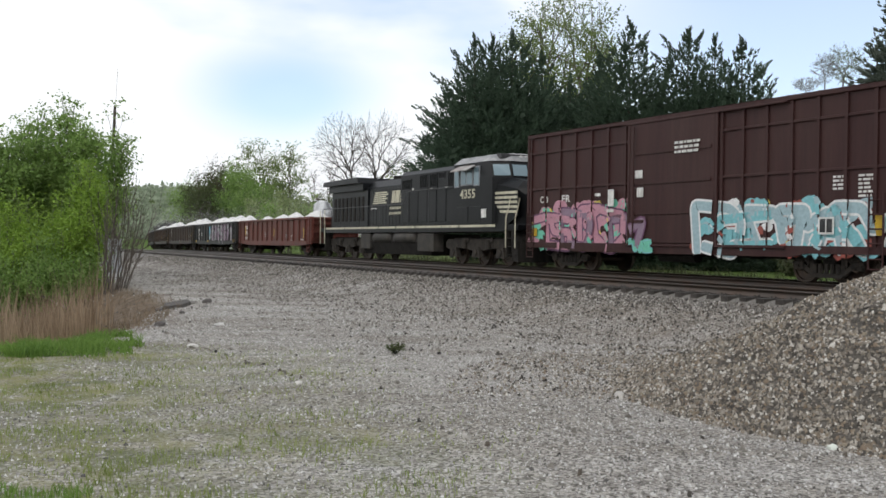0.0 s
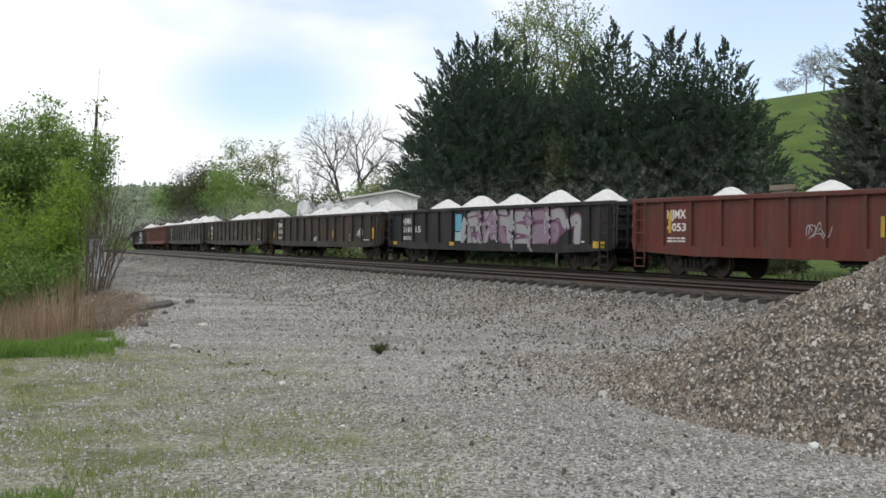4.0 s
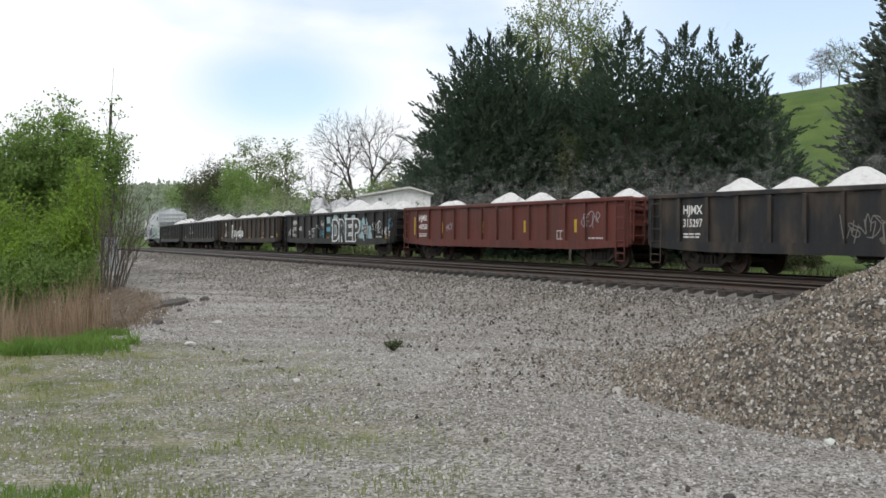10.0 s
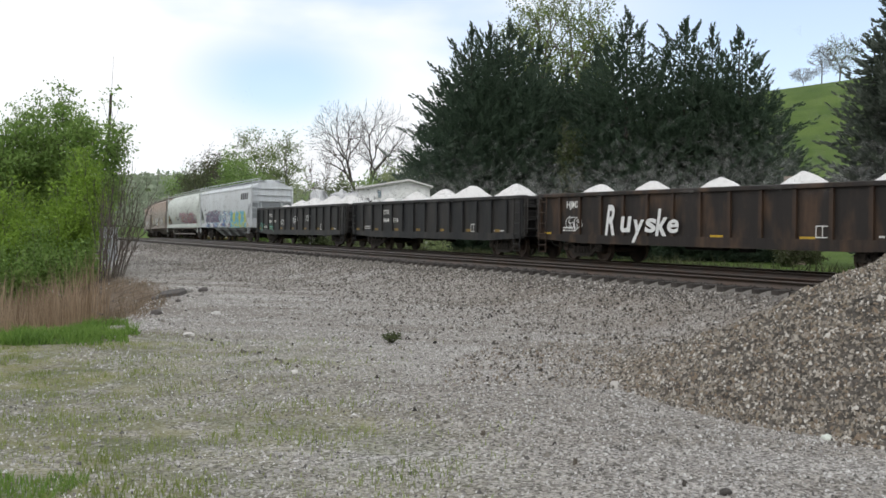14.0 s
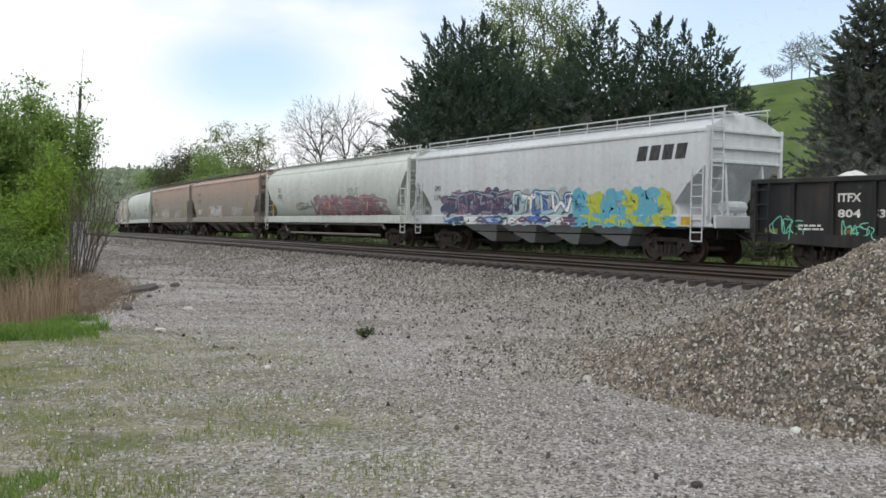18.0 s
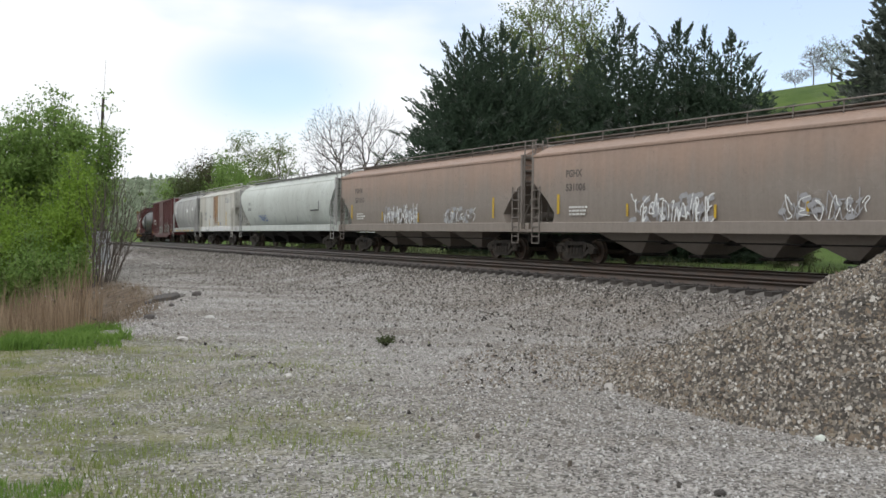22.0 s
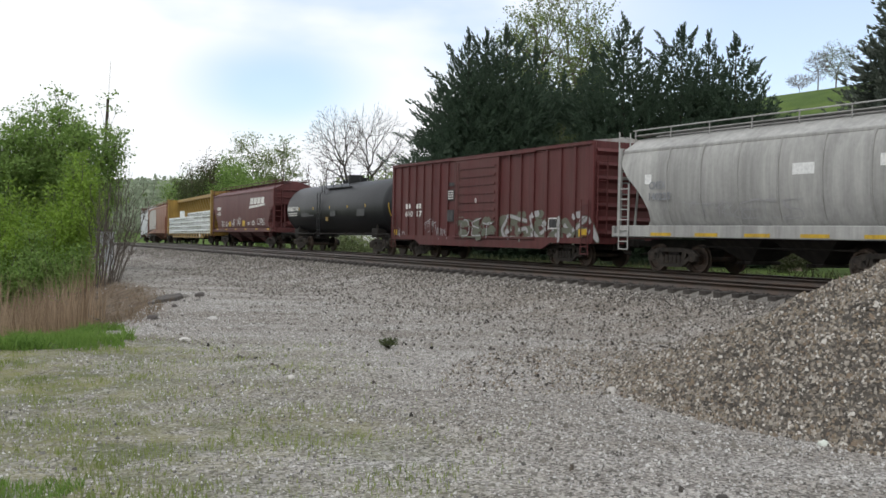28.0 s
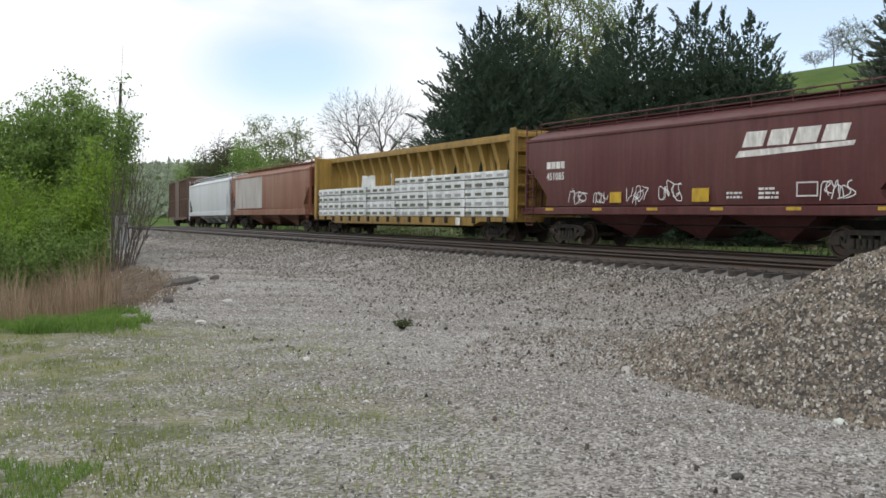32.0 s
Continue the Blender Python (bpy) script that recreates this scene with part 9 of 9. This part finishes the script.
tz = np.sin(ang) ** 0.55 * hh + fold * np.sin(ang)
idx = np.arange(gx.size).reshape(gx.shape)
tarp = raw("tarpaulin_shelter", np.stack([gx, ty, tz], -1).reshape(-1, 3), np.stack([idx[:-1, :-1], idx[:-1, 1:], idx[1:, 1:], idx[1:, :-1]], -1).reshape(-1, 4), M_TARP)
tarp.matrix_basis = pose(bx1, by1, g1)
sol = tarp.modifiers.new("cloth", "SOLIDIFY")
sol.thickness = 0.03
tagged(tarp, "crumpled silver tarpaulin slung over a shelter beyond the line", "tarpaulin")
# shed roof between the conifers
sx, sy = spot(1404, 68)
gs = float(ground_height(np.array([sx]), np.array([sy]))[0]) - 0.2
shed = thing("small_shed", "small brown shed among the conifers", "shed")
shed.matrix_basis = pose(sx, sy, gs, 0, 0, -20)
ts = EYE + (438 - 318) / 1720 * 68 - gs
bm = bmesh.new()
bx(bm, -0.7, 0.7, -1, 1, 0, ts - 0.5)
part("wall", bm, M_SHED, shed)
bm = bmesh.new()
prism(bm, [(-0.85, ts - 0.55), (0.85, ts - 0.45), (0.85, ts - 0.1), (-0.85, ts - 0.2)], -1.2, 1.2)
part("roof", bm, M_SHED, shed)
# leaning pole with a whip aerial, behind the thicket
px_, py_ = spot(178, 58)
pole = thing("utility_pole", "dark leaning wooden pole with a thin aerial", "pole")
pole.matrix_basis = pose(px_, py_, float(ground_height(np.array([px_]), np.array([py_]))[0]) - 0.4, 0, 2.2, 0)
ph = EYE + (438 - 200) / 1720 * 58 + 0.6
bm = bmesh.new()
tube(bm, (0, 0, 0), (0, 0, ph), 0.11, 0.08, sides=10)
part("shaft", bm, M_DARKBARK, pole)
bm = bmesh.new()
tube(bm, (0.02, 0, ph - 0.3), (0.05, 0, ph + 2.2), 0.02, 0.014, sides=6)
part("aerial", bm, M_TRIM, pole)
# grey cabinet beside the line, seen through the saplings
cx, cy = spot(188, 47)
cz = float(ground_height(np.array([cx]), np.array([cy]))[0])
cab_ = thing("signal_cabinet", "pale grey trackside equipment cabinet", "cabinet")
cab_.matrix_basis = pose(cx, cy, cz, 0, 0, 25)
M_CAB = material("cabinet_grey", (0.42, 0.44, 0.46), 0.6, spots=(0.34, 0.34, 0.34), spot_scale=2)
bm = bmesh.new()
bx(bm, -0.4, 0.4, -0.3, 0.3, 0.15, 1.75, 0.03)
part("box", bm, M_CAB, cab_)
bm = bmesh.new()
bx(bm, -0.46, 0.46, -0.36, 0.36, 1.75, 1.83, 0.02)
part("lid", bm, M_CAB, cab_)
bm = bmesh.new()
bx(bm, -0.35, 0.35, -0.32, -0.29, 0.25, 1.65, 0.01)
part("door", bm, M_CAB, cab_)
bm = bmesh.new()
bx(bm, -0.5, 0.5, -0.4, 0.4, -0.2, 0.16, 0.02)
part("plinth", bm, M_TRIM, cab_)
# yellow beam and pale slab lying on the far verge
x, y, z = on_line(50.0, 4.6)
bm = bmesh.new()
bx(bm, -1.3, 1.3, -0.12, 0.12, 0.0, 0.3, 0.02)
bx(bm, -1.3, 1.3, -0.2, 0.2, 0.26, 0.32, 0.01)
tagged(put("steel_beam", bm, P_YELLOW, m=pose(x, y, float(ground_height(np.array([x]), np.array([y]))[0]), 0, 0, -50)), "dull yellow steel beam lying on the grass verge", "beam")
# fence posts on the hillside
for k, (px, d, hgt) in enumerate(((1436, 118, 1.5), (1444, 119, 1.5), (1462, 121, 1.4), (1420, 117, 1.4))):
    x, y = spot(px, d)
    bm = bmesh.new()
    tube(bm, (0, 0, -0.3), (0, 0, hgt), 0.07, 0.06, sides=7)
    tagged(put("fence_post", bm, M_DARKBARK, m=pose(x, y, float(ground_height(np.array([x]), np.array([y]))[0]))), "weathered wooden fence post on the pasture", "fence post", "pasture fence posts")


# ---------------------------------------------------------------- stone dust blown off the loads
M_DUST = bpy.data.materials.new("stone_dust")
M_DUST.use_nodes = True
d_n, d_l = M_DUST.node_tree.nodes, M_DUST.node_tree.links
d_n.remove(d_n["Principled BSDF"])
d_mix, d_clear, d_pale = d_n.new("ShaderNodeMixShader"), d_n.new("ShaderNodeBsdfTransparent"), d_n.new("ShaderNodeBsdfDiffuse")
d_pale.inputs[0].default_value = (0.66, 0.66, 0.65, 1)
d_mix.inputs[0].default_value = 0.028
d_l.new(d_clear.outputs[0], d_mix.inputs[1])
d_l.new(d_pale.outputs[0], d_mix.inputs[2])
d_l.new(d_mix.outputs[0], d_n["Material Output"].inputs[0])


def dust(rear, front, seed, count, lift=1.55, wide=2.2, low=2.1):
    """Specks of stone dust over a stretch of the train, thickest just above the cars, in drifting billows."""
    r = np.random.RandomState(seed)
    L = front - rear
    n = int(count * 0.34)
    x = r.uniform(-L / 2, L / 2, n)
    y = r.normal(0.5, wide * 0.5, n)
    z = low + lift * r.exponential(0.42, n)
    thick = 0.55 + 0.45 * bumps(x, z * 1.6 + y * 0.5, 5.0, seed + 1) + 0.25 * bumps(x, z * 2 - y, 2.0, seed + 2)
    keep = r.uniform(0, 1, n) < np.clip(thick, 0.05, 1)
    P = np.stack([x, y, z], -1)[keep]
    k = len(P)
    V = P[:, None] + r.normal(0, 0.12, (k, 3, 3))
    ob = raw("dust_cloud", V.reshape(-1, 3), np.arange(3 * k).reshape(-1, 3), M_DUST)
    tagged(ob, "thin pale cloud of stone dust drifting off the loads", "dust", "dust over the train", kind="stuff")
    ROLLING.append((ob, (rear + front) / 2, 6.0))


for k, (a, b, n) in enumerate(((203, 219.4, 9000), (185.3, 203, 16000), (168, 185.3, 20000), (150.9, 168, 22000), (133.5, 150.9, 24000), (116, 133.5, 24000), (98.7, 116, 26000), (81.3, 98.7, 26000), (64, 81.3, 26000), (47, 64, 24000))):
    dust(a, b, 900 + k, n)
for k, (a, b, n) in enumerate(((25, 47, 26000), (3, 25, 20000), (-20, 3, 14000), (-45, -20, 10000))):
    dust(a, b, 920 + k, n, 3.2, 4.5, 2.0)


# ---------------------------------------------------------------- what moves
def car_pose(s, half):
    a, b = Vector(on_line(s + half)), Vector(on_line(s - half))
    mid, d = (a + b) / 2, a - b
    return pose(mid.x, mid.y, mid.z, 0, math.degrees(-math.atan2(d.z, math.hypot(d.x, d.y))), math.degrees(math.atan2(d.y, d.x)))


def motions():
    times = [0.0, 0.25] + [i * 0.5 for i in range(1, 64)] + [31.75, 32.0]
    for ob, s, half in ROLLING:
        walk(ob, [(t, car_pose(s + travelled(t), half)) for t in times])
    for (dx, r), sets in SPIN.items():
        first = sets[0]
        walk(first, [(i / 30, pose(dx, 0, r, 0, math.degrees(((travelled(i / 30) - travelled(0)) / r) % (2 * math.pi)), 0)) for i in range(961)])
        keys = first.animation_data
        for other in sets[1:]:
            other.rotation_mode = "QUATERNION"
            other.animation_data_create().action = keys.action
            other.animation_data.action_slot = keys.action_slot


motions()
